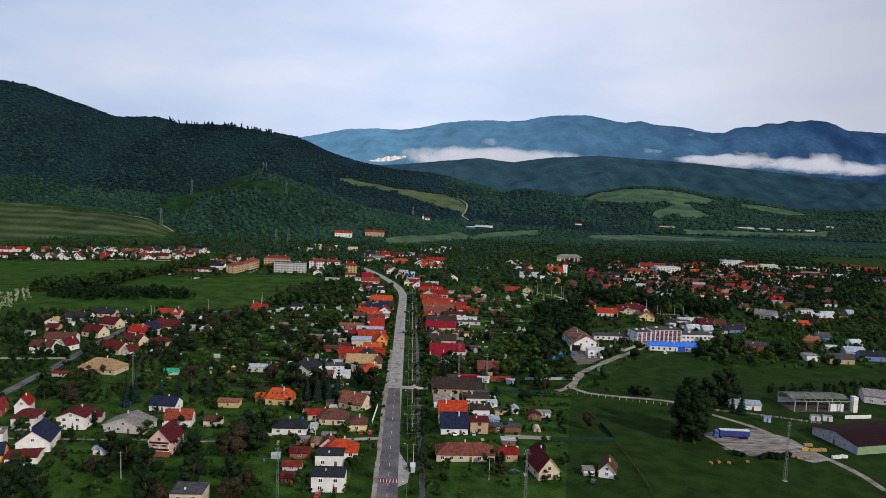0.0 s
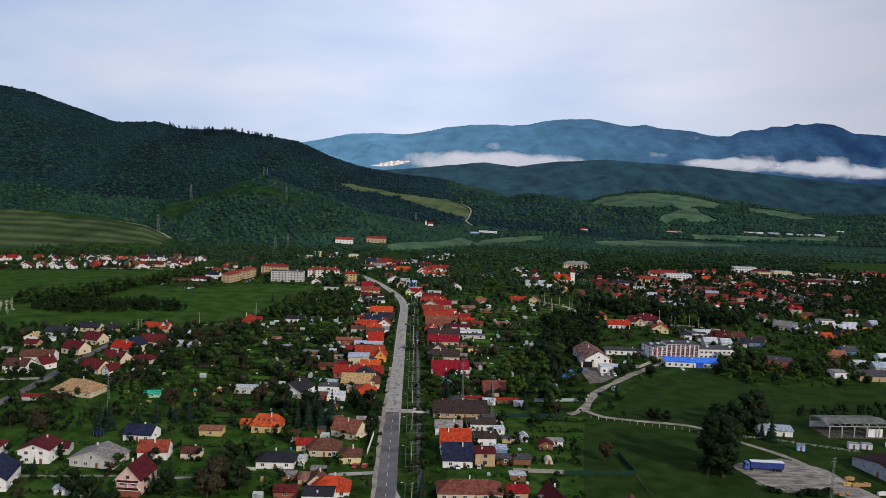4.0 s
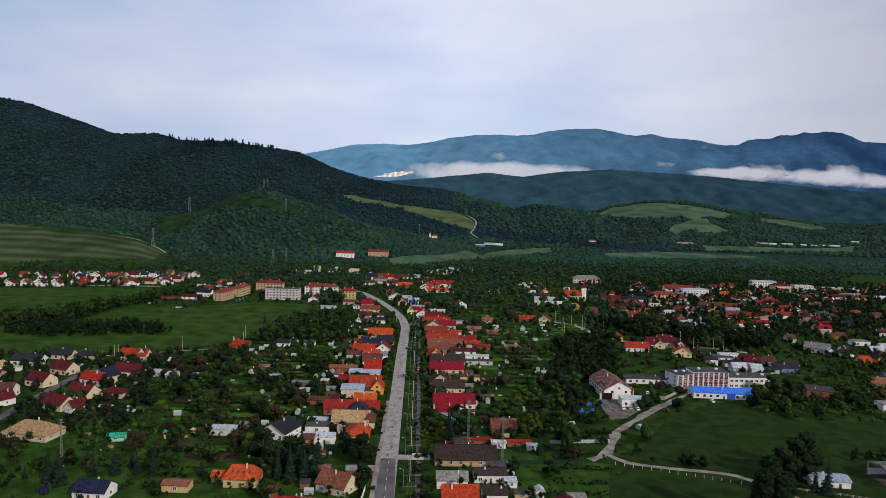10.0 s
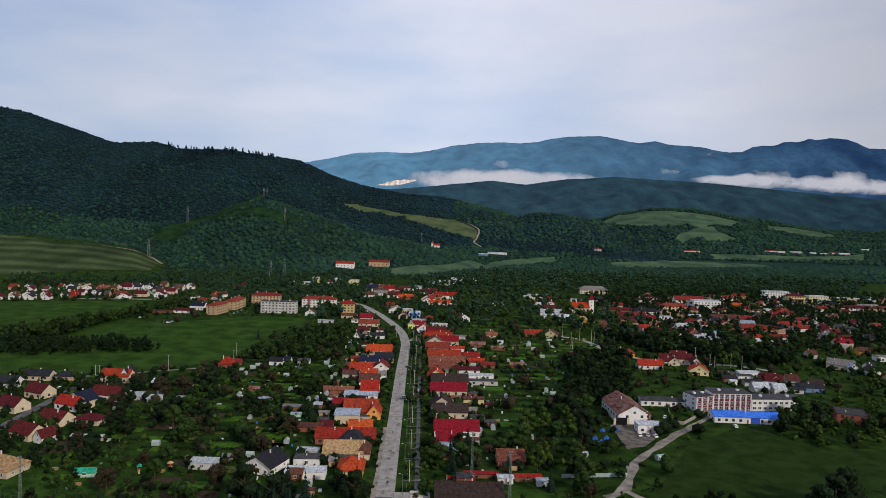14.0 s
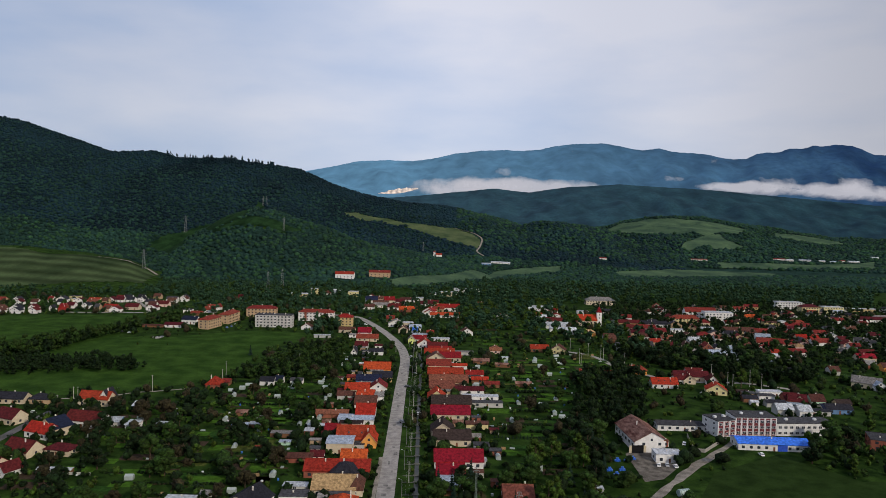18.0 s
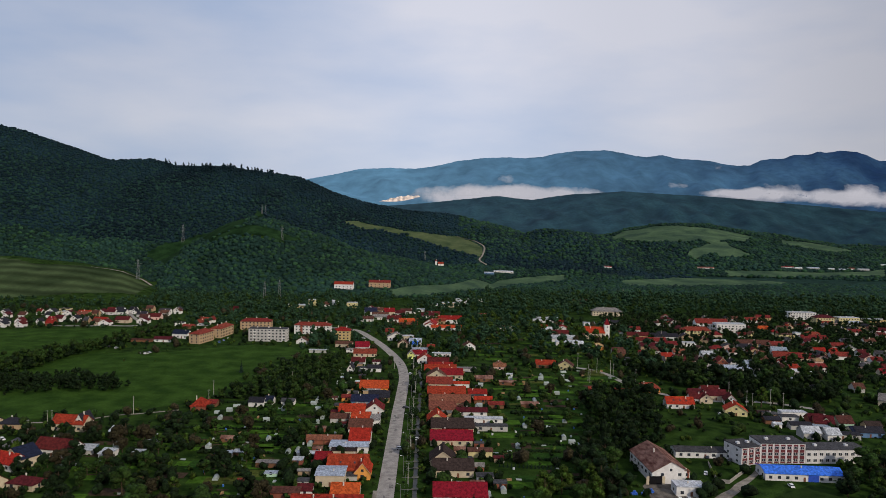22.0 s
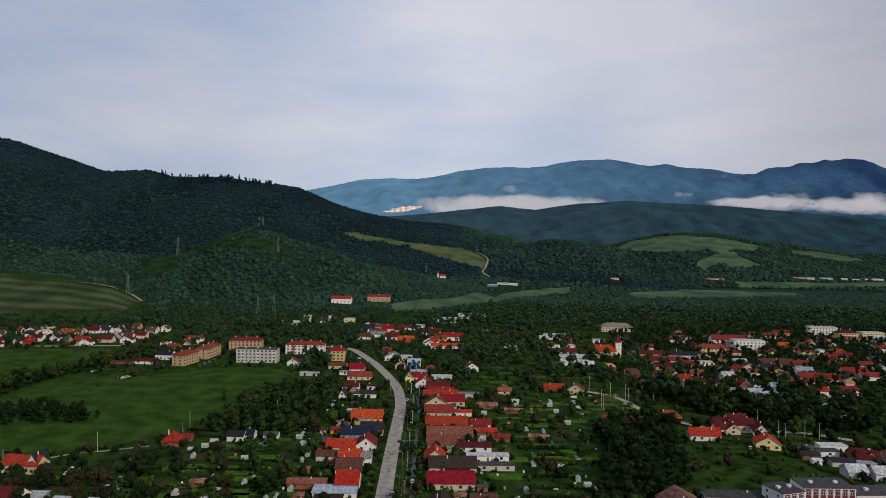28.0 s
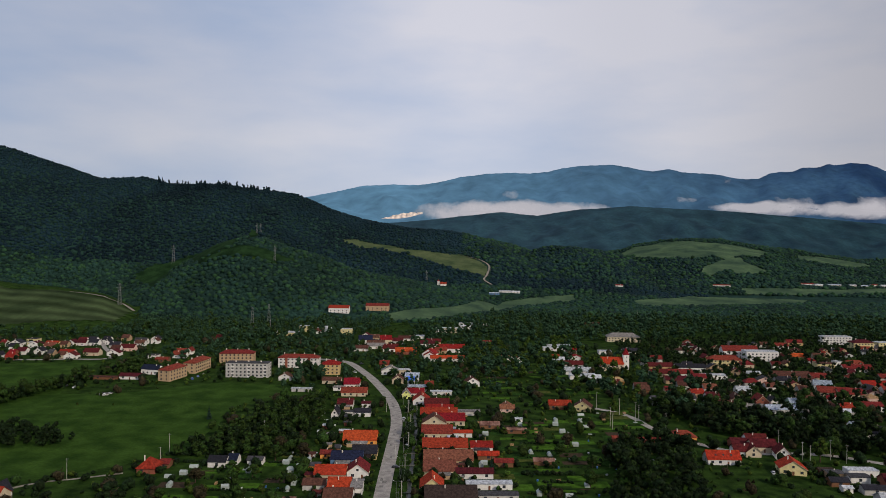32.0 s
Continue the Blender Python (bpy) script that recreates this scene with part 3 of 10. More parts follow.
def house(x, y, w, d, eave, rise, style, roof, wall, turn=0.0, name="house", plain=False, group="", lights=0, dark=False, where="", z=0.0):
    """A dwelling with walls, roof, chimney, door and windows; x, y is its middle."""
    row = -95 < x < 35 and 395 < y < 745 and not plain and style != "flat"
    rise *= 1.06 if row else 0.9
    if row:                       # the deep roofs of the street
        y -= 0.09 * d
        d *= 1.5
        if x > -30 and w > 14:
            w, x = w - 3.0, x + 1.5
    if z:
        z = float(min(ground_z(x + a * w / 2, y + b * d / 2) for a in (-1, 1) for b in (-1, 1)))
    FOOT.append((x, y, max(w, d) * 0.5 + 1.2))
    BOXES.append((x, y, w, d))
    rng = random.Random(int(x * 31 + y * 17))
    floors = max(1, int(eave / 2.7))
    label = "%s %s with a %s %s roof" % ({"white": "white-plastered", "redpanel": "red-panelled"}.get(wall, wall), {1: "single-storey", 2: "two-storey", 3: "three-storey"}.get(floors, "tall") + " " + name.replace("_", " "), HUE[roof], WORDS[style])
    ob = thing(name, x, y, z, turn, label + where, name.replace("_", " "), group)
    along = "x" if style == "gx" else "y"
    part("wall", gable_wall(w, d, eave, rise if style in ("gx", "gy") else 0, along), wall_mat(wall), ob)
    if style in ("gx", "gy"):
        rb = gable_roof(w, d, eave, rise, along)
    elif style in ("hip", "half"):
        rb = hip_roof(w, d, eave, rise, half=style == "half")
    elif style == "shed":
        rb = bmesh.new()
        prism(rb, [(-w / 2 - 0.3, -d / 2 - 0.3, eave + 0.02), (-w / 2 - 0.3, d / 2 + 0.3, eave + rise), (-w / 2 - 0.3, d / 2 + 0.3, eave + rise + 0.15), (-w / 2 - 0.3, -d / 2 - 0.3, eave + 0.17)], (w + 0.6, 0, 0))
        bmesh.ops.recalc_face_normals(rb, faces=rb.faces[:])
    else:
        rb = boxes((-w / 2 - 0.1, -d / 2 - 0.1, eave, w / 2 + 0.1, d / 2 + 0.1, eave + 0.18), (-w / 2 - 0.1, -d / 2 - 0.1, eave + 0.18, w / 2 + 0.1, -d / 2 + 0.15, eave + 0.4),
                   (-w / 2 - 0.1, d / 2 - 0.15, eave + 0.18, w / 2 + 0.1, d / 2 + 0.1, eave + 0.4), (-w / 2 - 0.1, -d / 2 + 0.15, eave + 0.18, -w / 2 + 0.15, d / 2 - 0.15, eave + 0.4),
                   (w / 2 - 0.15, -d / 2 + 0.15, eave + 0.18, w / 2 + 0.1, d / 2 - 0.15, eave + 0.4))
    rf = part("roof", rb, roof_mat(roof), ob)
    if style in ("gx", "gy") and not plain:
        run = (w if style == "gx" else d) / 2 + 0.45
        rc = bmesh.new()
        ends = ((-run, 0), (run, 0)) if style == "gx" else ((0, -run), (0, run))
        tube(rc, (*ends[0], eave + rise + 0.24), (*ends[1], eave + rise + 0.24), 0.16, 0.16, 6)
        part("ridge_cap", rc, roof_mat(roof), rf)
    if name not in ("shed", "garage", "greenhouse") and (not plain or rng.random() < 0.6):
        top = eave + rise + (0.9 if rise else 1.0)
        cx, cy = (rng.uniform(-0.3, 0.3) * w, rng.choice((-0.12, 0.1)) * d) if style != "gy" else (rng.choice((-0.12, 0.1)) * w, rng.uniform(-0.3, 0.3) * d)
        if style == "shed":
            cy = 0.3 * d
        ch = part("chimney", boxes((cx - 0.25, cy - 0.22, eave * 0.8, cx + 0.25, cy + 0.22, top - 0.2), (cx - 0.3, cy - 0.27, top - 0.2, cx + 0.3, cy + 0.27, top - 0.08)), CHIMNEY, ob)
    if style == "gy" and not plain:
        half = w / 2 + 0.45
        lo = eave - rise / (w / 2) * 0.45
        bb = bmesh.new()
        prism(bb, [(-half, 0, lo - 0.12), (0, 0, eave + rise - 0.12), (half, 0, lo - 0.12), (half, 0, lo + 0.12), (0, 0, eave + rise + 0.12), (-half, 0, lo + 0.12)], (0, 0.08, 0))
        bmesh.ops.recalc_face_normals(bb, faces=bb.faces[:])
        part("gable_board", bb, wall_mat("cream"), rf, "pale board along the gable").matrix_basis = pose(0, -d / 2 - 0.55, 0)
    if row and style == "gx" and w > 10 and rng.random() < 0.62:
        lw, lx = w * rng.uniform(0.45, 0.75), w * rng.uniform(-0.12, 0.12)
        lt = bmesh.new()
        prism(lt, [(lx - lw / 2, -d / 2 - 3.4, 0), (lx - lw / 2, -d / 2 - 0.02, 0), (lx - lw / 2, -d / 2 - 0.02, 2.9), (lx - lw / 2, -d / 2 - 3.4, 2.2)], (lw, 0, 0))
        bmesh.ops.recalc_face_normals(lt, faces=lt.faces[:])
        annex = part("annex", lt, wall_mat(rng.choice(("grey", "tan", "wood", "cream"))), ob)
        lr = bmesh.new()
        prism(lr, [(lx - lw / 2 - 0.25, -d / 2 - 3.7, 2.16), (lx - lw / 2 - 0.25, -d / 2 - 0.02, 2.93), (lx - lw / 2 - 0.25, -d / 2 - 0.02, 3.08), (lx - lw / 2 - 0.25, -d / 2 - 3.7, 2.31)], (lw + 0.5, 0, 0))
        bmesh.ops.recalc_face_normals(lr, faces=lr.faces[:])
        part("annex_roof", lr, roof_mat(rng.choice(("rust", "umber", "tar", "brick", "grey", "maroon"))), annex, "low lean-to roof")
    if w < 4 and eave < 2.6:
        part("door", boxes((-0.5, -d / 2 - 0.05, 0, 0.5, -d / 2 + 0.02, 1.95)), DOOR, ob)
        return ob
    step = 3.7 if not plain else 5.6
    far = y > 430
    for f in range(floors):
        z = 0.95 + f * 2.75
        n = max(1, int((w - 1.2) / step))
        for k in range(n):
            wx = (k + 0.5) / n * (w - 1.0) - (w - 1.0) / 2 + rng.uniform(-0.15, 0.15)
            if f == 0 and k == n // 2 and n > 1:
                part("door", boxes((wx - 0.5, -d / 2 - 0.06, 0.0, wx + 0.5, -d / 2 + 0.02, 2.05)), DOOR, ob)
                continue
            window(ob, wx, -d / 2 - 0.01, z, 1.5 if w > 7 else 1.1, 1.35, 0, dark, far)
        if not plain:
            m = max(1, int((d - 1.5) / 4.6))
            side = 1 if x < 0 else -1
            for k in range(m):
                wy = (k + 0.5) / m * (d - 1.2) - (d - 1.2) / 2
                window(ob, side * (w / 2 + 0.01), wy, z, 1.2, 1.3, 90 * side, dark, far)
    if style == "gy" and rise > 2.2:
        window(ob, 0, -d / 2 - 0.01, eave + 0.35, 1.2, 1.2, 0, dark, far)
    for k in range(lights):
        sx = (k + 0.5) / lights * w * 0.7 - w * 0.35
        zz = eave + rise * 0.45 + 0.3
        sl = part("skylight", boxes((-0.4, -0.55, 0, 0.4, 0.55, 0.1)), GLASS, rf)
        sl.matrix_basis = pose(sx, -d / 2 * 0.55, zz, math.degrees(math.atan2(rise, d / 2)), 0, 0)
    return ob


def block_of_flats(x, y, w, d, floors, roof, wall, turn, label, pitched=True, stripe=None, balconies=0, gap=3.6):
    """A long block with a window for each room, a hipped or flat roof and its chimneys."""
    FOOT.append((x, y, max(w, d) * 0.55))
    h = floors * 2.9 + 0.5
    ob = thing("apartment_block", x, y, 0, turn, label, "apartment block", "apartment blocks")
    part("wall", boxes((-w / 2, -d / 2, -0.3, w / 2, d / 2, h)), wall_mat(wall), ob)
    if pitched:
        part("roof", hip_roof(w, d, h, d * 0.27), roof_mat(roof), ob)
        for k in range(max(2, int(w / 9))):
            cx = (k + 0.5) / max(2, int(w / 9)) * w - w / 2
            part("chimney", boxes((cx - 0.4, -0.2, h + d * 0.1, cx + 0.4, 0.5, h + d * 0.27 + 1.0)), CHIMNEY, ob)
    else:
        part("roof", boxes((-w / 2 - 0.15, -d / 2 - 0.15, h, w / 2 + 0.15, d / 2 + 0.15, h + 0.45)), roof_mat(roof), ob)
        for k in range(3):
            part("vent", boxes((w * (k - 1) * 0.3 - 0.5, -0.5, h + 0.45, w * (k - 1) * 0.3 + 0.5, 0.5, h + 1.5)), CHIMNEY, ob)
    n = int(w / gap)
    for f in range(floors):
        z = 1.2 + f * 2.9
        for k in range(n):
            wx = (k + 0.5) / n * (w - 1.5) - (w - 1.5) / 2
            if balconies and k % balconies == 1:
                bal = part("balcony", boxes((wx - 1.3, -d / 2 - 1.0, z - 0.9, wx + 1.3, -d / 2, z - 0.75), (wx - 1.3, -d / 2 - 1.0, z - 0.75, wx + 1.3, -d / 2 - 0.9, z + 0.2)), wall_mat("white"), ob)
            window(ob, wx, -d / 2 - 0.01, z, 1.5, 1.4, pane_only=True)
        for k in range(2):
            window(ob, w / 2 + 0.01, (k - 0.5) * d * 0.45, z, 1.3, 1.4, 90, pane_only=True)
            window(ob, -w / 2 - 0.01, (k - 0.5) * d * 0.45, z, 1.3, 1.4, -90, pane_only=True)
    if stripe:
        for k in stripe:
            part("stair_panel", boxes((k - 1.2, -d / 2 - 0.09, 0, k + 1.2, -d / 2 - 0.02, h - 0.2)), wall_mat("brick"), ob)
    return ob


# ---------------------------------------------------------------- trees
def ico(level):
    bm = bmesh.new()
    bmesh.ops.create_icosphere(bm, subdivisions=level, radius=1.0)
    bm.verts.ensure_lookup_table()
    v = np.array([p.co[:] for p in bm.verts])
    f = np.array([[q.index for q in p.verts] for p in bm.faces])
    bm.free()
    return v, f


ICO = {k: ico(k) for k in (1, 2)}


def lumps(rng, centres, radii, level, leaves, leaf, squash=0.85):
    """Crown arrays: uneven clumps round the centres, with loose leaf sprays standing out of them."""
    V, F, n = [], [], 0
    bv, bf = ICO[level]
    for c, r in zip(centres, radii):
        jag = 1 + rng.uniform(-0.28, 0.28, (len(bv), 1))
        V.append(bv * jag * np.array((r, r, r * squash)) + c)
        F.append(bf + n)
        n += len(bv)
    if leaves:
        centres, radii = np.asarray(centres), np.asarray(radii)
        pick = rng.integers(0, len(centres), leaves)
        way = rng.normal(size=(leaves, 3))
        way /= np.linalg.norm(way, axis=1)[:, None]
        mid = centres[pick] + way * (radii[pick] * rng.uniform(0.75, 1.3, leaves))[:, None] * np.array((1, 1, squash))
        a = rng.normal(size=(leaves, 3)) * leaf
        b = rng.normal(size=(leaves, 3)) * leaf
        V.append(np.stack([mid + a, mid + b, mid - a * 0.8 - b * 0.3], 1).reshape(-1, 3))
        F.append(np.arange(leaves * 3).reshape(-1, 3) + n)
    return np.concatenate(V), np.concatenate(F)


def crown(rng, height, spread, start, clumps, level, leaves, leaf, shape="round", fat=(0.24, 0.40)):
    """Centres and sizes of the clumps for a tree of that height."""
    cs, rs = [], []
    for k in range(clumps):
        t = rng.uniform(0, 1)
        z = start + (height - start) * (0.12 + 0.80 * t)
        wide = {"round": math.sqrt(max(0.05, 1 - (2 * t - 0.85) ** 2)), "poplar": 0.75 * math.sin(math.pi * min(1, 0.2 + 0.75 * t)), "cone": 1.02 - t}[shape] * spread
        ang, rad = rng.uniform(0, math.tau), math.sqrt(rng.uniform(0.05, 1)) * wide * 0.78
        cs.append((math.cos(ang) * rad, math.sin(ang) * rad, z))
        rs.append(rng.uniform(*fat) * spread * (0.6 if shape == "cone" else 1.0))
    return lumps(rng, cs, rs, level, leaves, leaf)


def conifer(rng, height, spread, tiers=9, blades=18):
    """Drooping tiers of branches round a leader."""
    V, F, n = [], [], 0
    for k in range(tiers):
        t = k / (tiers - 1)
        z, r = height * (0.12 + 0.86 * t), spread * (1.03 - t) + 0.12
        for j in range(blades):
            a = j * math.tau / blades + rng.uniform(-0.15, 0.15)
            l = r * rng.uniform(0.7, 1.1)
            c, s = math.cos(a), math.sin(a)
            wd = max(0.18, l * 0.30)
            tip = np.array((c * l, s * l, z - l * 0.35 + rng.uniform(-0.15, 0.15)))
            V.append(np.array([(0, 0, z + height * 0.07), (c * l * 0.6 - s * wd, s * l * 0.6 + c * wd, z - l * 0.15), tip, (c * l * 0.6 + s * wd, s * l * 0.6 - c * wd, z - l * 0.15)]))
            F.append(np.array([(0, 1, 2), (0, 2, 3)]) + n)
            n += 4
    return np.concatenate(V), np.concatenate(F)


def trunk_mesh(name, height, r, rng, limbs=5, reach=2.0):
    bm = bmesh.new()
    tube(bm, (0, 0, -0.3), (0, 0, height * 0.35), r * 1.25, r * 0.9, 8)
    tube(bm, (0, 0, height * 0.35), (r * 0.5, 0, height * 0.8), r * 0.9, r * 0.3, 7)
    for k in range(limbs):
        a, z = k * math.tau / limbs + rng.uniform(-0.4, 0.4), height * rng.uniform(0.25, 0.55)
        tube(bm, (0, 0, z), (math.cos(a) * reach, math.sin(a) * reach, z + height * 0.22), r * 0.45, r * 0.15, 5)
    return finish(name, bm, BARK)


KINDS = {}


def tree_kind(key, label, category, leaf_mat, height, spread, start, clumps, leaves, leaf, shape="round", seed=1, level=2):
    rng = np.random.default_rng(seed)
    v, f = conifer(rng, height, spread) if shape == "conifer" else crown(rng, height, spread, start, clumps, level, leaves, leaf, shape)
    KINDS[key] = (trunk_mesh("trunk", height, 0.02 * height + 0.05, rng, 5 if shape == "round" else 3, spread * 0.5), big_mesh("crown", v, f, leaf_mat, True), label, category)


tree_kind("oak", "broad green deciduous tree in full leaf", "tree", LEAF, 10, 4.6, 1.8, 13, 1150, 0.26, seed=1, level=2)
tree_kind("lime", "tall fresh-green deciduous tree", "tree", LEAF_MID, 12, 4.2, 2.2, 13, 1150, 0.26, seed=2, level=2)
tree_kind("fruit", "small green garden fruit tree", "tree", LEAF_MID, 5.2, 2.5, 1.1, 8, 650, 0.15, seed=3, level=2)
tree_kind("apple", "rounded dark green garden tree", "tree", LEAF, 6.4, 3.1, 1.3, 9, 700, 0.17, seed=4, level=2)
tree_kind("copper", "brownish copper-leaved garden tree", "tree", LEAF_RED, 8.5, 4.4, 2.0, 12, 1150, 0.23, seed=5, level=2)
tree_kind("poplar", "tall dark green poplar tree", "tree", LEAF_DARK, 20, 5.2, 0.6, 28, 3600, 0.28, "poplar", seed=6, level=2)
tree_kind("spruce", "slim dark green spruce tree", "spruce", NEEDLE, 10, 2.3, 0.5, 0, 0, 0, "conifer", seed=7)
tree_kind("dark_oak", "large dark green deciduous tree", "tree", LEAF_DARK, 11, 5.2, 1.2, 13, 1150, 0.27, seed=8, level=2)


def tree(key, x, y, size=1.0, turn=0.0, wide=1.0):
    stem, leafy, label, category = KINDS[key]
    ob = thing(category, x, y, float(ground_z(x, y)), turn, label, category, "trees of the town")
    ob.scale = (size * wide, size * wide, size)
    part("trunk", stem, None, ob)
    part("crown", leafy, None, ob)
    return ob


def bush_mesh(name, mat, seed, r=1.0, n=4, leaves=220):
    rng = np.random.default_rng(seed)
    cs = [(rng.uniform(-0.7, 0.7) * r, rng.uniform(-0.7, 0.7) * r, rng.uniform(0.3, 0.8) * r) for _ in range(n)]
    v, f = lumps(rng, cs, [rng.uniform(0.35, 0.6) * r for _ in cs], 2, leaves, 0.16 * r)
    return big_mesh(name, v, f, mat, True)


BUSHES = [bush_mesh("bush", LEAF, 11), bush_mesh("bush", LEAF_MID, 12), bush_mesh("bush", LEAF_DARK, 13), bush_mesh("bush", LEAF_RED, 14), bush_mesh("bush", LEAF_WHITE, 15)]
BUSH_WORDS = ["dense green garden bush", "fresh light-green garden bush", "dark green leafy shrub", "brownish shrub in a garden", "white-flowering bush in blossom"]


def bush(x, y, r, k):
    ob = tagged(new("bush", BUSHES[k]), BUSH_WORDS[k], "bush", "bushes of the gardens")
    ob.matrix_basis = pose(x, y, 0, 0, 0, (x * 37 + y * 11) % 360) @ Matrix.Diagonal((r, r, r * 0.9, 1))
    return ob


def grove(name, places, mat, seed, label, clumps=5, level=1, leaves=40, leaf=0.5, variants=6, shape="round", sink=0.3, smooth=True):
    """Many trees joined: places are rows of x, y, height, spread."""
    rng = np.random.default_rng(seed)
    kinds = []
    for _ in range(variants):
        v, f = crown(rng, 1.0, 0.42, 0.12 if clumps > 1 else -0.1, clumps, level, leaves, leaf * 0.1, shape, (0.27, 0.42))
        if clumps <= 2:
            mids = [(0, 0, 0.5)] if clumps == 1 else [(0.14, 0.05, 0.42), (-0.13, -0.06, 0.62)]
            v, f = lumps(rng, mids, [0.44] if clumps == 1 else [0.36, 0.33], level, leaves, leaf * 0.1, 1.1)
        kinds.append((v, f))
    V, F, n = [], [], 0
    places = np.array(places, float).reshape(-1, 4)
    places = np.column_stack([places, ground_z(places[:, 0], places[:, 1])])
    for x, y, h, s, z in places:
        v, f = kinds[rng.integers(variants)]
        a = rng.uniform(0, math.tau)
        c, sn = math.cos(a) * s / 0.42, math.sin(a) * s / 0.42
        V.append(v @ np.array(((c, sn, 0), (-sn, c, 0), (0, 0, h))) + (x, y, z - sink))
        F.append(f + n)
        n += len(v)
    if not V:
        return None
    return tagged(new(name, big_mesh(name, np.concatenate(V), np.concatenate(F), mat, smooth)), label, "trees", kind="stuff")


# ---------------------------------------------------------------- works, yards, masts and vehicles
WHITE_METAL = material("white_sheet", (0.50, 0.51, 0.53), 0.45, 0.1, 0.8)
BLUE_PAINT = material("blue_paint", (0.02, 0.07, 0.42), 0.45, 0.15, 0.8)
TARP_BLUE = material("blue_tarpaulin", (0.012, 0.03, 0.17), 0.55, 0.2, 0.6, 0.3, 1.5)
TYRE = material("tyre_rubber", (0.015, 0.015, 0.015), 0.8, 0.2)
HAY = material("straw", (0.30, 0.14, 0.04), 0.95, 0.3, 2.0, 0.5, 8.0)
CAR_PAINT = {k: material("car_paint_" + k, c, 0.3, 0.05) for k, c in (("white", (0.7, 0.7, 0.7)), ("silver", (0.35, 0.36, 0.38)), ("red", (0.35, 0.02, 0.02)), ("dark", (0.02, 0.022, 0.028)), ("blue", (0.04, 0.10, 0.38)))}


def warehouse_gate(x, y, w):
    ob = thing("warehouse_gate", x, y, 0, 5, "dark open gateway with two pale folded leaves", "gate")
    # a near-black slab is painted for the shade inside the gateway
    part("opening", boxes((-w / 2, -0.12, 0, w / 2, 0.3, 3.8)), material("interior_shade", (0.012, 0.012, 0.013), 0.9, 0.2), ob)
    for s in (-1, 1):
        part("gate_leaf", boxes((s * (w / 2 + 0.7) - 0.65, -0.2, 0, s * (w / 2 + 0.7) + 0.65, -0.12, 3.8)), wall_mat("cream"), ob)


def blue_gate(x, y, w):
    ob = thing("workshop_gate", x, y - 0.1, 0, -2, "bright blue metal workshop gate", "gate")
    for s in (-1, 1):
        part("gate_leaf", boxes((s * w / 4 - w / 4 + 0.02, -0.1, 0, s * w / 4 + w / 4 - 0.02, 0.05, 3.3)), BLUE_PAINT, ob)


def works(x, y, w, d, floors, storey, panels, turn, label):
    """A framed works building: pillars, window bands and panels bay by bay."""
    FOOT.append((x, y, w * 0.5))
    ob = thing("works_building", x, y, 0, turn, label, "factory", "works by the track")
    h = floors * storey + 0.6
    part("wall", boxes((-w / 2, -d / 2, -0.3, w / 2, d / 2, h)), wall_mat("white"), ob)
    part("roof", boxes((-w / 2 - 0.15, -d / 2 - 0.15, h, w / 2 + 0.15, d / 2 + 0.15, h + 0.35)), roof_mat("tar"), ob)
    n = max(2, int(w / 3.0))
    for k in range(n):
        cx = (k + 0.5) / n * w - w / 2
        if panels:
            part("panel", boxes((cx - w / n * 0.36, -d / 2 - 0.04, 0.2, cx + w / n * 0.36, -d / 2 + 0.02, h - 0.3)), wall_mat("redpanel"), ob, "dark red facade panel")
            part("pillar", boxes((cx - w / n / 2 - 0.22, -d / 2 - 0.22, 0, cx - w / n / 2 + 0.22, -d / 2, h)), wall_mat("white"), ob)
        for f in range(floors):
            window(ob, cx, -d / 2 - 0.05, 0.9 + f * storey, min(2.0, w / n * 0.62), 1.5)
    for k in range(2):
        part("roof_vent", boxes((w * (k - 0.5) * 0.5 - 0.8, -0.8, h + 0.35, w * (k - 0.5) * 0.5 + 0.8, 0.8, h + 1.3)), WHITE_METAL, ob)
    for f in range(floors):
        for k in range(2):
            window(ob, -w / 2 - 0.01, (k - 0.5) * d * 0.5, 0.9 + f * storey, 1.6, 1.4, -90)


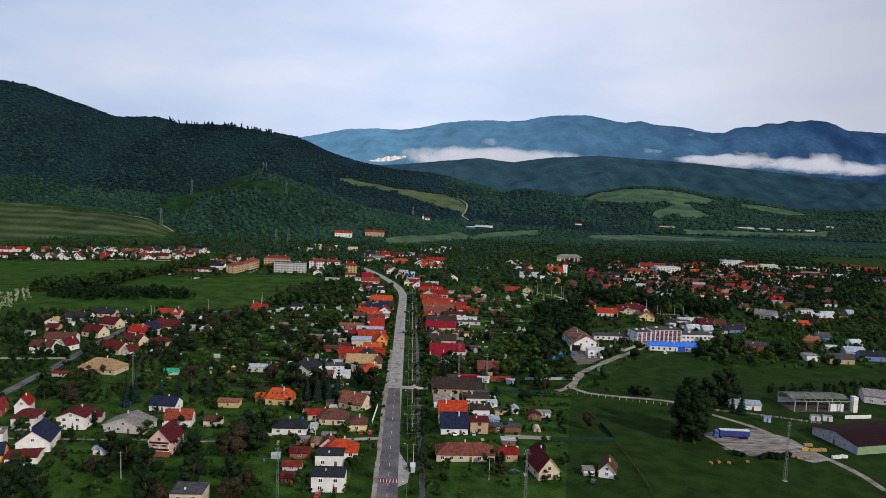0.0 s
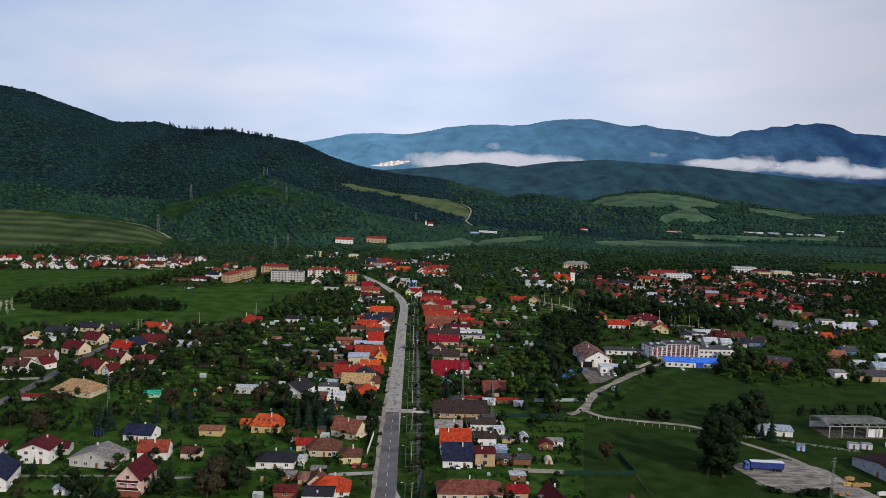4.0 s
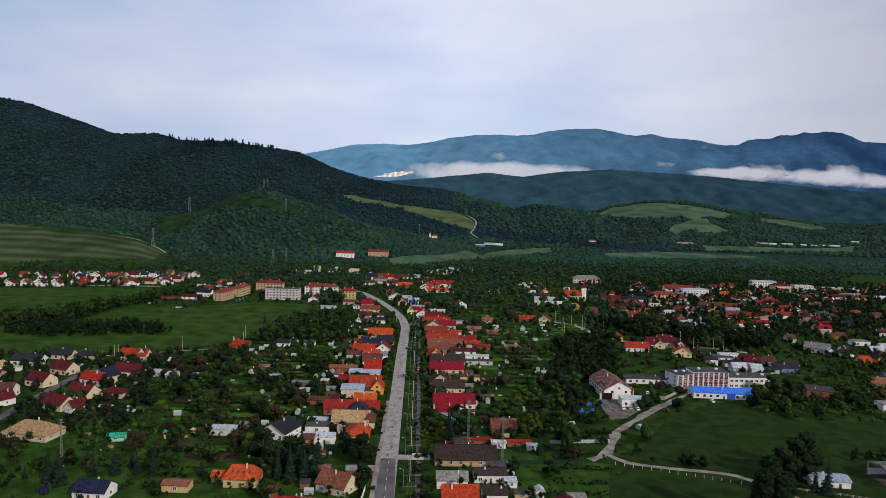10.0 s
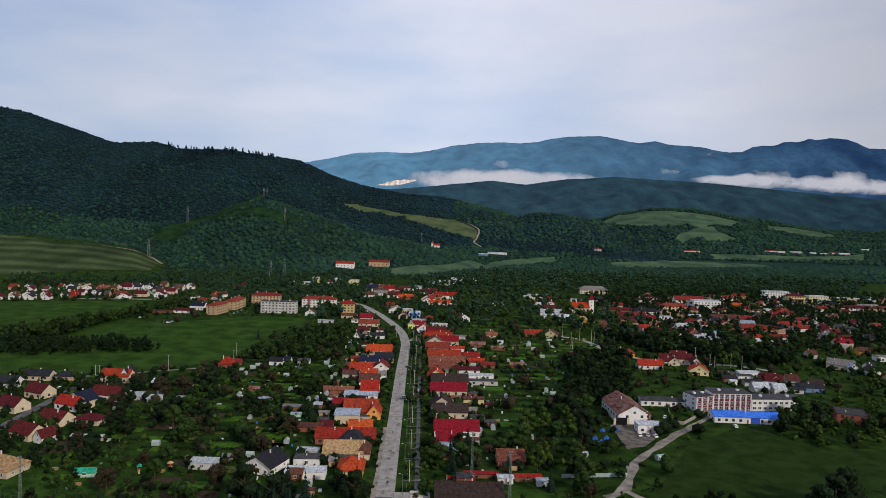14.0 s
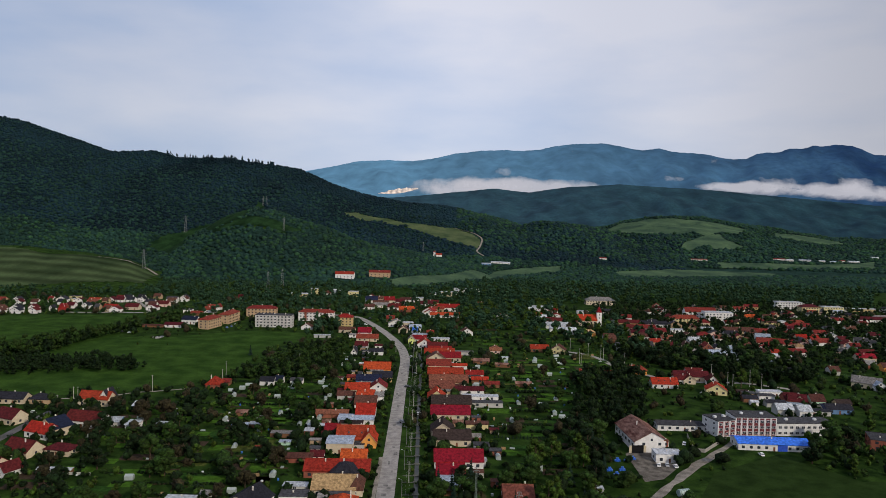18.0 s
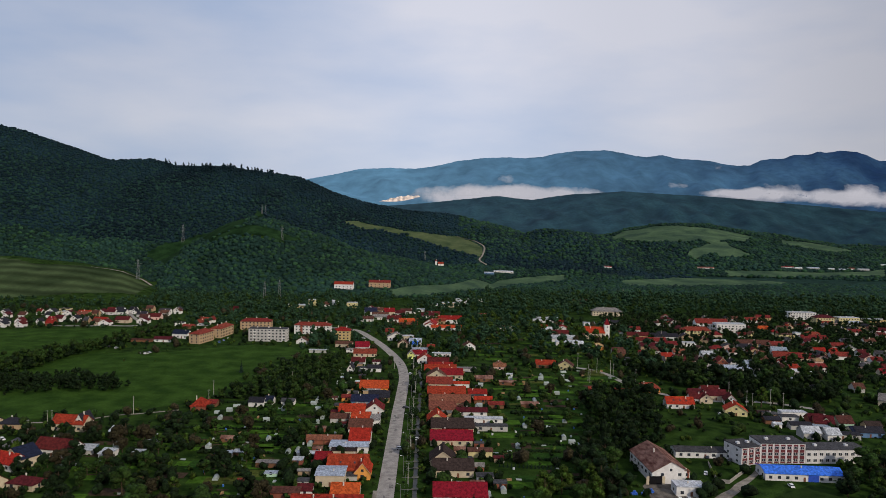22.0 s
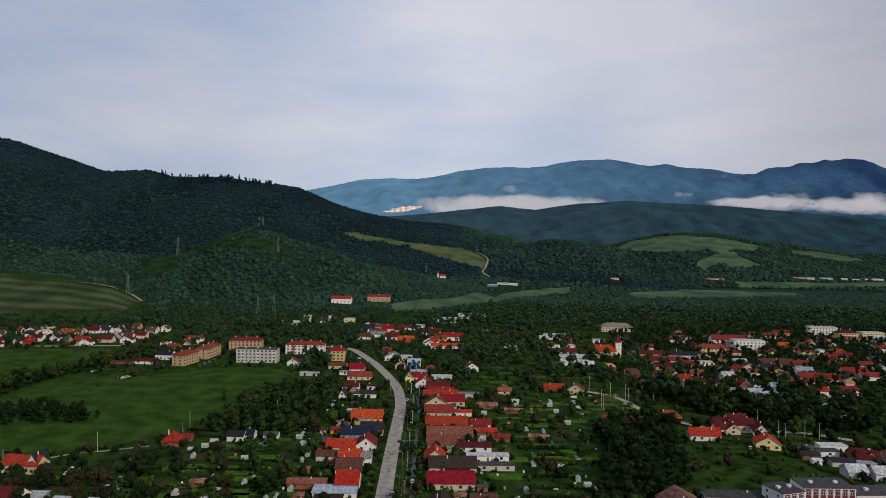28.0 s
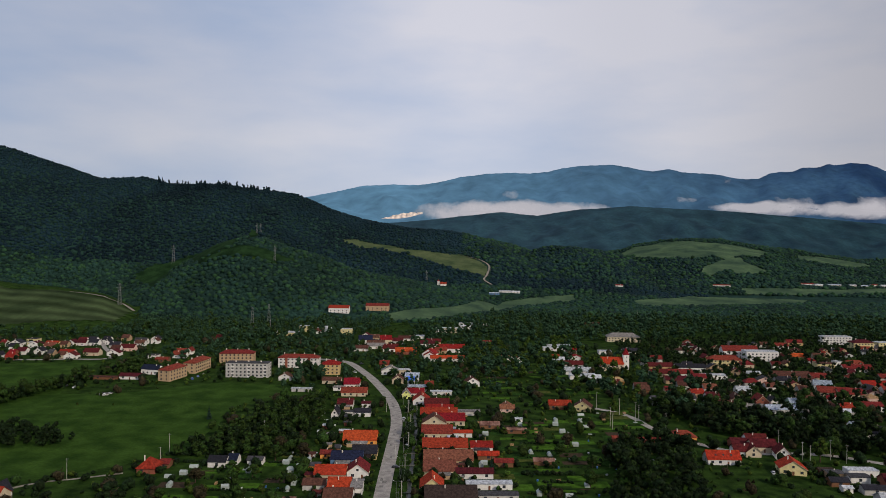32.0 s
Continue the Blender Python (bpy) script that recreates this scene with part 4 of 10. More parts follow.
def fence_run(name, line, label, height, mat, bay, slab, posts_only=False):
    ob = thing(name, line[0][0], line[0][1], 0, 0, label, "fence")
    ox, oy = line[0]
    for (x0, y0), (x1, y1) in zip(line, line[1:]):
        ln = math.hypot(x1 - x0, y1 - y0)
        n = max(1, int(ln / bay))
        ang = math.degrees(math.atan2(y1 - y0, x1 - x0))
        post = shared((name + "_post", height), lambda: boxes((-0.08, -0.08, 0, 0.08, 0.08, height + 0.1)), mat)
        for k in range(n):
            cx, cy = x0 + (x1 - x0) * (k + 0.5) / n, y0 + (y1 - y0) * (k + 0.5) / n
            if not posts_only:
                b = part("panel", shared((name + "_panel", round(ln / n, 1), height), lambda: boxes((-ln / n / 2 + 0.09, -slab / 2, 0.05, ln / n / 2 - 0.09, slab / 2, height)), mat), None, ob)
                b.matrix_basis = pose(cx - ox, cy - oy, 0, 0, 0, ang)
            elif name != "post_fence":
                b = part("rail", shared((name + "_rail", round(ln / n, 1), height), lambda: boxes((-ln / n / 2 + 0.09, -0.03, height - 0.2, ln / n / 2 - 0.09, 0.03, height - 0.12), (-ln / n / 2 + 0.09, -0.03, height * 0.45, ln / n / 2 - 0.09, 0.03, height * 0.45 + 0.06)), mat), None, ob)
                b.matrix_basis = pose(cx - ox, cy - oy, 0, 0, 0, ang)
            p = part("post", post, None, ob)
            p.matrix_basis = pose(x0 + (x1 - x0) * k / n - ox, y0 + (y1 - y0) * k / n - oy, 0, 0, 0, ang)
    return ob


def wall_panels(line):
    return fence_run("concrete_fence", line, "pale concrete panel fence round the works yard", 1.9, CONCRETE, 3.0, 0.12)


def iron_fence(line, label, height):
    return fence_run("metal_fence", line, label, height, material("corrugated_iron", (0.30, 0.37, 0.37), 0.5, 0.2, 0.8, stripes=("X", 4.0, 0.25)), 2.5, 0.06)


def lane_fence(line):
    return fence_run("post_fence", line, "row of white concrete posts along the lane", 1.3, material("whitewashed_post", (0.62, 0.61, 0.56), 0.9, 0.15), 3.3, 0.1, True)


def play_tower(x, y, turn):
    ob = thing("play_tower", x, y, 0, turn, "small coloured wooden climbing tower with a slide", "play tower")
    for a in (-0.7, 0.7):
        for b in (-0.7, 0.7):
            part("post", boxes((a - 0.06, b - 0.06, 0, a + 0.06, b + 0.06, 2.6)), material("red_lacquer", (0.45, 0.03, 0.03), 0.5, 0.2), ob)
    part("deck", boxes((-0.8, -0.8, 1.1, 0.8, 0.8, 1.2)), WOOD, ob)
    rb = hip_roof(1.7, 1.7, 2.6, 1.0, 0.15)
    part("roof", rb, roof_mat("teal") if turn < 45 else wall_mat("yellow"), ob)
    sl = bmesh.new()
    prism(sl, [(-0.35, -0.8, 1.15), (-0.35, -2.9, 0.15), (-0.35, -2.9, 0.25), (-0.35, -0.8, 1.25)], (0.7, 0, 0))
    bmesh.ops.recalc_face_normals(sl, faces=sl.faces[:])
    part("slide", sl, wall_mat("yellow"), ob)


def garden_hut(x, y):
    ob = thing("garden_shelter", x, y, 0, 0, "pale arched garden tunnel", "greenhouse")
    bm = bmesh.new()
    prism(bm, [(1.7 * math.cos(a), -2.5, 2.1 * math.sin(a)) for a in np.linspace(0, math.pi, 13)], (0, 5, 0))
    bmesh.ops.recalc_face_normals(bm, faces=bm.faces[:])
    part("cover", bm, wall_mat("cream"), ob)
    part("door", boxes((-0.45, -2.56, 0, 0.45, -2.5, 1.7)), DOOR, ob)


def water_tank(x, y):
    ob = thing("water_tank", x, y, 0, 20, "grey-green ribbed metal tank on the grass", "tank")
    bm = bmesh.new()
    tube(bm, (-2.6, 0, 1.6), (2.6, 0, 1.6), 1.45, 1.45, 16)
    part("drum", bm, material("tank_steel", (0.28, 0.36, 0.35), 0.5, 0.2, 0.6, metal=0.2), ob)
    for k in range(4):
        rb = bmesh.new()
        tube(rb, (-2 + k * 1.33 - 0.08, 0, 1.6), (-2 + k * 1.33 + 0.08, 0, 1.6), 1.53, 1.53, 16)
        part("rib", rb, STEEL, ob)
    for s in (-1.6, 1.6):
        part("foot", boxes((s - 0.2, -1.1, 0, s + 0.2, 1.1, 0.5)), CONCRETE, ob)


def barrel_stack(x, y):
    ob = thing("barrel_group", x, y, 0, (x * 7) % 40, "group of bright blue plastic barrels", "barrels", "blue barrels")
    me = shared("barrel", lambda: drum(0.32, 0.95), BLUE_BARREL)
    for i in range(4):
        for j in range(2):
            b = part("barrel", me, None, ob)
            b.matrix_basis = pose(i * 0.72 - 1.1, j * 0.72 - 0.36, 0)
    for i in range(2):
        b = part("barrel", me, None, ob)
        b.matrix_basis = pose(i * 0.72 - 0.36, 0, 0.97)


BLUE_BARREL = material("blue_plastic", (0.03, 0.13, 0.55), 0.4, 0.15)


def drum(r, h):
    bm = bmesh.new()
    tube(bm, (0, 0, 0), (0, 0, h * 0.1), r * 0.88, r, 12)
    tube(bm, (0, 0, h * 0.1), (0, 0, h * 0.9), r, r, 12)
    tube(bm, (0, 0, h * 0.9), (0, 0, h), r, r * 0.86, 12)
    return bm


def wheel(parent, x, y, r, w):
    bm = bmesh.new()
    tube(bm, (0, -w / 2, 0), (0, w / 2, 0), r, r, 14)
    t = part("wheel", bm, TYRE, parent)
    t.matrix_basis = pose(x, y, r)


def lorry(x, y, turn):
    FOOT.append((x, y, 9))
    ob = thing("articulated_lorry", x, y, 0, turn, "blue articulated lorry with a white-topped tarpaulin trailer", "lorry")
    part("trailer", boxes((-4.6, -1.25, 1.15, 8.9, 1.25, 3.75)), TARP_BLUE, ob)
    part("trailer_top", boxes((-4.62, -1.27, 3.75, 8.92, 1.27, 3.95)), WHITE_METAL, ob)
    part("chassis", boxes((-6.5, -0.5, 0.7, 8.7, 0.5, 1.1)), TYRE, ob)
    cab = bmesh.new()
    prism(cab, [(-7.0, -1.2, 0.6), (-5.0, -1.2, 0.6), (-5.0, -1.2, 3.3), (-6.5, -1.2, 3.3), (-7.0, -1.2, 2.0)], (0, 2.4, 0))
    bmesh.ops.recalc_face_normals(cab, faces=cab.faces[:])
    part("cab", cab, CAR_PAINT["blue"], ob)
    part("windscreen", boxes((-6.95, -1.05, 2.05, -6.75, 1.05, 2.9)), GLASS, ob)
    part("side_window", boxes((-6.4, -1.23, 1.95, -5.5, 1.23, 2.8)), GLASS, ob)
    for wx in (-6.3, -4.0, 5.0, 6.3, 7.6):
        for s in (-1.0, 1.0):
            wheel(ob, wx, s, 0.5, 0.35)


def car(x, y, turn, paint):
    ob = thing("car", x, y, 0.05, turn, "%s parked hatchback car" % {"dark": "black", "silver": "silver-grey"}.get(paint, paint), "car", "parked cars")
    body = bmesh.new()
    prism(body, [(-2.05, -0.85, 0.3), (2.05, -0.85, 0.3), (2.1, -0.85, 0.75), (1.3, -0.85, 0.92), (-1.9, -0.85, 0.98), (-2.1, -0.85, 0.7)], (0, 1.7, 0))
    bmesh.ops.recalc_face_normals(body, faces=body.faces[:])
    part("body", body, CAR_PAINT[paint], ob)
    glass = bmesh.new()
    prism(glass, [(-1.85, -0.76, 0.95), (1.2, -0.76, 0.92), (0.5, -0.70, 1.38), (-1.45, -0.70, 1.40)], (0, 1.5, 0))
    bmesh.ops.recalc_face_normals(glass, faces=glass.faces[:])
    part("windows", glass, GLASS, ob)
    part("roof_panel", boxes((-1.45, -0.72, 1.38, 0.5, 0.72, 1.46)), CAR_PAINT[paint], ob)
    for wx in (-1.3, 1.3):
        for s in (-0.8, 0.8):
            wheel(ob, wx, s, 0.31, 0.2)
    for s in (-0.6, 0.6):
        part("headlight", boxes((2.04, s - 0.18, 0.6, 2.12, s + 0.18, 0.75)), WHITE_METAL, ob)


def barn(x, y, w, d, turn):
    FOOT.append((x, y, w * 0.6))
    ob = thing("barn", x, y, 0, turn, "long pale metal barn with a dark maroon low-pitched roof", "barn")
    part("wall", gable_wall(w, d, 3.9, 2.3, "x"), material("barn_sheet", (0.30, 0.31, 0.33), 0.6, 0.15, 0.5, stripes=("Y", 2.2, 0.12)), ob)
    part("roof", gable_roof(w, d, 3.9, 2.3, "x"), material("roof_oxblood", (0.016, 0.0050, 0.0058), 0.75, 0.3, 0.9, 0.4, 4.0, stripes=("X", 1.1, 0.2)), ob)
    for k in range(9):
        part("cladding_panel", boxes((-w / 2 + k * w / 9 + 0.1, -d / 2 - 0.06, 0.3, -w / 2 + (k + 1) * w / 9 - 0.1, -d / 2 - 0.01, 3.6)), material("pale_green_sheet", (0.17, 0.26, 0.13), 0.55, 0.2, 0.6, stripes=("X", 3.0, 0.15)), ob)
    part("door", boxes((-w / 2 - 0.08, -0.6, 0, -w / 2 - 0.01, 0.6, 2.2)), DOOR, ob)
    for k in (-1, 1):
        window(ob, -w / 2 - 0.02, k * d * 0.25, 1.6, 1.6, 1.1, -90)


def steel_frame(x, y, w, d):
    FOOT.append((x, y + d / 2, w * 0.55))
    ob = thing("unfinished_hall", x, y + d / 2, 0, 4, "open concrete hall frame under grey sheeting with white infill walls", "building shell")
    n = 6
    frame_mat = material("frame_concrete", (0.27, 0.27, 0.27), 0.85, 0.15, 0.5)
    for k in range(n):
        cx = -w / 2 + k * w / (n - 1)
        for s in (-1, 1):
            part("column", boxes((cx - 0.22, s * d / 2 - 0.22, 0, cx + 0.22, s * d / 2 + 0.22, 5.4)), frame_mat, ob)
        bm = bmesh.new()
        for s in (-1, 1):
            tube(bm, (cx, s * d / 2, 5.5), (cx, 0, 6.8), 0.2, 0.2, 4)
        part("rafter", bm, frame_mat, ob)
    for yy, zz in ((-d / 2, 5.5), (-d / 4, 6.2), (0, 6.9), (d / 4, 6.2), (d / 2, 5.5)):
        part("purlin", boxes((-w / 2 - 0.3, yy - 0.14, zz, w / 2 + 0.3, yy + 0.14, zz + 0.28)), frame_mat, ob)
    for s in (-1, 1):
        bm = bmesh.new()
        reach = d / 2 + 0.4 if s > 0 else d * 0.36
        prism(bm, [(-w / 2 - 0.4, 0, 7.2), (-w / 2 - 0.4, s * reach, 7.2 - reach * 2.8 / d), (-w / 2 - 0.4, s * reach, 7.3 - reach * 2.8 / d), (-w / 2 - 0.4, 0, 7.3)], (w + 0.8, 0, 0))
        bmesh.ops.recalc_face_normals(bm, faces=bm.faces[:])
        part("roof_sheet", bm, material("weathered_sheeting", (0.105, 0.112, 0.098), 0.85, 0.35, 0.3, 0.4, 3.0, stripes=("X", 1.2, 0.25)), ob, "grey weathered sheeting")
    part("infill_wall", boxes((w * 0.15, -d / 2 + 1.0, 0, w * 0.38, -d / 2 + 1.3, 4.0)), wall_mat("white"), ob)
    part("infill_wall", boxes((-w / 2, d / 2 - 0.3, 0, -w * 0.1, d / 2 - 0.05, 3.0)), wall_mat("white"), ob)
    part("gable_tower", boxes((w / 2 + 0.6, -d / 2 - 0.5, 0, w / 2 + 3.0, -d / 2 + 2.5, 8.2)), wall_mat("white"), ob, "tall white stair tower")
    part("slab", boxes((-w / 2 - 0.5, -d / 2 - 0.5, 0, w / 2 + 0.5, d / 2 + 0.5, 0.12)), material("littered_ground", (0.075, 0.068, 0.058), 0.95, 0.5, 0.5, 0.5, 1.5), ob)


def pallet_stack(x, y, k):
    ob = thing("material_stack", x, y, 0, 6, ("yellow-wrapped pallets of blocks", "yellow stacked timber on pallets", "white bagged pallets")[k] + " in the yard", "pallets")
    mat = (material("yellow_wrap", (0.42, 0.28, 0.06), 0.5, 0.2), material("fresh_timber", (0.32, 0.20, 0.08), 0.8, 0.25, 1.5), wall_mat("white"))[k]
    for i in range(3):
        part("bundle", boxes((i * 1.3 - 1.9, -0.55, 0.15, i * 1.3 - 0.75, 0.55, 1.2 + 0.2 * (i % 2))), mat, ob)
        part("pallet", boxes((i * 1.3 - 1.95, -0.6, 0, i * 1.3 - 0.7, 0.6, 0.14)), WOOD, ob)


def hay_bale(x, y):
    bm = bmesh.new()
    tube(bm, (0, -0.6, 0.62), (0, 0.6, 0.62), 0.62, 0.62, 14)
    ob = tagged(new("straw_bale", finish("straw_bale", bm, HAY)), "round golden straw bale on the grass", "straw bale", "straw bales")
    ob.matrix_basis = pose(x, y, 0, 0, 0, (x * 13) % 90)


def site_cabin(x, y, blue=False):
    ob = thing("site_cabin", x, y, 0, -12, "%s site cabin on the grass" % ("small blue" if blue else "white"), "cabin")
    w = 1.6 if blue else 2.2
    part("box_body", boxes((-w, -1.2, 0.15, w, 1.2, 2.7)), material("cabin_blue", (0.25, 0.38, 0.55), 0.6, 0.15) if blue else WHITE_METAL, ob)
    part("roof", boxes((-w - 0.08, -1.28, 2.7, w + 0.08, 1.28, 2.85)), STEEL, ob)
    part("base", boxes((-w + 0.2, -1.0, 0, w - 0.2, 1.0, 0.15)), WOOD, ob)
    part("door", boxes((-0.4, -1.26, 0.2, 0.4, -1.2, 2.2)), DOOR, ob)


def church_tower(x, y):
    FOOT.append((x, y, 5))
    ob = thing("church_tower", x, y, 0, 0, "white church tower with a red pointed roof", "church")
    part("wall", boxes((-2.6, -2.6, 0, 2.6, 2.6, 14.5)), wall_mat("white"), ob)
    part("cornice", boxes((-2.8, -2.8, 14.5, 2.8, 2.8, 14.9)), wall_mat("white"), ob)
    part("roof", hip_roof(5.2, 5.2, 15.0, 6.5, 0.2), roof_mat("red"), ob)
    for z in (4.0, 8.0, 11.6):
        window(ob, 0, -2.62, z, 1.0, 1.8)
    part("spire_ball", drum(0.25, 0.6), STEEL, ob).matrix_basis = pose(0, 0, 21.4)


def lattice(bm, h, b, t, bays, r):
    corners = [(-1, -1), (1, -1), (1, 1), (-1, 1)]
    wide = lambda z: b + (t - b) * z / h
    for cx, cy in corners:
        tube(bm, (cx * b, cy * b, 0), (cx * t, cy * t, h), r, r * 0.8, 4)
    for k in range(bays):
        z0, z1 = h * k / bays, h * (k + 1) / bays
        for i in range(4):
            (ax, ay), (bx, by) = corners[i], corners[(i + 1) % 4]
            tube(bm, (ax * wide(z0), ay * wide(z0), z0), (bx * wide(z1), by * wide(z1), z1), r * 0.6, r * 0.6, 3)
            tube(bm, (bx * wide(z0), by * wide(z0), z0), (ax * wide(z1), ay * wide(z1), z1), r * 0.6, r * 0.6, 3)


INSULATOR = material("insulator", (0.30, 0.33, 0.35), 0.3, 0.1)


def lattice_pole(x, y, h):
    ob = thing("lattice_mast", x, y, 0, 15, "slim grey-green steel lattice power mast", "pylon", "power masts")
    bm = bmesh.new()
    lattice(bm, h, 0.5, 0.18, 12, 0.05)
    part("lattice", bm, material("mast_paint", (0.15, 0.18, 0.16), 0.6, 0.2), ob)
    for z, r in ((h - 0.3, 0.7), (h - 1.5, 1.1)):
        part("crossarm", boxes((-r, -0.08, z, r, 0.08, z + 0.14)), STEEL, ob)
        for s in (-1, 1):
            ins = bmesh.new()
            tube(ins, (s * r, 0, z), (s * r, 0, z - 0.5), 0.07, 0.05, 6)
            part("insulator", ins, INSULATOR, ob)
    part("footing", boxes((-0.8, -0.8, -0.2, 0.8, 0.8, 0.2)), CONCRETE, ob)


def pylon(x, y, z, h, arm):
    ob = thing("pylon", x, y, z - 0.5, 12, "tall grey lattice transmission pylon above the woods", "pylon", "transmission pylons")
    bm = bmesh.new()
    lattice(bm, h, h * 0.075, h * 0.02, 8, 0.16)
    part("lattice", bm, STEEL, ob)
    for k, s in ((0.92, 0.6), (0.80, 1.0), (0.68, 0.8)):
        arms = bmesh.new()
        for q in (-1, 1):
            tube(arms, (0, 0, h * k + 0.8), (q * arm * s / 2, 0, h * k), 0.14, 0.08, 4)
            tube(arms, (0, 0, h * k - 0.5), (q * arm * s / 2, 0, h * k), 0.14, 0.08, 4)
        part("crossarm", arms, STEEL, ob)


def utility_pole(x, y, h):
    ob = thing("utility_pole", x, y, 0, 0, "pale concrete utility pole with a short crossarm", "utility pole", "utility poles")
    bm = bmesh.new()
    tube(bm, (0, 0, -0.3), (0, 0, h), 0.17, 0.10, 8)
    part("pole", bm, POLE, ob)
    part("crossarm", boxes((-0.8, -0.06, h - 0.5, 0.8, 0.06, h - 0.38)), STEEL, ob)


def street_lamp(x, y, h, side):
    ob = thing("street_lamp", x, y, 0, 0, "tall grey street lamp beside the road", "street lamp", "street lamps")
    bm = bmesh.new()
    tube(bm, (0, 0, -0.2), (0, 0, h), 0.11, 0.07, 8)
    part("pole", bm, STEEL, ob)
    arm = bmesh.new()
    tube(arm, (0, 0, h), (side * 1.3, 0, h + 0.35), 0.05, 0.045, 6)
    part("arm", arm, STEEL, ob)
    part("lamp_head", boxes((side * 1.3 - 0.3, -0.12, h + 0.28, side * 1.3 + 0.3, 0.12, h + 0.42)), WHITE_METAL, ob)


def terrace(x, y, w, turn):
    """A two-level balcony front before a gable."""
    ob = thing("balcony_front", x, y - 0.9, 0, turn, "white balcony front with dark red railings over a stone base", "balcony")
    part("base", boxes((-w / 2, -0.8, 0, w / 2, 0.8, 2.2)), wall_mat("brick"), ob)
    for z in (2.3, 5.0):
        part("floor_slab", boxes((-w / 2 - 0.2, -0.9, z, w / 2 + 0.2, 0.85, z + 0.16)), wall_mat("white"), ob)
        part("railing", boxes((-w / 2 - 0.2, -0.9, z + 0.3, w / 2 + 0.2, -0.82, z + 1.1)), roof_mat("maroon"), ob)
    for k in (-1, 0, 1):
        part("post", boxes((k * w / 2 - 0.1, -0.85, 2.4, k * w / 2 + 0.1, -0.65, 5.0)), wall_mat("white"), ob)


def rubble_heap(x, y):
    rng = np.random.default_rng(int(x * 10))
    cs = [(rng.uniform(-1.5, 1.5), rng.uniform(-0.8, 0.8), rng.uniform(0.0, 0.35)) for _ in range(26)]
    v, f = lumps(rng, cs, rng.uniform(0.15, 0.45, 26), 1, 0, 0)
    ob = tagged(new("rubble_heap", big_mesh("rubble_heap", v, f, material("rubble", (0.20, 0.17, 0.14), 0.95, 0.4, 1.0))), "low heap of broken concrete and boards", "rubble", kind="stuff")
    ob.matrix_basis = pose(x, y, 0, 0, 0, (x * 5) % 180)


# ---------------------------------------------------------------- the town, street by street

# houses at the near end of the street
house(-82.8, 227.4, 10.7, 9, 5.8, 0, 'flat', 'tar', 'cream', 2.8)
house(-38.4, 245.1, 11.9, 9, 5.6, 0, 'flat', 'dark', 'white', 2.8)
house(-41.6, 267.4, 11.0, 8, 4.2, 0, 'flat', 'dark', 'white', 2.8)
house(-38.6, 276.1, 13.6, 9, 2.6, 4.4, 'hip', 'orange', 'white', 2.8)
house(-44.4, 281.1, 6.3, 6, 2.8, 3.2, 'gy', 'brown', 'pink', 2.8)
house(-54.4, 273.1, 8.1, 6, 2.4, 1.4, 'gx', 'maroon', 'brick', 2.8, name='shed', plain=True)
house(-54.8, 259.4, 6.9, 5, 2.3, 1.2, 'gx', 'brick', 'grey', 2.8, name='shed', plain=True)
house(-54.2, 248.9, 4.2, 6, 2.3, 0.9, 'gx', 'maroon', 'brick', 2.8, name='shed', plain=True)
house(-64.5, 300.1, 14.8, 9, 3.0, 3.0, 'hip', 'dark', 'white', 2.8)
house(-54.8, 301.3, 2.5, 4, 2.8, 0, 'flat', 'light', 'white', 2.8, name='garage', plain=True)
house(-54.9, 318.3, 10.2, 7, 2.8, 1.8, 'gx', 'red', 'cream', 2.8)
house(-47.6, 314.0, 13.5, 9, 3.0, 4.0, 'hip', 'brown', 'cream', 2.8)
house(-35.8, 306.7, 8.6, 8, 3.2, 3.4, 'hip', 'brown', 'lemon', 2.8)
house(-40.4, 336.0, 13.1, 10, 3.4, 4.6, 'gx', 'terra', 'cream', -26)
house(-78.1, 339.0, 13.1, 9, 3.4, 4.8, 'half', 'orange', 'yellow', 0, lights=4, dark=True)
house(-88.4, 341.6, 4.5, 6, 2.4, 1.6, 'gx', 'orange', 'yellow', 0, name='garage', plain=True)
house(-101.1, 331.4, 9.9, 6, 2.8, 0.9, 'gx', 'terra', 'yellow', 0, plain=True)
house(-100.3, 304.8, 7.3, 6, 2.8, 1.6, 'gx', 'brown', 'cream', 0, plain=True)

# houses on the meadow side of the near gardens
house(-133.8, 296.0, 18.4, 11, 3.2, 3.6, 'gy', 'grey', 'grey', -6)
house(-129.2, 323.9, 12.4, 9, 3.0, 3.2, 'gx', 'navy', 'white', -4)
house(-115.1, 304.0, 11.5, 9, 3.6, 3.6, 'gx', 'brick', 'white', 8)
house(-109.5, 274.4, 9.2, 12, 5.6, 5.4, 'gy', 'maroon', 'pink', -4, dark=True)
terrace(-109.2, 268.5, 7.5, -4)
house(-158.3, 297.8, 12.0, 11, 5.4, 2.6, 'gy', 'maroon', 'white', 4)
house(-152.0, 305.2, 3.5, 6, 2.8, 1.8, 'gx', 'maroon', 'grey', 10, name='garage', plain=True)
house(-177.7, 295.1, 9.6, 11, 5.4, 2.8, 'hip', 'maroon', 'white', 6)
house(-189.9, 312.5, 5.9, 9, 4.4, 4.0, 'gy', 'red', 'white', 15)
house(-200.0, 309.1, 6.2, 9, 3.6, 4.2, 'gx', 'brick', 'brick', 15)
house(-160.8, 273.5, 12.2, 15, 4.2, 5.0, 'gy', 'navy', 'white', 14)
house(-157.6, 258.6, 11.1, 9, 2.8, 1.0, 'gx', 'maroon', 'white', 14, name='garage', plain=True)
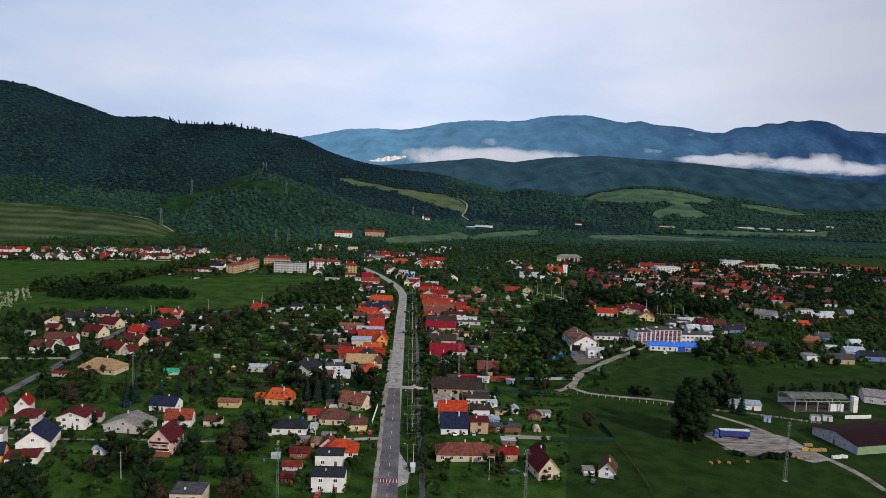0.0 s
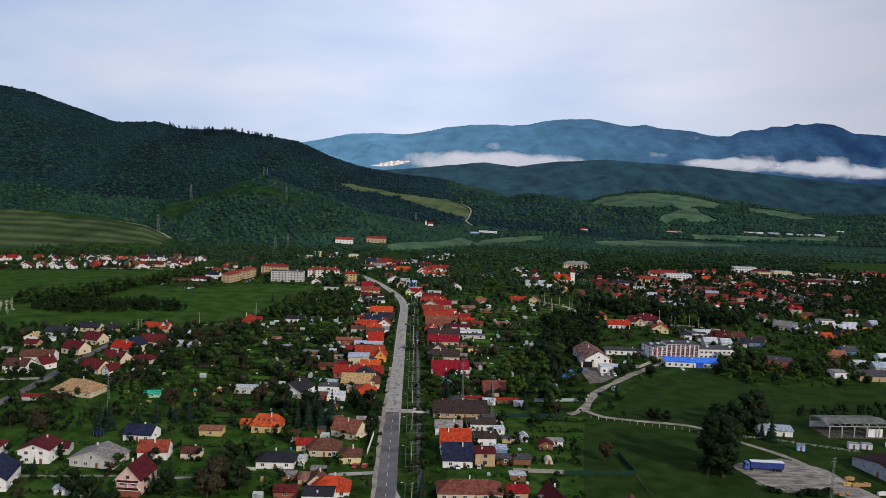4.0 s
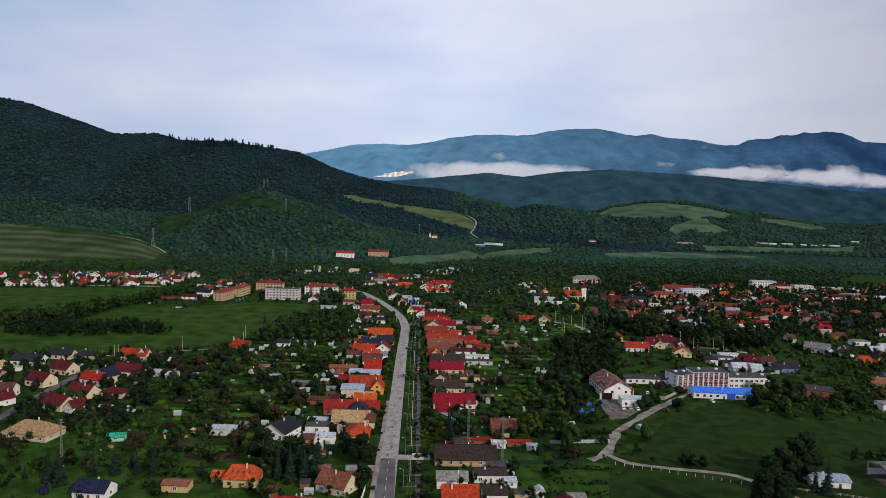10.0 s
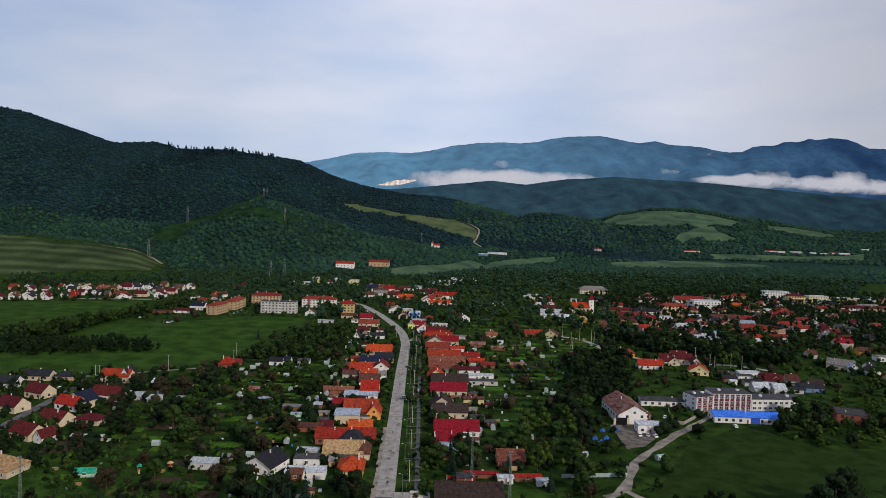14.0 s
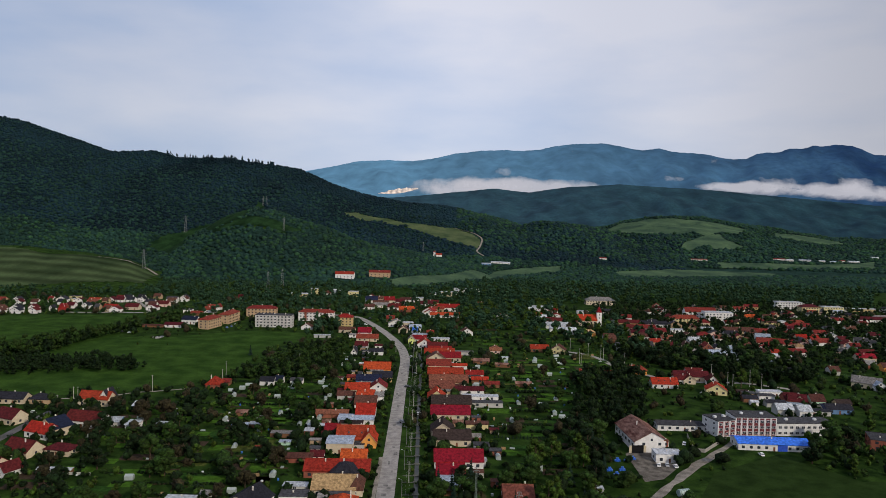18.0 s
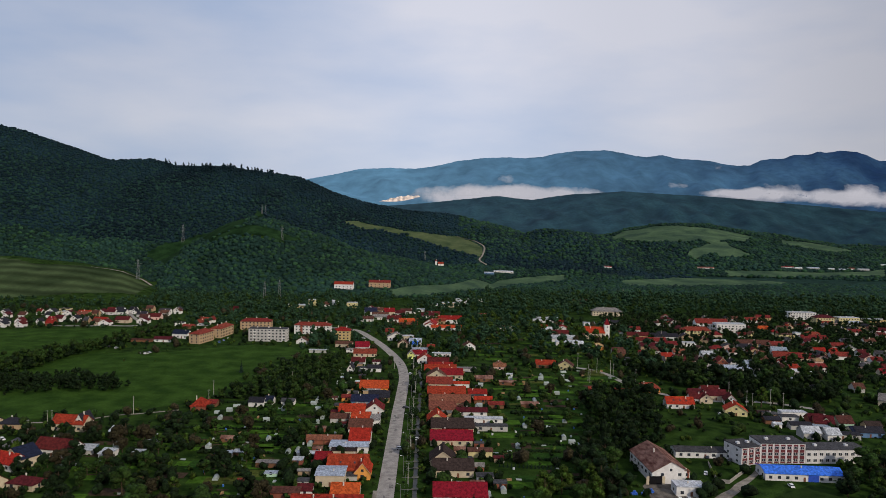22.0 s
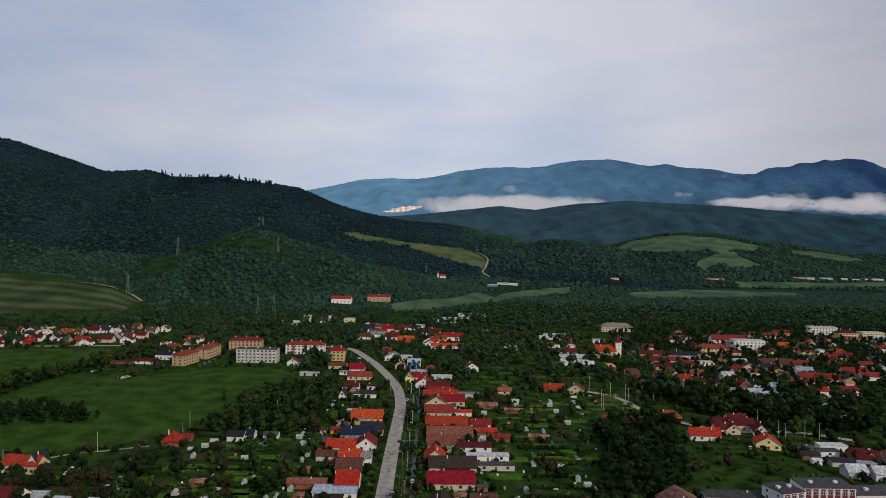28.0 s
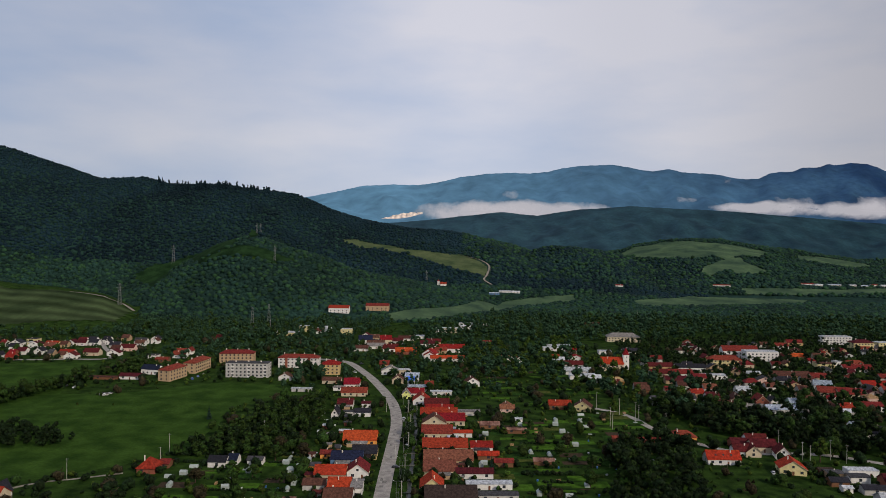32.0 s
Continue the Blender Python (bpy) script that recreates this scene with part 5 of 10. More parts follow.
house(-176.0, 272.6, 3.8, 8, 6.0, 0, 'flat', 'grey', 'white', 20)
house(-168.2, 259.7, 4.6, 9, 3.0, 3.6, 'gx', 'navy', 'orange', 20)
house(-132.8, 268.3, 5.0, 4, 2.3, 0.5, 'gx', 'light', 'white', 0, name='greenhouse', plain=True)

# the settlement beside the meadow
house(-188.0, 383.4, 22.2, 13, 3.0, 5.2, 'hip', 'tan', 'cream', -10)
house(-204.3, 370.3, 10.0, 4, 2.2, 0.6, 'gx', 'red', 'grey', 0, name='shed', plain=True)
house(-242.4, 420.5, 13.3, 10, 4.2, 3.4, 'gx', 'brown', 'white', 0)
house(-243.4, 441.6, 18.4, 11, 4.4, 3.4, 'gx', 'brown', 'white', 10)
house(-231.7, 428.0, 7.6, 9, 3.6, 4.0, 'gy', 'maroon', 'white', -25)
house(-200.5, 425.9, 14.5, 10, 3.2, 4.2, 'gx', 'maroon', 'cream', -25)
house(-189.3, 421.0, 6.2, 8, 3.0, 3.4, 'gy', 'maroon', 'white', -25)
house(-199.3, 447.4, 15.5, 10, 3.0, 4.4, 'gx', 'maroon', 'cream', -20)
house(-205.6, 472.6, 15.0, 9, 3.4, 4.0, 'gx', 'orange', 'white', -20)
house(-201.8, 477.0, 13.8, 10, 4.6, 4.6, 'gy', 'navy', 'cream', -25)
house(-182.4, 449.4, 12.8, 8, 2.8, 2.6, 'hip', 'maroon', 'cream', -10)
house(-193.0, 492.0, 20.4, 10, 3.8, 4.4, 'gx', 'maroon', 'white', -10)
house(-208.9, 532.0, 18.6, 9, 4.2, 4.0, 'gx', 'red', 'cream', -5)
house(-202.9, 533.1, 5.6, 9, 4.6, 5.0, 'gy', 'dark', 'white', -5)
house(-234.1, 466.6, 14.3, 10, 3.6, 4.4, 'gx', 'maroon', 'cream', -20)
house(-235.7, 493.9, 13.7, 10, 3.6, 4.4, 'gx', 'maroon', 'cream', -20)
house(-269.3, 512.8, 19.2, 10, 3.2, 3.8, 'gx', 'dark', 'white', 0)
house(-258.6, 531.8, 16.1, 9, 3.0, 3.2, 'gx', 'dark', 'cream', 0)
house(-242.2, 532.1, 11.7, 8, 3.0, 3.0, 'hip', 'dark', 'tan', 0)
house(-278.4, 495.8, 10.1, 8, 3.0, 2.6, 'gy', 'tan', 'white', 0)
house(-267.3, 495.8, 5.6, 4, 2.6, 0, 'flat', 'light', 'white', 0, name='garage', plain=True)
house(-269.4, 479.5, 8.4, 7, 2.6, 2.2, 'gx', 'maroon', 'tan', 0, plain=True)
house(-275.6, 461.3, 4.6, 5, 2.5, 1, 'gx', 'grey', 'white', 0, name='shed', plain=True)
house(-182.4, 530.0, 4.3, 4, 2.6, 0.5, 'gx', 'light', 'white', 0, name='shed', plain=True)
house(-167.4, 491.7, 6.9, 4, 2.8, 0.3, 'shed', 'light', 'white', 0, name='shed', plain=True)
house(-181.5, 498.9, 7.5, 4, 2.3, 0.5, 'gx', 'light', 'blue', 0, name='greenhouse', plain=True)
house(-171.0, 424.7, 14.7, 3, 2.0, 0.5, 'gx', 'light', 'wood', 0, name='shed', plain=True)

# the west row of the street
house(-46.5, 415.5, 17.9, 9, 3.2, 3.6, 'gx', 'tan', 'cream', 2.8)
house(-37.4, 415.7, 5.7, 8, 3.0, 3.6, 'hip', 'brown', 'cream', 2.8)
house(-44.7, 430.2, 12.1, 9, 3.4, 3.8, 'hip', 'dark', 'cream', 2.8)
house(-48.8, 436.1, 28.6, 9, 3.2, 2.8, 'gx', 'red', 'brick', 2.8)
house(-43.5, 449.4, 11.7, 8, 2.8, 3.2, 'gx', 'orange', 'cream', 2.8)
house(-52.8, 466.2, 12.6, 8, 5.0, 0.6, 'gx', 'steel', 'cream', 2.8)
house(-47.1, 478.9, 18.5, 10, 3.6, 4.6, 'gx', 'red', 'orange', 2.8, lights=2)
house(-39.6, 475.2, 7.2, 8, 3.4, 4.2, 'gy', 'orange', 'orange', 2.8)
house(-61.3, 491.2, 7.2, 6, 2.8, 2.2, 'gx', 'red', 'cream', 2.8)
house(-51.6, 510.5, 19.4, 7, 3.2, 0.5, 'gx', 'steel', 'white', 2.8)
house(-47.6, 521.6, 10.6, 10, 3.8, 4.0, 'gx', 'orange', 'white', 2.8)
house(-66.7, 520.4, 18.0, 7, 2.6, 1.6, 'gx', 'terra', 'brick', 2.8, plain=True)
house(-50.3, 541.7, 12.7, 9, 3.6, 3.4, 'gx', 'brown', 'white', 2.8)
house(-52.4, 557.1, 10.5, 9, 3.4, 3.2, 'gx', 'orange', 'white', 2.8)
house(-43.8, 555.0, 5.1, 8, 4.6, 0.8, 'gx', 'grey', 'white', 2.8)
house(-65.4, 560.4, 10.6, 8, 2.8, 2.0, 'gx', 'brown', 'grey', 2.8, plain=True)
house(-60.5, 576.8, 15.5, 8, 3.2, 2.8, 'gx', 'orange', 'cream', 2.8)
house(-47.2, 580.9, 10.6, 8, 3.4, 3.6, 'gy', 'brick', 'white', 2.8)
house(-56.2, 600.9, 16.7, 9, 3.4, 2.4, 'gx', 'navy', 'blue', 2.8)
house(-48.1, 610.6, 13.4, 8, 3.4, 2.8, 'gx', 'dark', 'yellow', 2.8)
house(-54.6, 637.1, 19.4, 9, 3.2, 3.6, 'gx', 'orange', 'orange', 2.8)
house(-72.5, 585.8, 8.7, 6, 3.0, 0.6, 'gx', 'tar', 'orange', 2.8, plain=True)
house(-69.2, 607.3, 6.0, 6, 2.6, 1.5, 'gx', 'brick', 'orange', 2.8, plain=True)
house(-84.7, 794.2, 11.5, 9, 3.2, 3.6, 'hip', 'red', 'white', 2.8)
house(-78.0, 758.3, 19.5, 9, 3.0, 3.4, 'gx', 'brick', 'cream', 2.8)
house(-63.7, 723.0, 6.2, 7, 3.0, 1.0, 'gx', 'maroon', 'white', 2.8, plain=True)
house(-78.3, 722.4, 10.8, 8, 3.2, 2.6, 'gx', 'maroon', 'white', 2.8)
house(-62.6, 698.0, 10.9, 7, 3.0, 2.2, 'gx', 'dark', 'white', 2.8, plain=True)
house(-80.3, 694.2, 4.6, 8, 3.2, 3.4, 'gy', 'dark', 'white', 2.8)
house(-72.1, 696.8, 7.1, 6, 3.0, 0, 'flat', 'tar', 'white', 2.8, plain=True)
house(-103.5, 800.9, 15.3, 8, 3.0, 2.2, 'gx', 'brown', 'cream', 0, plain=True)
house(-92.6, 774.7, 9.1, 5, 2.5, 1, 'gx', 'grey', 'white', 2.8, name='shed', plain=True)
house(-121.0, 767.9, 15.5, 4, 2.6, 0.4, 'gx', 'light', 'concrete', 0, name='shed', plain=True)
house(-144.9, 811.1, 10.5, 8, 3.2, 3.2, 'gy', 'brown', 'white', 0, plain=True)

# sheds and summer houses of the west gardens
house(-61.2, 450.6, 6.1, 5, 2.6, 2.2, 'gx', 'maroon', 'white', 2.8, name='shed', plain=True)
house(-69.1, 448.9, 12.2, 7, 2.4, 1.4, 'gx', 'brown', 'brick', 2.8, name='shed', plain=True)
house(-73.7, 498.3, 4.6, 4, 2.2, 0.3, 'shed', 'light', 'white', 2.8, name='shed', plain=True)
house(-67.7, 496.9, 6.5, 4, 2.3, 0.3, 'shed', 'light', 'wood', 2.8, name='shed', plain=True)
house(-63.1, 483.8, 4.5, 4, 2.3, 1.0, 'gx', 'maroon', 'white', 2.8, name='shed', plain=True)
house(-123.0, 590.2, 9.3, 8, 3.0, 2.4, 'gx', 'dark', 'white', 0, plain=True)
house(-116.1, 593.9, 4.8, 8, 2.8, 2.6, 'gx', 'navy', 'white', 0, plain=True)
house(-104.3, 594.2, 8.0, 6, 2.6, 1.4, 'gx', 'tar', 'white', 0, plain=True)
house(-103.9, 497.4, 7.1, 4, 2.0, 0.3, 'shed', 'light', 'wood', 0, name='shed', plain=True)
house(-108.8, 494.2, 3.0, 4, 2.3, 0.3, 'shed', 'steel', 'grey', 0, name='shed', plain=True)
house(-81.6, 470.8, 5.6, 3, 1.6, 0.2, 'shed', 'steel', 'green', 2.8, name='cold_frame', plain=True)
house(-90.7, 458.0, 3.9, 4, 2.2, 1.2, 'gx', 'brick', 'grey', 2.8, name='shed', plain=True)
house(-180.3, 522.6, 4.7, 5, 2.8, 0.8, 'gx', 'light', 'white', 0, name='trailer', plain=True)
house(-166.8, 487.6, 5.7, 5, 3.0, 0.2, 'gx', 'light', 'white', 0, name='shed', plain=True)
house(-179.9, 493.9, 6.8, 5, 2.3, 0.6, 'gx', 'light', 'grey', 0, name='greenhouse', plain=True)
house(-155.0, 579.1, 9.3, 10, 2.8, 5.2, 'hip', 'red', 'brick', 0)
house(-149.8, 586.3, 5.3, 6, 2.4, 1.8, 'gx', 'brick', 'wood', 0, name='shed', plain=True)
house(-104.3, 394.9, 11.4, 6, 3.0, 0.3, 'shed', 'light', 'grey', 0, plain=True)
house(-96.9, 403.5, 3.6, 4, 2.3, 1.0, 'gx', 'grey', 'white', 0, name='shed', plain=True)
house(-77.6, 397.0, 14.0, 10, 3.2, 3.8, 'gy', 'dark', 'white', -18)
house(-58.6, 388.5, 17.0, 7, 3.0, 0, 'flat', 'light', 'white', 2.8, plain=True)
house(-61.1, 403.6, 11.3, 7, 3.0, 0, 'flat', 'tar', 'white', 2.8, plain=True)
house(-40.4, 396.5, 11.0, 9, 2.8, 3.6, 'hip', 'orange', 'yellow', 2.8)
house(-62.0, 386.4, 5.4, 6, 2.8, 1.6, 'gx', 'brown', 'brick', 2.8, plain=True)
house(-149.2, 382.0, 7.4, 5, 2.0, 1.3, 'gx', 'teal', 'green', 12, name='tarpaulin_tent', plain=True)
house(-33.5, 352.1, 11.1, 5, 2.6, 0.8, 'gx', 'grey', 'wood', 2.8, name='shed', plain=True)

# the east row of the street
house(10.0, 371.0, 26.7, 14, 2.8, 4.6, 'gx', 'umber', 'tan', 2.8)
house(4.3, 344.3, 12.2, 8, 3.4, 2.4, 'gx', 'grey', 'white', 2.8)
house(7.2, 321.0, 13.0, 10, 5.2, 5.2, 'gx', 'orange', 'white', 2.8)
house(7.9, 308.5, 12.1, 11, 3.2, 5.8, 'gx', 'navy', 'white', 2.8)
house(19.8, 350.9, 13.2, 8, 3.4, 1.6, 'gx', 'umber', 'white', 2.8)
house(19.2, 309.4, 8.1, 8, 5.4, 0.8, 'gx', 'maroon', 'tan', 2.8, dark=True)
house(20.6, 330.8, 9.2, 8, 4.0, 1.6, 'gx', 'umber', 'white', 2.8)
house(26.0, 320.4, 6.7, 5, 2.6, 0.3, 'shed', 'steel', 'blue', 2.8, name='carport', plain=True)
house(31.3, 310.5, 14.2, 5, 2.5, 0.3, 'shed', 'tar', 'wood', 2.8, name='shed', plain=True)
house(12.1, 277.7, 23.7, 10, 3.0, 3.8, 'hip', 'terra', 'cream', 2.8)
house(29.6, 277.8, 7.5, 7, 3.2, 1.6, 'gx', 'red', 'tan', 2.8, plain=True)
house(27.9, 345.4, 4.7, 5, 2.4, 0.3, 'shed', 'light', 'white', 2.8, name='shed', plain=True)
house(38.4, 336.5, 3.1, 4, 2.6, 1.2, 'gy', 'light', 'white', 2.8, name='shed', plain=True)
house(47.0, 327.6, 6.2, 4, 2.6, 1.6, 'gy', 'maroon', 'wood', 2.8, name='shed', plain=True)
house(52.0, 332.2, 6.3, 4, 2.6, 0.5, 'gx', 'grey', 'white', 2.8, name='shed', plain=True)
house(29.5, 412.5, 12.3, 8, 3.0, 3.0, 'gx', 'terra', 'brick', 2.8)
house(25.8, 388.7, 6.3, 4, 2.6, 0.4, 'gx', 'light', 'white', 2.8, name='shed', plain=True)
house(35.6, 391.7, 11.2, 3, 2.2, 0.5, 'gx', 'crimson', 'wood', 2.8, name='shed', plain=True)
house(15.6, 393.7, 14.6, 3, 2.0, 0.5, 'gx', 'crimson', 'wood', 2.8, name='shed', plain=True)
house(41.2, 386.8, 5.0, 3, 2.3, 0.3, 'shed', 'steel', 'concrete', 2.8, name='shed', plain=True)
house(63.6, 421.0, 5.9, 3, 2.2, 0.3, 'shed', 'light', 'grey', 0, name='shed', plain=True)
house(1.7, 423.1, 14.4, 8, 3.0, 0.8, 'gx', 'steel', 'white', 2.8)
house(-0.0, 434.4, 15.2, 8, 3.0, 3.2, 'gx', 'crimson', 'white', 2.8)
house(3.6, 451.6, 25.6, 9, 3.4, 3.4, 'gx', 'crimson', 'white', 2.8)
house(13.0, 449.6, 9.7, 5, 2.8, 0.5, 'gx', 'light', 'white', 2.8, plain=True)
house(16.5, 472.0, 7.6, 5, 2.6, 0.3, 'shed', 'tar', 'white', 2.8, name='shed', plain=True)
house(0.2, 482.4, 22.1, 9, 3.4, 3.0, 'gx', 'umber', 'cream', 2.8)
house(-4.9, 493.5, 15.3, 8, 3.6, 4.2, 'gy', 'umber', 'cream', 2.8)
house(15.2, 506.3, 12.0, 6, 3.0, 0.6, 'gx', 'brown', 'lemon', 2.8, plain=True)
house(-1.2, 527.5, 25.3, 9, 3.2, 3.2, 'gx', 'crimson', 'cream', 2.8)
house(-0.9, 548.8, 26.7, 9, 3.4, 3.4, 'gx', 'umber', 'cream', 2.8)
house(-8.7, 561.0, 10.9, 8, 3.4, 4.0, 'gy', 'orange', 'lemon', 2.8)
house(22.5, 550.3, 18.9, 5, 2.8, 0.3, 'shed', 'tar', 'grey', 2.8, name='shed', plain=True)
house(18.9, 564.8, 22.3, 5, 2.8, 0.3, 'shed', 'light', 'white', 2.8, name='shed', plain=True)
house(-7.5, 585.1, 19.3, 8, 3.4, 3.4, 'gx', 'terra', 'cream', 2.8)
house(12.0, 580.5, 18.7, 6, 2.8, 2.0, 'gx', 'maroon', 'white', 2.8, plain=True)
house(-3.4, 603.5, 29.2, 9, 3.2, 3.4, 'gx', 'terra', 'tan', 2.8)
house(-5.8, 625.5, 28.2, 9, 3.4, 3.2, 'gx', 'red', 'cream', 2.8)
house(14.9, 626.3, 15.4, 6, 3.0, 2.0, 'gx', 'red', 'white', 2.8)
house(27.8, 598.8, 9.8, 5, 2.6, 1.6, 'gx', 'brick', 'wood', 2.8, name='shed', plain=True)
house(19.9, 610.2, 11.5, 5, 2.6, 1.8, 'gx', 'orange', 'wood', 2.8, name='shed', plain=True)
house(-11.5, 652.5, 21.4, 8, 3.4, 3.4, 'gx', 'brick', 'cream', 2.8)
house(3.4, 652.7, 15.8, 5, 2.8, 1.2, 'gx', 'orange', 'white', 2.8, plain=True)
house(-14.4, 674.9, 18.0, 7, 3.4, 4.2, 'gy', 'brown', 'cream', 2.8)
house(-12.2, 696.8, 27.3, 8, 3.4, 3.2, 'gx', 'red', 'white', 2.8)
house(-6.0, 683.1, 25.2, 9, 3.4, 3.2, 'gx', 'red', 'cream', 2.8)
house(-12.1, 705.7, 21.8, 9, 3.4, 3.2, 'gx', 'red', 'cream', 2.8)
house(-14.8, 723.9, 20.3, 8, 3.4, 3.2, 'gx', 'maroon', 'white', 2.8)
house(-25.1, 736.6, 12.1, 8, 3.4, 4.0, 'gy', 'red', 'white', 2.8)
house(-30.6, 757.7, 12.2, 8, 3.4, 3.2, 'gx', 'red', 'white', 2.8)
house(-31.0, 776.6, 14.5, 7, 3.8, 1.2, 'gx', 'steel', 'grey', 2.8)
house(-21.8, 781.4, 6.6, 7, 4.2, 3.2, 'gx', 'brick', 'white', 2.8)
house(-37.6, 753.5, 6.0, 8, 3.6, 3.2, 'gy', 'grey', 'lime', 2.8)
house(-11.7, 765.3, 16.3, 5, 2.8, 0.4, 'gx', 'light', 'white', 2.8, plain=True)
house(6.6, 705.1, 21.1, 5, 2.7, 0.3, 'shed', 'grey', 'grey', 2.8, name='shed', plain=True)
house(22.7, 672.9, 12.2, 6, 2.6, 1.8, 'gx', 'rust', 'wood', 2.8, name='shed', plain=True)
house(36.7, 722.4, 7.9, 7, 2.8, 2.6, 'gy', 'terra', 'pink', 2.8, plain=True)

# houses where the street bends
house(-59.6, 843.1, 15.5, 9, 3.6, 4.2, 'gy', 'grey', 'white', 2.8)
house(-68.4, 873.8, 8.4, 8, 3.4, 3.4, 'gx', 'brick', 'tan', 2.8)
house(-46.4, 843.2, 11.8, 7, 4.4, 0, 'flat', 'light', 'cream', 2.8)
house(-49.1, 805.4, 9.4, 8, 3.6, 3.6, 'gy', 'brown', 'cream', 2.8)
house(-38.5, 805.7, 6.3, 7, 3.2, 2.4, 'gx', 'blue', 'white', 2.8, plain=True)
house(-112.1, 1058.1, 9.8, 9, 3.6, 4, 'gy', 'maroon', 'white', 0, plain=True)
house(-100.2, 1045.5, 11.0, 9, 3.6, 3.4, 'gx', 'brown', 'tan', 0, plain=True)
house(-84.3, 1025.2, 14.5, 9, 3.8, 4, 'gy', 'red', 'white', 2.8)
house(-90.1, 984.1, 19.8, 9, 3.2, 3, 'gx', 'grey', 'white', 2.8, plain=True)
house(-105.6, 966.9, 17.2, 8, 3.2, 3, 'gx', 'brown', 'white', 0, plain=True)
house(-73.3, 978.1, 14.8, 9, 3.4, 3, 'gx', 'maroon', 'white', 2.8, plain=True)
house(-55.1, 951.2, 21.3, 10, 3.4, 3.4, 'gx', 'orange', 'brick', 2.8)
house(-34.1, 1005.4, 18.8, 9, 3.4, 3.2, 'gx', 'maroon', 'white', 2.8, plain=True)
house(-29.0, 926.2, 11.7, 9, 3.6, 3.6, 'gy', 'red', 'white', 2.8)
house(-18.9, 960.8, 12.5, 8, 3.4, 3, 'gx', 'brick', 'tan', 2.8, plain=True)
house(-13.7, 976.4, 18.2, 9, 3.4, 3.4, 'gx', 'red', 'white', 2.8)
house(-11.1, 914.6, 32.9, 8, 3.0, 2.6, 'gx', 'orange', 'white', 2.8, plain=True)
house(-62.4, 1044.5, 19.1, 8, 3.2, 2.8, 'gx', 'brown', 'white', 2.8, plain=True)
house(-48.1, 1064.3, 10.8, 8, 3.2, 1, 'gx', 'light', 'white', 2.8, plain=True)
house(-25.1, 1115.9, 16.8, 7, 3.4, 1, 'gx', 'light', 'white', 2.8, plain=True)
house(7.3, 1188.1, 19.9, 8, 4, 0, 'flat', 'light', 'white', 2.8, plain=True)
house(28.3, 1190.5, 21.6, 8, 3.4, 0, 'flat', 'light', 'white', 2.8, plain=True)
house(31.4, 1019.1, 9.5, 7, 3, 2.4, 'gx', 'brick', 'wood', 2.8, plain=True)
house(60.3, 914.8, 7.8, 8, 3.2, 4, 'gy', 'red', 'white', 0)
house(52.0, 919.3, 8.3, 6, 3, 0, 'flat', 'light', 'white', 2.8, plain=True)

# the western rows beyond the meadow
house(-488.7, 960.2, 5.5, 9, 3.6, 3.6, 'gx', 'brick', 'white', 0, plain=True, group='houses of the western rows')
house(-477.9, 965.1, 12.5, 9, 3.6, 3.6, 'gy', 'dark', 'white', 0, plain=True, group='houses of the western rows')
house(-477.9, 993.6, 11.6, 9, 3.6, 0, 'flat', 'tar', 'lemon', 0, plain=True, group='houses of the western rows')
house(-451.7, 956.1, 13.6, 9, 3.6, 3.6, 'gy', 'maroon', 'white', 0, plain=True, group='houses of the western rows')
house(-434.3, 957.9, 13.7, 9, 3.6, 3.6, 'gx', 'red', 'lemon', 0, plain=True, group='houses of the western rows')
house(-439.9, 900.9, 6.3, 9, 3.6, 3.6, 'gx', 'red', 'brick', 0, plain=True, group='houses of the western rows')
house(-402.9, 904.4, 5.1, 9, 3.6, 3.6, 'gx', 'tar', 'tan', 0, plain=True, group='houses of the western rows')
house(-388.2, 905.8, 14.3, 9, 3.6, 3.6, 'gx', 'red', 'pink', 0, plain=True, group='houses of the western rows')
house(-420.3, 970.9, 9.7, 9, 3.6, 3.6, 'gy', 'maroon', 'white', 0, plain=True, group='houses of the western rows')
house(-417.5, 987.3, 8.6, 9, 3.6, 3.6, 'gx', 'maroon', 'white', 0, plain=True, group='houses of the western rows')
house(-409.1, 992.2, 9.4, 9, 3.6, 3.6, 'gx', 'dark', 'white', 0, plain=True, group='houses of the western rows')
house(-367.5, 914.3, 15.1, 9, 3.6, 3.6, 'gx', 'maroon', 'cream', 0, plain=True, group='houses of the western rows')
house(-395.5, 997.8, 7.7, 9, 3.6, 3.6, 'gx', 'dark', 'white', 0, plain=True, group='houses of the western rows')
house(-354.0, 936.3, 9.2, 9, 3.6, 3.6, 'gx', 'brown', 'white', 0, plain=True, group='houses of the western rows')
house(-345.4, 944.2, 14.6, 9, 3.6, 3.6, 'gx', 'maroon', 'pink', 0, plain=True, group='houses of the western rows')
house(-353.1, 989.7, 13.0, 9, 3.6, 3.6, 'gx', 'tar', 'white', 0, plain=True, group='houses of the western rows')
house(-344.5, 1007.3, 9.2, 9, 3.6, 3.6, 'gy', 'dark', 'white', 0, plain=True, group='houses of the western rows')
house(-381.1, 1012.1, 8.4, 9, 3.6, 3.6, 'gx', 'brown', 'tan', 0, plain=True, group='houses of the western rows')
house(-438.6, 914.3, 8.6, 9, 3.6, 3.6, 'gx', 'maroon', 'white', 0, plain=True, group='houses of the western rows')
house(-422.2, 915.9, 8.6, 9, 3.6, 3.6, 'gy', 'dark', 'white', 0, plain=True, group='houses of the western rows')
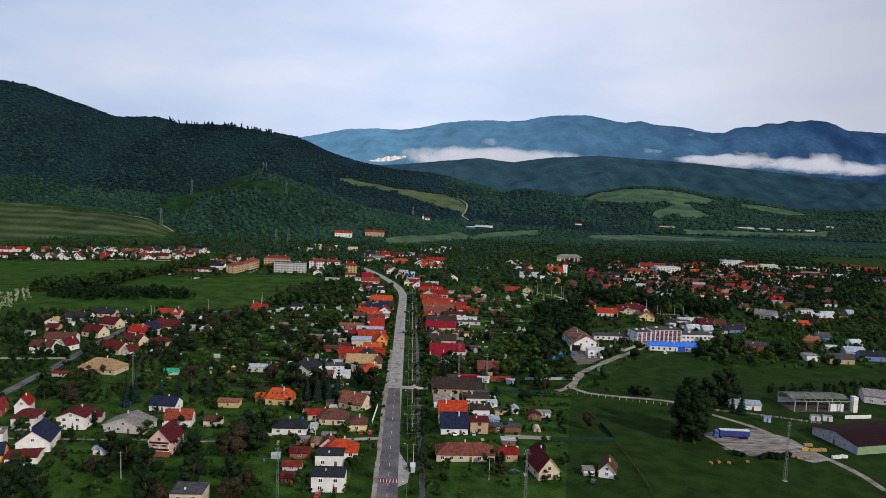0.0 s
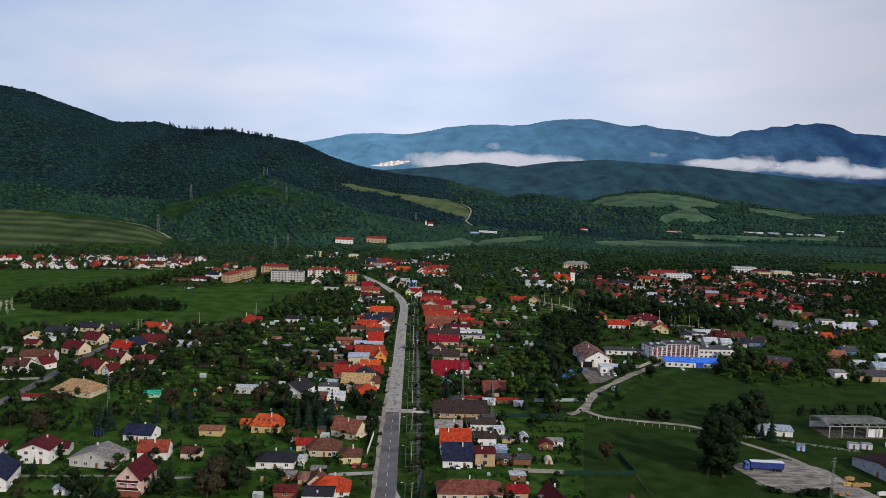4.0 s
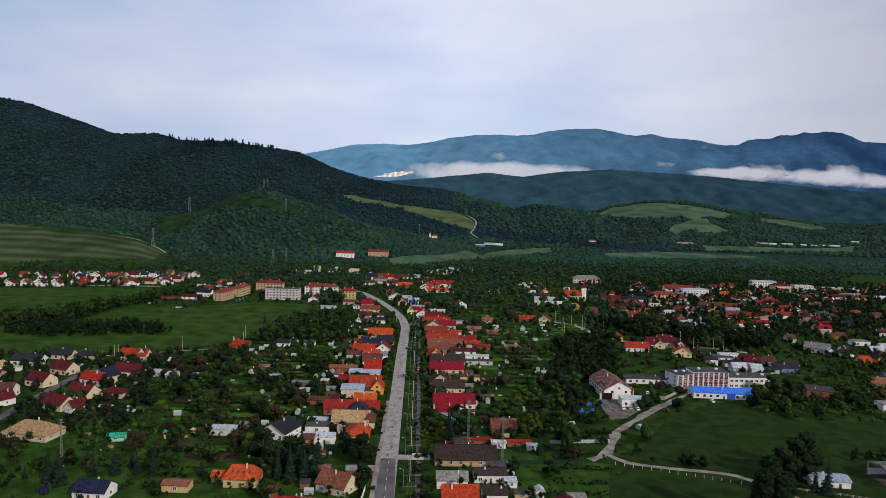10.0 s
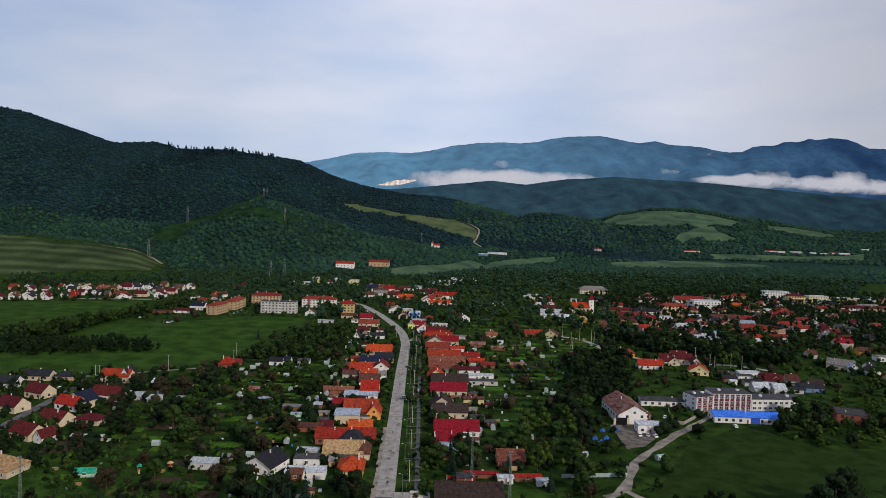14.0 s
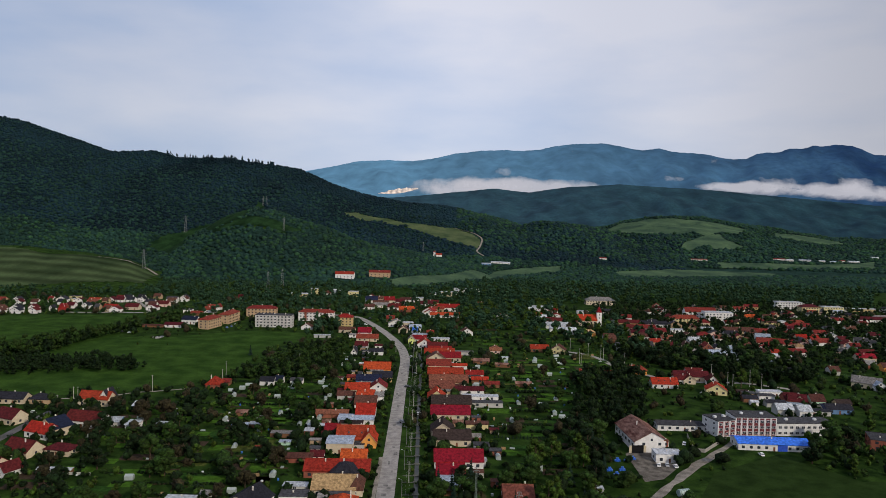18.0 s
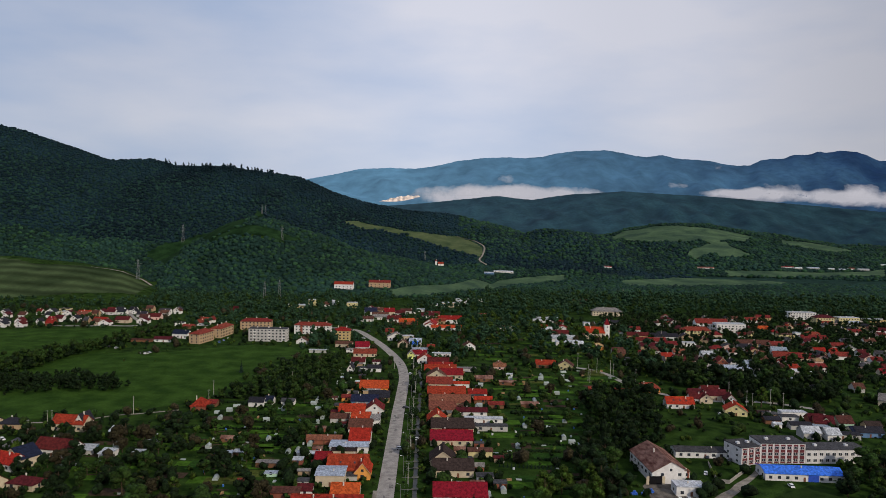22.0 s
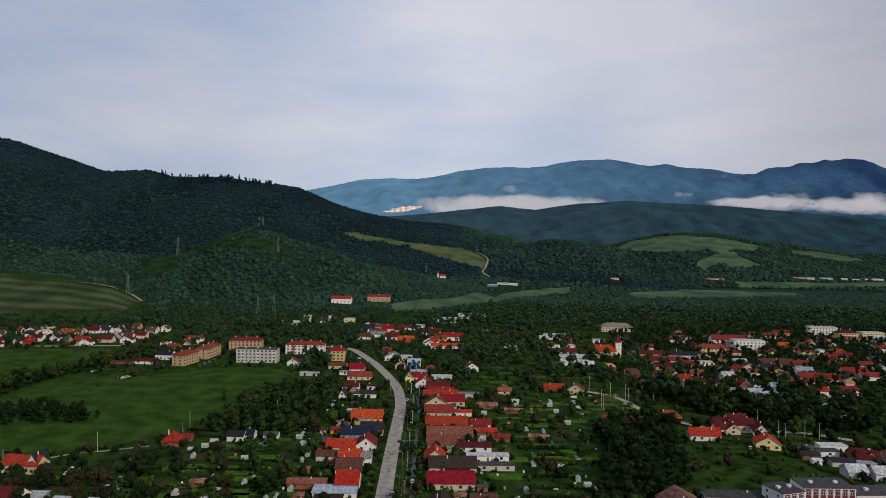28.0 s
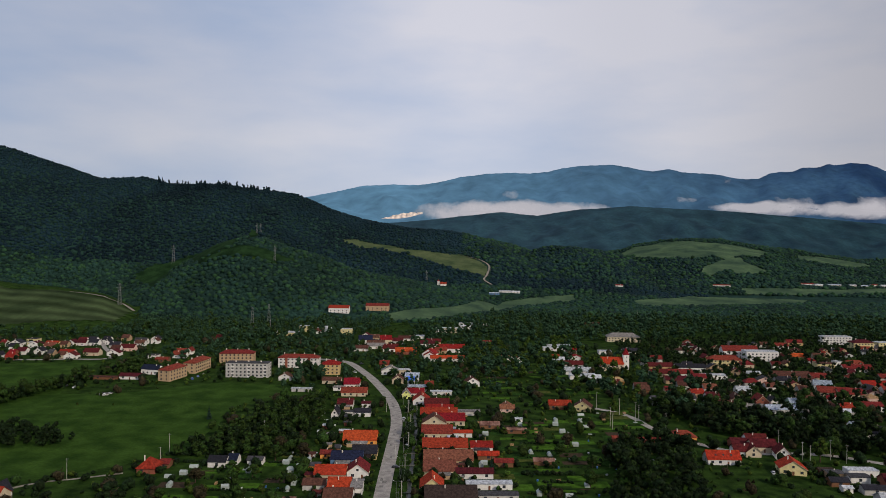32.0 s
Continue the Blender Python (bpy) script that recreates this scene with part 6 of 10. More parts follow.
house(-298.9, 901.2, 8.7, 9, 3.6, 0, 'flat', 'tar', 'white', 0, plain=True, group='houses of the western rows')
house(-280.2, 922.5, 10.4, 9, 3.6, 3.6, 'gx', 'brick', 'white', 0, plain=True, group='houses of the western rows')
house(-274.1, 929.9, 5.2, 9, 3.6, 3.6, 'gy', 'brick', 'white', 0, plain=True, group='houses of the western rows')
house(-277.2, 1022.8, 5.9, 9, 3.6, 3.6, 'gx', 'maroon', 'brick', 0, plain=True, group='houses of the western rows')
house(-540.7, 863.3, 18.4, 9, 3.6, 3.8, 'gx', 'maroon', 'white', 0, plain=True, group='houses of the western rows')
house(-513.3, 872.5, 6.5, 9, 3.6, 3.8, 'gy', 'dark', 'white', 0, plain=True, group='houses of the western rows')
house(-496.7, 878.2, 9.6, 9, 3.6, 3.8, 'gy', 'brown', 'white', 0, plain=True, group='houses of the western rows')
house(-482.5, 883.0, 12.2, 9, 3.6, 3.8, 'gy', 'dark', 'white', 0, plain=True, group='houses of the western rows')
house(-466.6, 888.3, 9.0, 9, 3.6, 3.8, 'gy', 'maroon', 'white', 0, plain=True, group='houses of the western rows')
house(-582.0, 926.9, 16.5, 9, 3.6, 3.8, 'gx', 'brick', 'white', 0, plain=True, group='houses of the western rows')
house(-565.3, 933.1, 14.9, 9, 3.6, 3.8, 'gx', 'red', 'white', 0, plain=True, group='houses of the western rows')
house(-538.3, 943.0, 9.7, 9, 3.6, 3.8, 'gx', 'brick', 'tan', 0, plain=True, group='houses of the western rows')
house(-523.0, 948.7, 9.9, 9, 3.6, 3.8, 'gy', 'dark', 'white', 0, plain=True, group='houses of the western rows')
house(-569.5, 860.1, 11.7, 9, 3.6, 3.8, 'gx', 'brick', 'white', 0, plain=True, group='houses of the western rows')
house(-609.2, 887.4, 12.2, 9, 3.6, 3.8, 'gy', 'dark', 'white', 0, plain=True, group='houses of the western rows')
house(-596.8, 913.8, 14.5, 9, 3.6, 3.8, 'gx', 'maroon', 'white', 0, plain=True, group='houses of the western rows')

# sheds at the edge of the meadow
house(-267.1, 827.6, 16.3, 9, 4.6, 3.4, 'gx', 'navy', 'white', -10)
house(-274.3, 804.4, 18.2, 7, 2.8, 2.2, 'gx', 'maroon', 'white', 0, plain=True)
house(-297.3, 800.9, 26.0, 4, 2.2, 0.6, 'gx', 'brown', 'wood', 0, name='shed', plain=True)
house(-266.0, 744.2, 6.4, 3, 1.1, 0.2, 'shed', 'grey', 'grey', 0, name='shed', plain=True)
house(-282.3, 883.2, 12.1, 7, 3, 2, 'gx', 'brick', 'wood', 0, plain=True)

# the east side: houses and yards
house(147.6, 612.0, 17.7, 9, 3.2, 3.8, 'gx', 'orange', 'white', 0, lights=3)
house(178.7, 598.1, 13.1, 10, 3.4, 4.4, 'gy', 'orange', 'lemon', -12)
house(163.6, 627.2, 9.4, 8, 3, 3.4, 'gx', 'maroon', 'white', 0)
house(169.2, 626.2, 8.5, 8, 3, 3.6, 'gy', 'maroon', 'cream', 0)
house(179.2, 635.9, 14.4, 9, 3.4, 3.6, 'gx', 'maroon', 'cream', 0)
house(185.1, 623.6, 7.7, 9, 3.2, 4.2, 'gy', 'maroon', 'white', -10, dark=True)
house(90.6, 723.4, 12.2, 9, 3.4, 4.4, 'gy', 'brown', 'lemon', -15, dark=True)
house(74.7, 728.3, 15.6, 8, 3.2, 3.0, 'gx', 'red', 'wood', 0)
house(137.7, 651.9, 16.1, 9, 3.6, 3.6, 'hip', 'brick', 'orange', 0)
house(36.5, 715.9, 10.0, 7, 2.8, 2.4, 'gx', 'terra', 'pink', 0, plain=True)
house(99.2, 648.6, 7.0, 4, 2.2, 1.2, 'gx', 'brick', 'wood', 0, name='shed', plain=True)
house(114.9, 649.9, 19.1, 3, 2.0, 0.4, 'gx', 'brick', 'pink', 0, name='shed', plain=True)
house(232.9, 574.1, 8.7, 9, 3.8, 3.6, 'gx', 'brown', 'green', 0)
house(220.7, 573.5, 10.7, 8, 3.6, 3.8, 'gx', 'maroon', 'brick', -10)
house(222.0, 574.4, 5.4, 7, 3.4, 3.4, 'gy', 'maroon', 'green', -10)
house(213.3, 595.6, 15.6, 6, 3.2, 0, 'flat', 'light', 'white', 0, plain=True)
house(197.0, 591.2, 7.8, 6, 3, 0.6, 'gx', 'tar', 'tan', 0, plain=True)
house(205.6, 571.9, 5.8, 5, 2.6, 0.4, 'gx', 'tar', 'white', 0, name='garage', plain=True)
house(192.3, 570.1, 4.6, 4, 2.6, 0.8, 'gx', 'light', 'white', 0, name='shed', plain=True)
house(238.1, 558.4, 15.6, 8, 3, 2.6, 'gx', 'dark', 'blue', 0)
house(295.8, 627.0, 18.1, 10, 4, 4.0, 'gx', 'grey', 'cream', -35)
house(219.9, 552.3, 20.0, 6, 2.8, 0.6, 'gx', 'dark', 'grey', 0, plain=True)
house(215.5, 567.9, 11.9, 5, 2.4, 0.3, 'shed', 'steel', 'grey', 0, name='shed', plain=True)
house(69.6, 521.1, 3.9, 4, 2.4, 0.5, 'gx', 'steel', 'wood', 0, name='shed', plain=True)
house(161.0, 358.5, 15.5, 9, 2.8, 1.3, 'gx', 'steel', 'white', -5, plain=True)

# cottages on the meadow
house(42.1, 265.4, 8.6, 15, 3.6, 5.6, 'gy', 'maroon', 'cream', 14, dark=True)
house(68.2, 265.9, 6.3, 9, 2.8, 3.6, 'gy', 'brown', 'white', -18)
house(60.3, 265.2, 4.2, 4, 2.2, 0.3, 'shed', 'grey', 'white', 0, name='shed', plain=True)

# the town to the east
house(307.0, 946.7, 32.1, 14, 9.4, 0, 'flat', 'light', 'white', 0, name='school')
house(292.3, 964.2, 36.2, 12, 7.4, 5.0, 'gx', 'brick', 'white', 0, name='school')
house(259.3, 916.5, 32.4, 12, 5.6, 4.2, 'hip', 'brick', 'lemon', 0)
house(276.5, 904.8, 12.0, 9, 3.4, 3.6, 'hip', 'brick', 'cream', 0)
house(216.7, 893.3, 9.0, 8, 3.6, 3.2, 'gx', 'dark', 'white', 0, plain=True)
house(195.6, 854.8, 27.0, 9, 3.2, 3.4, 'gx', 'brick', 'white', 0)
house(209.0, 836.4, 10.8, 9, 3.2, 3.2, 'gx', 'brick', 'cream', 0, plain=True)
house(225.4, 847.4, 21.4, 9, 3.4, 0, 'flat', 'light', 'white', 0)
house(238.8, 884.2, 13.2, 8, 3.6, 3.8, 'gy', 'dark', 'tan', 0, plain=True)
house(192.7, 757.8, 9.5, 10, 4.0, 3.6, 'gx', 'maroon', 'white', 0)
house(202.9, 792.3, 10.7, 9, 3.4, 3.4, 'gx', 'terra', 'white', 0, plain=True)
house(195.7, 733.6, 15.1, 9, 3.4, 3.6, 'gx', 'brown', 'tan', -10)
house(209.0, 753.2, 8.7, 9, 4.0, 4.0, 'gy', 'brown', 'tan', 0)
house(226.1, 751.6, 9.1, 10, 3.4, 4.6, 'gy', 'brick', 'brick', 0)
house(211.4, 731.1, 16.3, 8, 3.2, 2.0, 'gx', 'grey', 'grey', 0, plain=True)
house(230.4, 726.7, 21.8, 9, 3.4, 2.6, 'gx', 'steel', 'white', 0)
house(245.8, 743.5, 5.6, 8, 4.4, 2.8, 'gx', 'steel', 'green', 0, plain=True)
house(264.3, 860.1, 12.5, 8, 3.2, 1.8, 'gx', 'light', 'cream', 0, plain=True)
house(294.2, 853.7, 33.3, 10, 3.2, 3.6, 'gx', 'brown', 'tan', 0, plain=True)
house(314.6, 845.2, 13.7, 9, 3.6, 3.4, 'gx', 'brick', 'cream', 0)
house(302.2, 812.9, 13.5, 10, 3.6, 3.4, 'gx', 'steel', 'white', -15)
house(297.5, 784.6, 24.7, 11, 3.4, 4.2, 'gx', 'brick', 'cream', -15)
house(307.1, 781.4, 19.3, 10, 3.4, 3.6, 'gx', 'brick', 'cream', 0)
house(346.2, 816.2, 21.4, 9, 3.4, 3.4, 'gx', 'crimson', 'cream', 0)
house(313.2, 762.9, 9.3, 9, 4.6, 2.6, 'hip', 'tan', 'pink', 0)
house(298.6, 738.1, 15.2, 9, 4, 2.6, 'gx', 'brick', 'white', 0)
house(353.6, 912.2, 16.4, 10, 4.0, 0.6, 'gx', 'brown', 'lemon', 0, plain=True)
house(372.4, 924.7, 6.7, 8, 4, 0, 'flat', 'light', 'white', 0, plain=True)
house(372.7, 891.3, 26.5, 10, 3.4, 3.6, 'gx', 'brick', 'white', 0)
house(255.0, 677.7, 14.7, 11, 3.6, 3.6, 'gx', 'steel', 'lemon', -35)
house(261.7, 669.0, 12.8, 10, 3.4, 3.6, 'gx', 'dark', 'grey', 0)
house(278.4, 723.6, 16.0, 8, 3.0, 1.6, 'gx', 'light', 'grey', 0, plain=True)
house(217.3, 704.2, 23.5, 8, 2.6, 2.0, 'gx', 'tan', 'grey', -10, plain=True)
house(168.3, 642.1, 10.1, 8, 3.0, 2.6, 'gx', 'maroon', 'brick', 0, plain=True)
house(299.6, 834.6, 9.7, 9, 3.4, 3, 'gx', 'brown', 'grey', 0, plain=True)
house(348.6, 795.8, 16.4, 9, 3.4, 3.4, 'gx', 'brick', 'white', 0, plain=True)
house(272.9, 752.4, 5.7, 8, 3.4, 3.4, 'gy', 'brick', 'white', 0, plain=True)
house(390.9, 1055.5, 18.6, 8, 3.4, 3.2, 'gx', 'brick', 'yellow', 0, plain=True)
house(364.1, 1028.1, 14.4, 8, 3.4, 3.2, 'gx', 'brick', 'white', 0, plain=True)
house(142.2, 884.5, 18.8, 9, 3.4, 3.2, 'gx', 'orange', 'cream', 0, plain=True, group='houses of the old town')
house(182.5, 1196.4, 22.3, 9, 3.4, 3.2, 'gx', 'maroon', 'brick', 0, plain=True, group='houses of the old town')
house(108.8, 890.0, 18.2, 9, 3.4, 3.2, 'gx', 'maroon', 'white', 0, plain=True, group='houses of the old town')
house(107.9, 857.4, 23.3, 9, 3.4, 3.2, 'gx', 'light', 'white', 0, plain=True, group='houses of the old town')
house(96.7, 924.9, 6.9, 9, 3.4, 3.2, 'gx', 'red', 'white', 0, plain=True, group='houses of the old town')
house(119.2, 974.4, 11.0, 9, 3.4, 3.2, 'gx', 'red', 'white', 0, plain=True, group='houses of the old town')
house(103.5, 987.7, 24.9, 9, 3.4, 0, 'flat', 'light', 'white', 0, plain=True, group='houses of the old town')
house(117.0, 824.1, 10.3, 9, 3.4, 3.2, 'gx', 'light', 'white', 0, plain=True, group='houses of the old town')
house(131.5, 816.3, 17.7, 9, 3.4, 3.2, 'hip', 'tan', 'orange', 0, plain=True, group='houses of the old town')
house(147.4, 783.8, 10.0, 9, 3.4, 3.2, 'gx', 'brown', 'wood', 0, plain=True, group='houses of the old town')
house(178.8, 853.3, 15.5, 9, 3.4, 3.2, 'gx', 'maroon', 'cream', 0, plain=True, group='houses of the old town')
house(179.0, 907.9, 7.0, 9, 3.4, 3.2, 'gy', 'brick', 'white', 0, plain=True, group='houses of the old town')
house(154.4, 970.6, 13.1, 9, 3.4, 0, 'flat', 'light', 'white', 0, plain=True, group='houses of the old town')
house(181.7, 973.2, 16.6, 9, 3.4, 3.2, 'gx', 'dark', 'white', 0, plain=True, group='houses of the old town')
house(185.3, 803.2, 10.1, 9, 3.4, 3.2, 'gx', 'brown', 'grey', 0, plain=True, group='houses of the old town')
house(176.8, 756.0, 5.1, 9, 3.4, 3.2, 'gx', 'tar', 'white', 0, plain=True, group='houses of the old town')
house(196.8, 927.8, 10.7, 9, 3.4, 3.2, 'gx', 'brick', 'white', 0, plain=True, group='houses of the old town')
house(166.7, 781.4, 5.0, 9, 3.4, 3.2, 'gx', 'brick', 'tan', 0, plain=True, group='houses of the old town')
house(147.7, 746.8, 6.5, 9, 3.4, 3.2, 'gx', 'tar', 'white', 0, plain=True, group='houses of the old town')
house(242.0, 710.9, 7.3, 9, 3.4, 3.2, 'gx', 'grey', 'white', 0, plain=True, group='houses of the old town')
house(265.4, 766.5, 11.5, 9, 3.4, 3.2, 'gx', 'brown', 'tan', 0, plain=True, group='houses of the old town')
house(226.9, 786.2, 11.3, 9, 3.4, 3.2, 'gx', 'light', 'white', 0, plain=True, group='houses of the old town')
house(537.3, 1058.8, 37.8, 9, 3.6, 0, 'flat', 'light', 'yellow', 0, plain=True, group='houses of the eastern quarter')
house(483.6, 1016.5, 12.8, 9, 3.6, 3.0, 'gx', 'steel', 'white', 0, plain=True, group='houses of the eastern quarter')
house(570.3, 1061.5, 9.6, 9, 3.6, 3.0, 'gy', 'dark', 'white', 0, plain=True, group='houses of the eastern quarter')
house(578.6, 1043.5, 9.3, 9, 3.6, 3.0, 'gy', 'terra', 'yellow', 0, plain=True, group='houses of the eastern quarter')
house(645.7, 1097.7, 28.5, 9, 3.6, 3.0, 'gx', 'brick', 'cream', 0, plain=True, group='houses of the eastern quarter')
house(659.6, 1066.5, 30.3, 9, 3.6, 3.0, 'gx', 'red', 'brick', 0, plain=True, group='houses of the eastern quarter')
house(598.5, 1016.6, 7.5, 9, 3.6, 3.0, 'gy', 'grey', 'white', 0, plain=True, group='houses of the eastern quarter')
house(585.8, 1032.3, 7.6, 9, 3.6, 3.0, 'gx', 'tar', 'tan', 0, plain=True, group='houses of the eastern quarter')
house(444.8, 944.9, 13.3, 9, 3.6, 3.0, 'gx', 'brick', 'white', 0, plain=True, group='houses of the eastern quarter')
house(518.1, 976.3, 24.6, 9, 3.6, 3.0, 'gx', 'grey', 'white', 0, plain=True, group='houses of the eastern quarter')
house(547.5, 949.5, 13.4, 9, 3.6, 3.0, 'gx', 'light', 'white', 0, plain=True, group='houses of the eastern quarter')
house(350.1, 663.4, 14.3, 9, 3.6, 0, 'flat', 'grey', 'white', 0, plain=True, group='houses of the eastern quarter')
house(358.4, 639.9, 12.4, 9, 3.6, 3.0, 'gx', 'light', 'white', 0, plain=True, group='houses of the eastern quarter')
house(386.5, 653.3, 6.9, 9, 3.6, 3.0, 'gx', 'steel', 'tan', 0, plain=True, group='houses of the eastern quarter')
house(324.1, 595.9, 3.7, 9, 3.6, 3.0, 'gy', 'dark', 'orange', 0, plain=True, group='houses of the eastern quarter')
house(371.8, 639.7, 7.9, 9, 3.6, 3.0, 'gx', 'dark', 'orange', 0, plain=True, group='houses of the eastern quarter')
house(362.5, 743.6, 13.1, 9, 3.6, 3.0, 'gx', 'maroon', 'brick', 0, plain=True, group='houses of the eastern quarter')
house(369.3, 775.3, 9.6, 9, 3.6, 3.0, 'gx', 'brick', 'white', 0, plain=True, group='houses of the eastern quarter')
house(345.1, 686.4, 8.6, 9, 3.6, 3.0, 'gx', 'brown', 'orange', 0, plain=True, group='houses of the eastern quarter')
house(299.6, 621.1, 6.9, 9, 3.6, 3.0, 'gy', 'steel', 'white', 0, plain=True, group='houses of the eastern quarter')
house(315.3, 624.0, 5.8, 9, 3.6, 3.0, 'gx', 'dark', 'white', 0, plain=True, group='houses of the eastern quarter')
house(595.7, 940.0, 22.2, 9, 3.6, 3.0, 'gx', 'dark', 'grey', 0, plain=True, group='houses of the eastern quarter')
house(280.9, 522.1, 12.3, 9, 3.6, 3.0, 'gx', 'terra', 'wood', 0, plain=True, group='houses of the eastern quarter')
house(286.2, 500.0, 10.7, 9, 3.6, 0, 'flat', 'light', 'white', 0, plain=True, group='houses of the eastern quarter')
house(255.3, 471.6, 9.0, 9, 3.6, 0, 'flat', 'grey', 'white', 0, plain=True, group='houses of the eastern quarter')
house(295.0, 489.8, 14.1, 9, 3.6, 3.0, 'gx', 'steel', 'grey', 0, plain=True, group='houses of the eastern quarter')
house(301.6, 478.1, 17.3, 9, 3.6, 3.0, 'gx', 'dark', 'blue', 0, plain=True, group='houses of the eastern quarter')
house(298.9, 538.2, 10.8, 9, 3.6, 3.0, 'gx', 'tar', 'blue', 0, plain=True, group='houses of the eastern quarter')
house(311.2, 515.9, 8.0, 9, 3.6, 3.0, 'gx', 'light', 'green', 0, plain=True, group='houses of the eastern quarter')
house(272.2, 466.5, 16.7, 9, 3.6, 3.0, 'gx', 'tar', 'tan', 0, plain=True, group='houses of the eastern quarter')
house(213.4, 550.4, 7.6, 9, 3.6, 3.0, 'gx', 'light', 'white', 0, plain=True, group='houses of the eastern quarter')
house(202.5, 552.7, 9.7, 9, 3.6, 3.0, 'gx', 'light', 'grey', 0, plain=True, group='houses of the eastern quarter')

# more roofs of the old town, the eastern quarter and the western rows
house(110.5, 1001.1, 26.6, 8.5, 3.4, 1.0, 'shed', 'light', 'white', 0, plain=True, group='houses of the old town')
house(116.7, 924.8, 14.5, 8.5, 3.4, 3.2, 'gy', 'red', 'white', 0, plain=True, group='houses of the old town')
house(98.0, 910.5, 10.9, 8.5, 3.4, 3.2, 'gx', 'light', 'white', 0, plain=True, group='houses of the old town')
house(108.7, 836.0, 22.3, 8.5, 3.4, 1.0, 'shed', 'light', 'white', 0, plain=True, group='houses of the old town')
house(189.7, 887.6, 22.3, 8.5, 3.4, 3.2, 'gx', 'maroon', 'yellow', 0, plain=True, group='houses of the old town')
house(188.8, 824.0, 24.8, 8.5, 3.4, 3.2, 'gx', 'maroon', 'tan', 0, plain=True, group='houses of the old town')
house(216.1, 884.0, 27.6, 8.5, 3.4, 3.2, 'gx', 'dark', 'white', 0, plain=True, group='houses of the old town')
house(148.1, 793.6, 10.0, 8.5, 3.4, 3.2, 'gx', 'brown', 'grey', 0, plain=True, group='houses of the old town')
house(180.2, 648.4, 12.1, 8.5, 3.4, 3.2, 'gx', 'maroon', 'white', 0, plain=True, group='houses of the old town')
house(48.3, 935.2, 10.2, 8.5, 3.4, 3.2, 'gy', 'red', 'tan', 0, plain=True, group='houses of the old town')
house(277.5, 829.7, 13.2, 8.5, 3.4, 3.2, 'gx', 'dark', 'grey', 0, plain=True, group='houses of the old town')
house(347.4, 955.5, 13.4, 8.5, 3.4, 3.2, 'gx', 'orange', 'yellow', 0, plain=True, group='houses of the old town')
house(235.4, 752.1, 5.1, 8.5, 3.4, 3.2, 'gy', 'dark', 'white', 0, plain=True, group='houses of the old town')
house(377.7, 811.4, 8.5, 8.5, 3.4, 3.2, 'gx', 'maroon', 'white', 0, plain=True, group='houses of the old town')
house(357.2, 760.8, 12.7, 8.5, 3.4, 0, 'flat', 'grey', 'white', 0, plain=True, group='houses of the old town')
house(349.9, 724.0, 15.4, 8.5, 3.4, 3.2, 'gx', 'crimson', 'cream', 0, plain=True, group='houses of the old town')
house(336.9, 694.9, 7.7, 8.5, 3.4, 3.2, 'gx', 'grey', 'brick', 0, plain=True, group='houses of the old town')
house(310.1, 612.2, 9.1, 8.5, 3.4, 3.2, 'gy', 'dark', 'white', 0, plain=True, group='houses of the old town')
house(345.6, 627.2, 17.9, 8.5, 3.4, 3.2, 'gx', 'light', 'redpanel', 0, plain=True, group='houses of the old town')
house(558.1, 1035.4, 7.7, 8.5, 3.4, 3.2, 'gx', 'light', 'white', 0, plain=True, group='houses of the old town')
house(519.5, 962.3, 28.9, 8.5, 3.4, 3.2, 'gx', 'brown', 'tan', 0, plain=True, group='houses of the old town')
house(489.1, 960.9, 30.3, 8.5, 3.4, 3.2, 'gx', 'maroon', 'white', 0, plain=True, group='houses of the old town')
house(374.5, 848.5, 12.0, 8.5, 3.4, 3.2, 'gx', 'brick', 'grey', 0, plain=True, group='houses of the old town')
house(546.3, 958.1, 14.1, 8.5, 3.4, 3.2, 'gx', 'light', 'white', 0, plain=True, group='houses of the old town')
house(385.7, 919.6, 19.4, 8.5, 3.4, 3.2, 'hip', 'brick', 'white', 0, plain=True, group='houses of the old town')
house(398.7, 877.7, 9.6, 8.5, 3.4, 3.2, 'gx', 'tar', 'white', 0, plain=True, group='houses of the old town')
house(424.9, 882.9, 11.1, 8.5, 3.4, 3.2, 'gx', 'brown', 'white', 0, plain=True, group='houses of the old town')
house(426.4, 842.8, 10.3, 8.5, 3.4, 3.2, 'gx', 'maroon', 'grey', 0, plain=True, group='houses of the old town')
house(436.7, 822.3, 9.9, 8.5, 3.4, 3.2, 'gx', 'brick', 'white', 0, plain=True, group='houses of the old town')
house(451.8, 810.8, 11.1, 8.5, 3.4, 3.2, 'gx', 'brown', 'cream', 0, plain=True, group='houses of the old town')
house(388.1, 750.8, 8.6, 8.5, 3.4, 3.2, 'gx', 'dark', 'grey', 0, plain=True, group='houses of the old town')
house(398.8, 710.1, 12.7, 8.5, 3.4, 3.2, 'gx', 'brown', 'white', 0, plain=True, group='houses of the old town')
house(223.0, 694.9, 9.9, 8.5, 3.4, 3.2, 'gx', 'brown', 'cream', 0, plain=True, group='houses of the old town')
house(293.7, 668.3, 7.4, 8.5, 3.4, 3.2, 'gx', 'brown', 'grey', 0, plain=True, group='houses of the old town')
house(309.5, 587.7, 8.0, 8.5, 3.4, 3.2, 'gx', 'orange', 'tan', 0, plain=True, group='houses of the old town')
house(229.2, 812.8, 10.4, 8.5, 3.4, 3.2, 'gy', 'brown', 'cream', 0, plain=True, group='houses of the old town')
house(254.9, 802.9, 7.6, 8.5, 3.4, 3.2, 'gx', 'terra', 'white', 0, plain=True, group='houses of the old town')
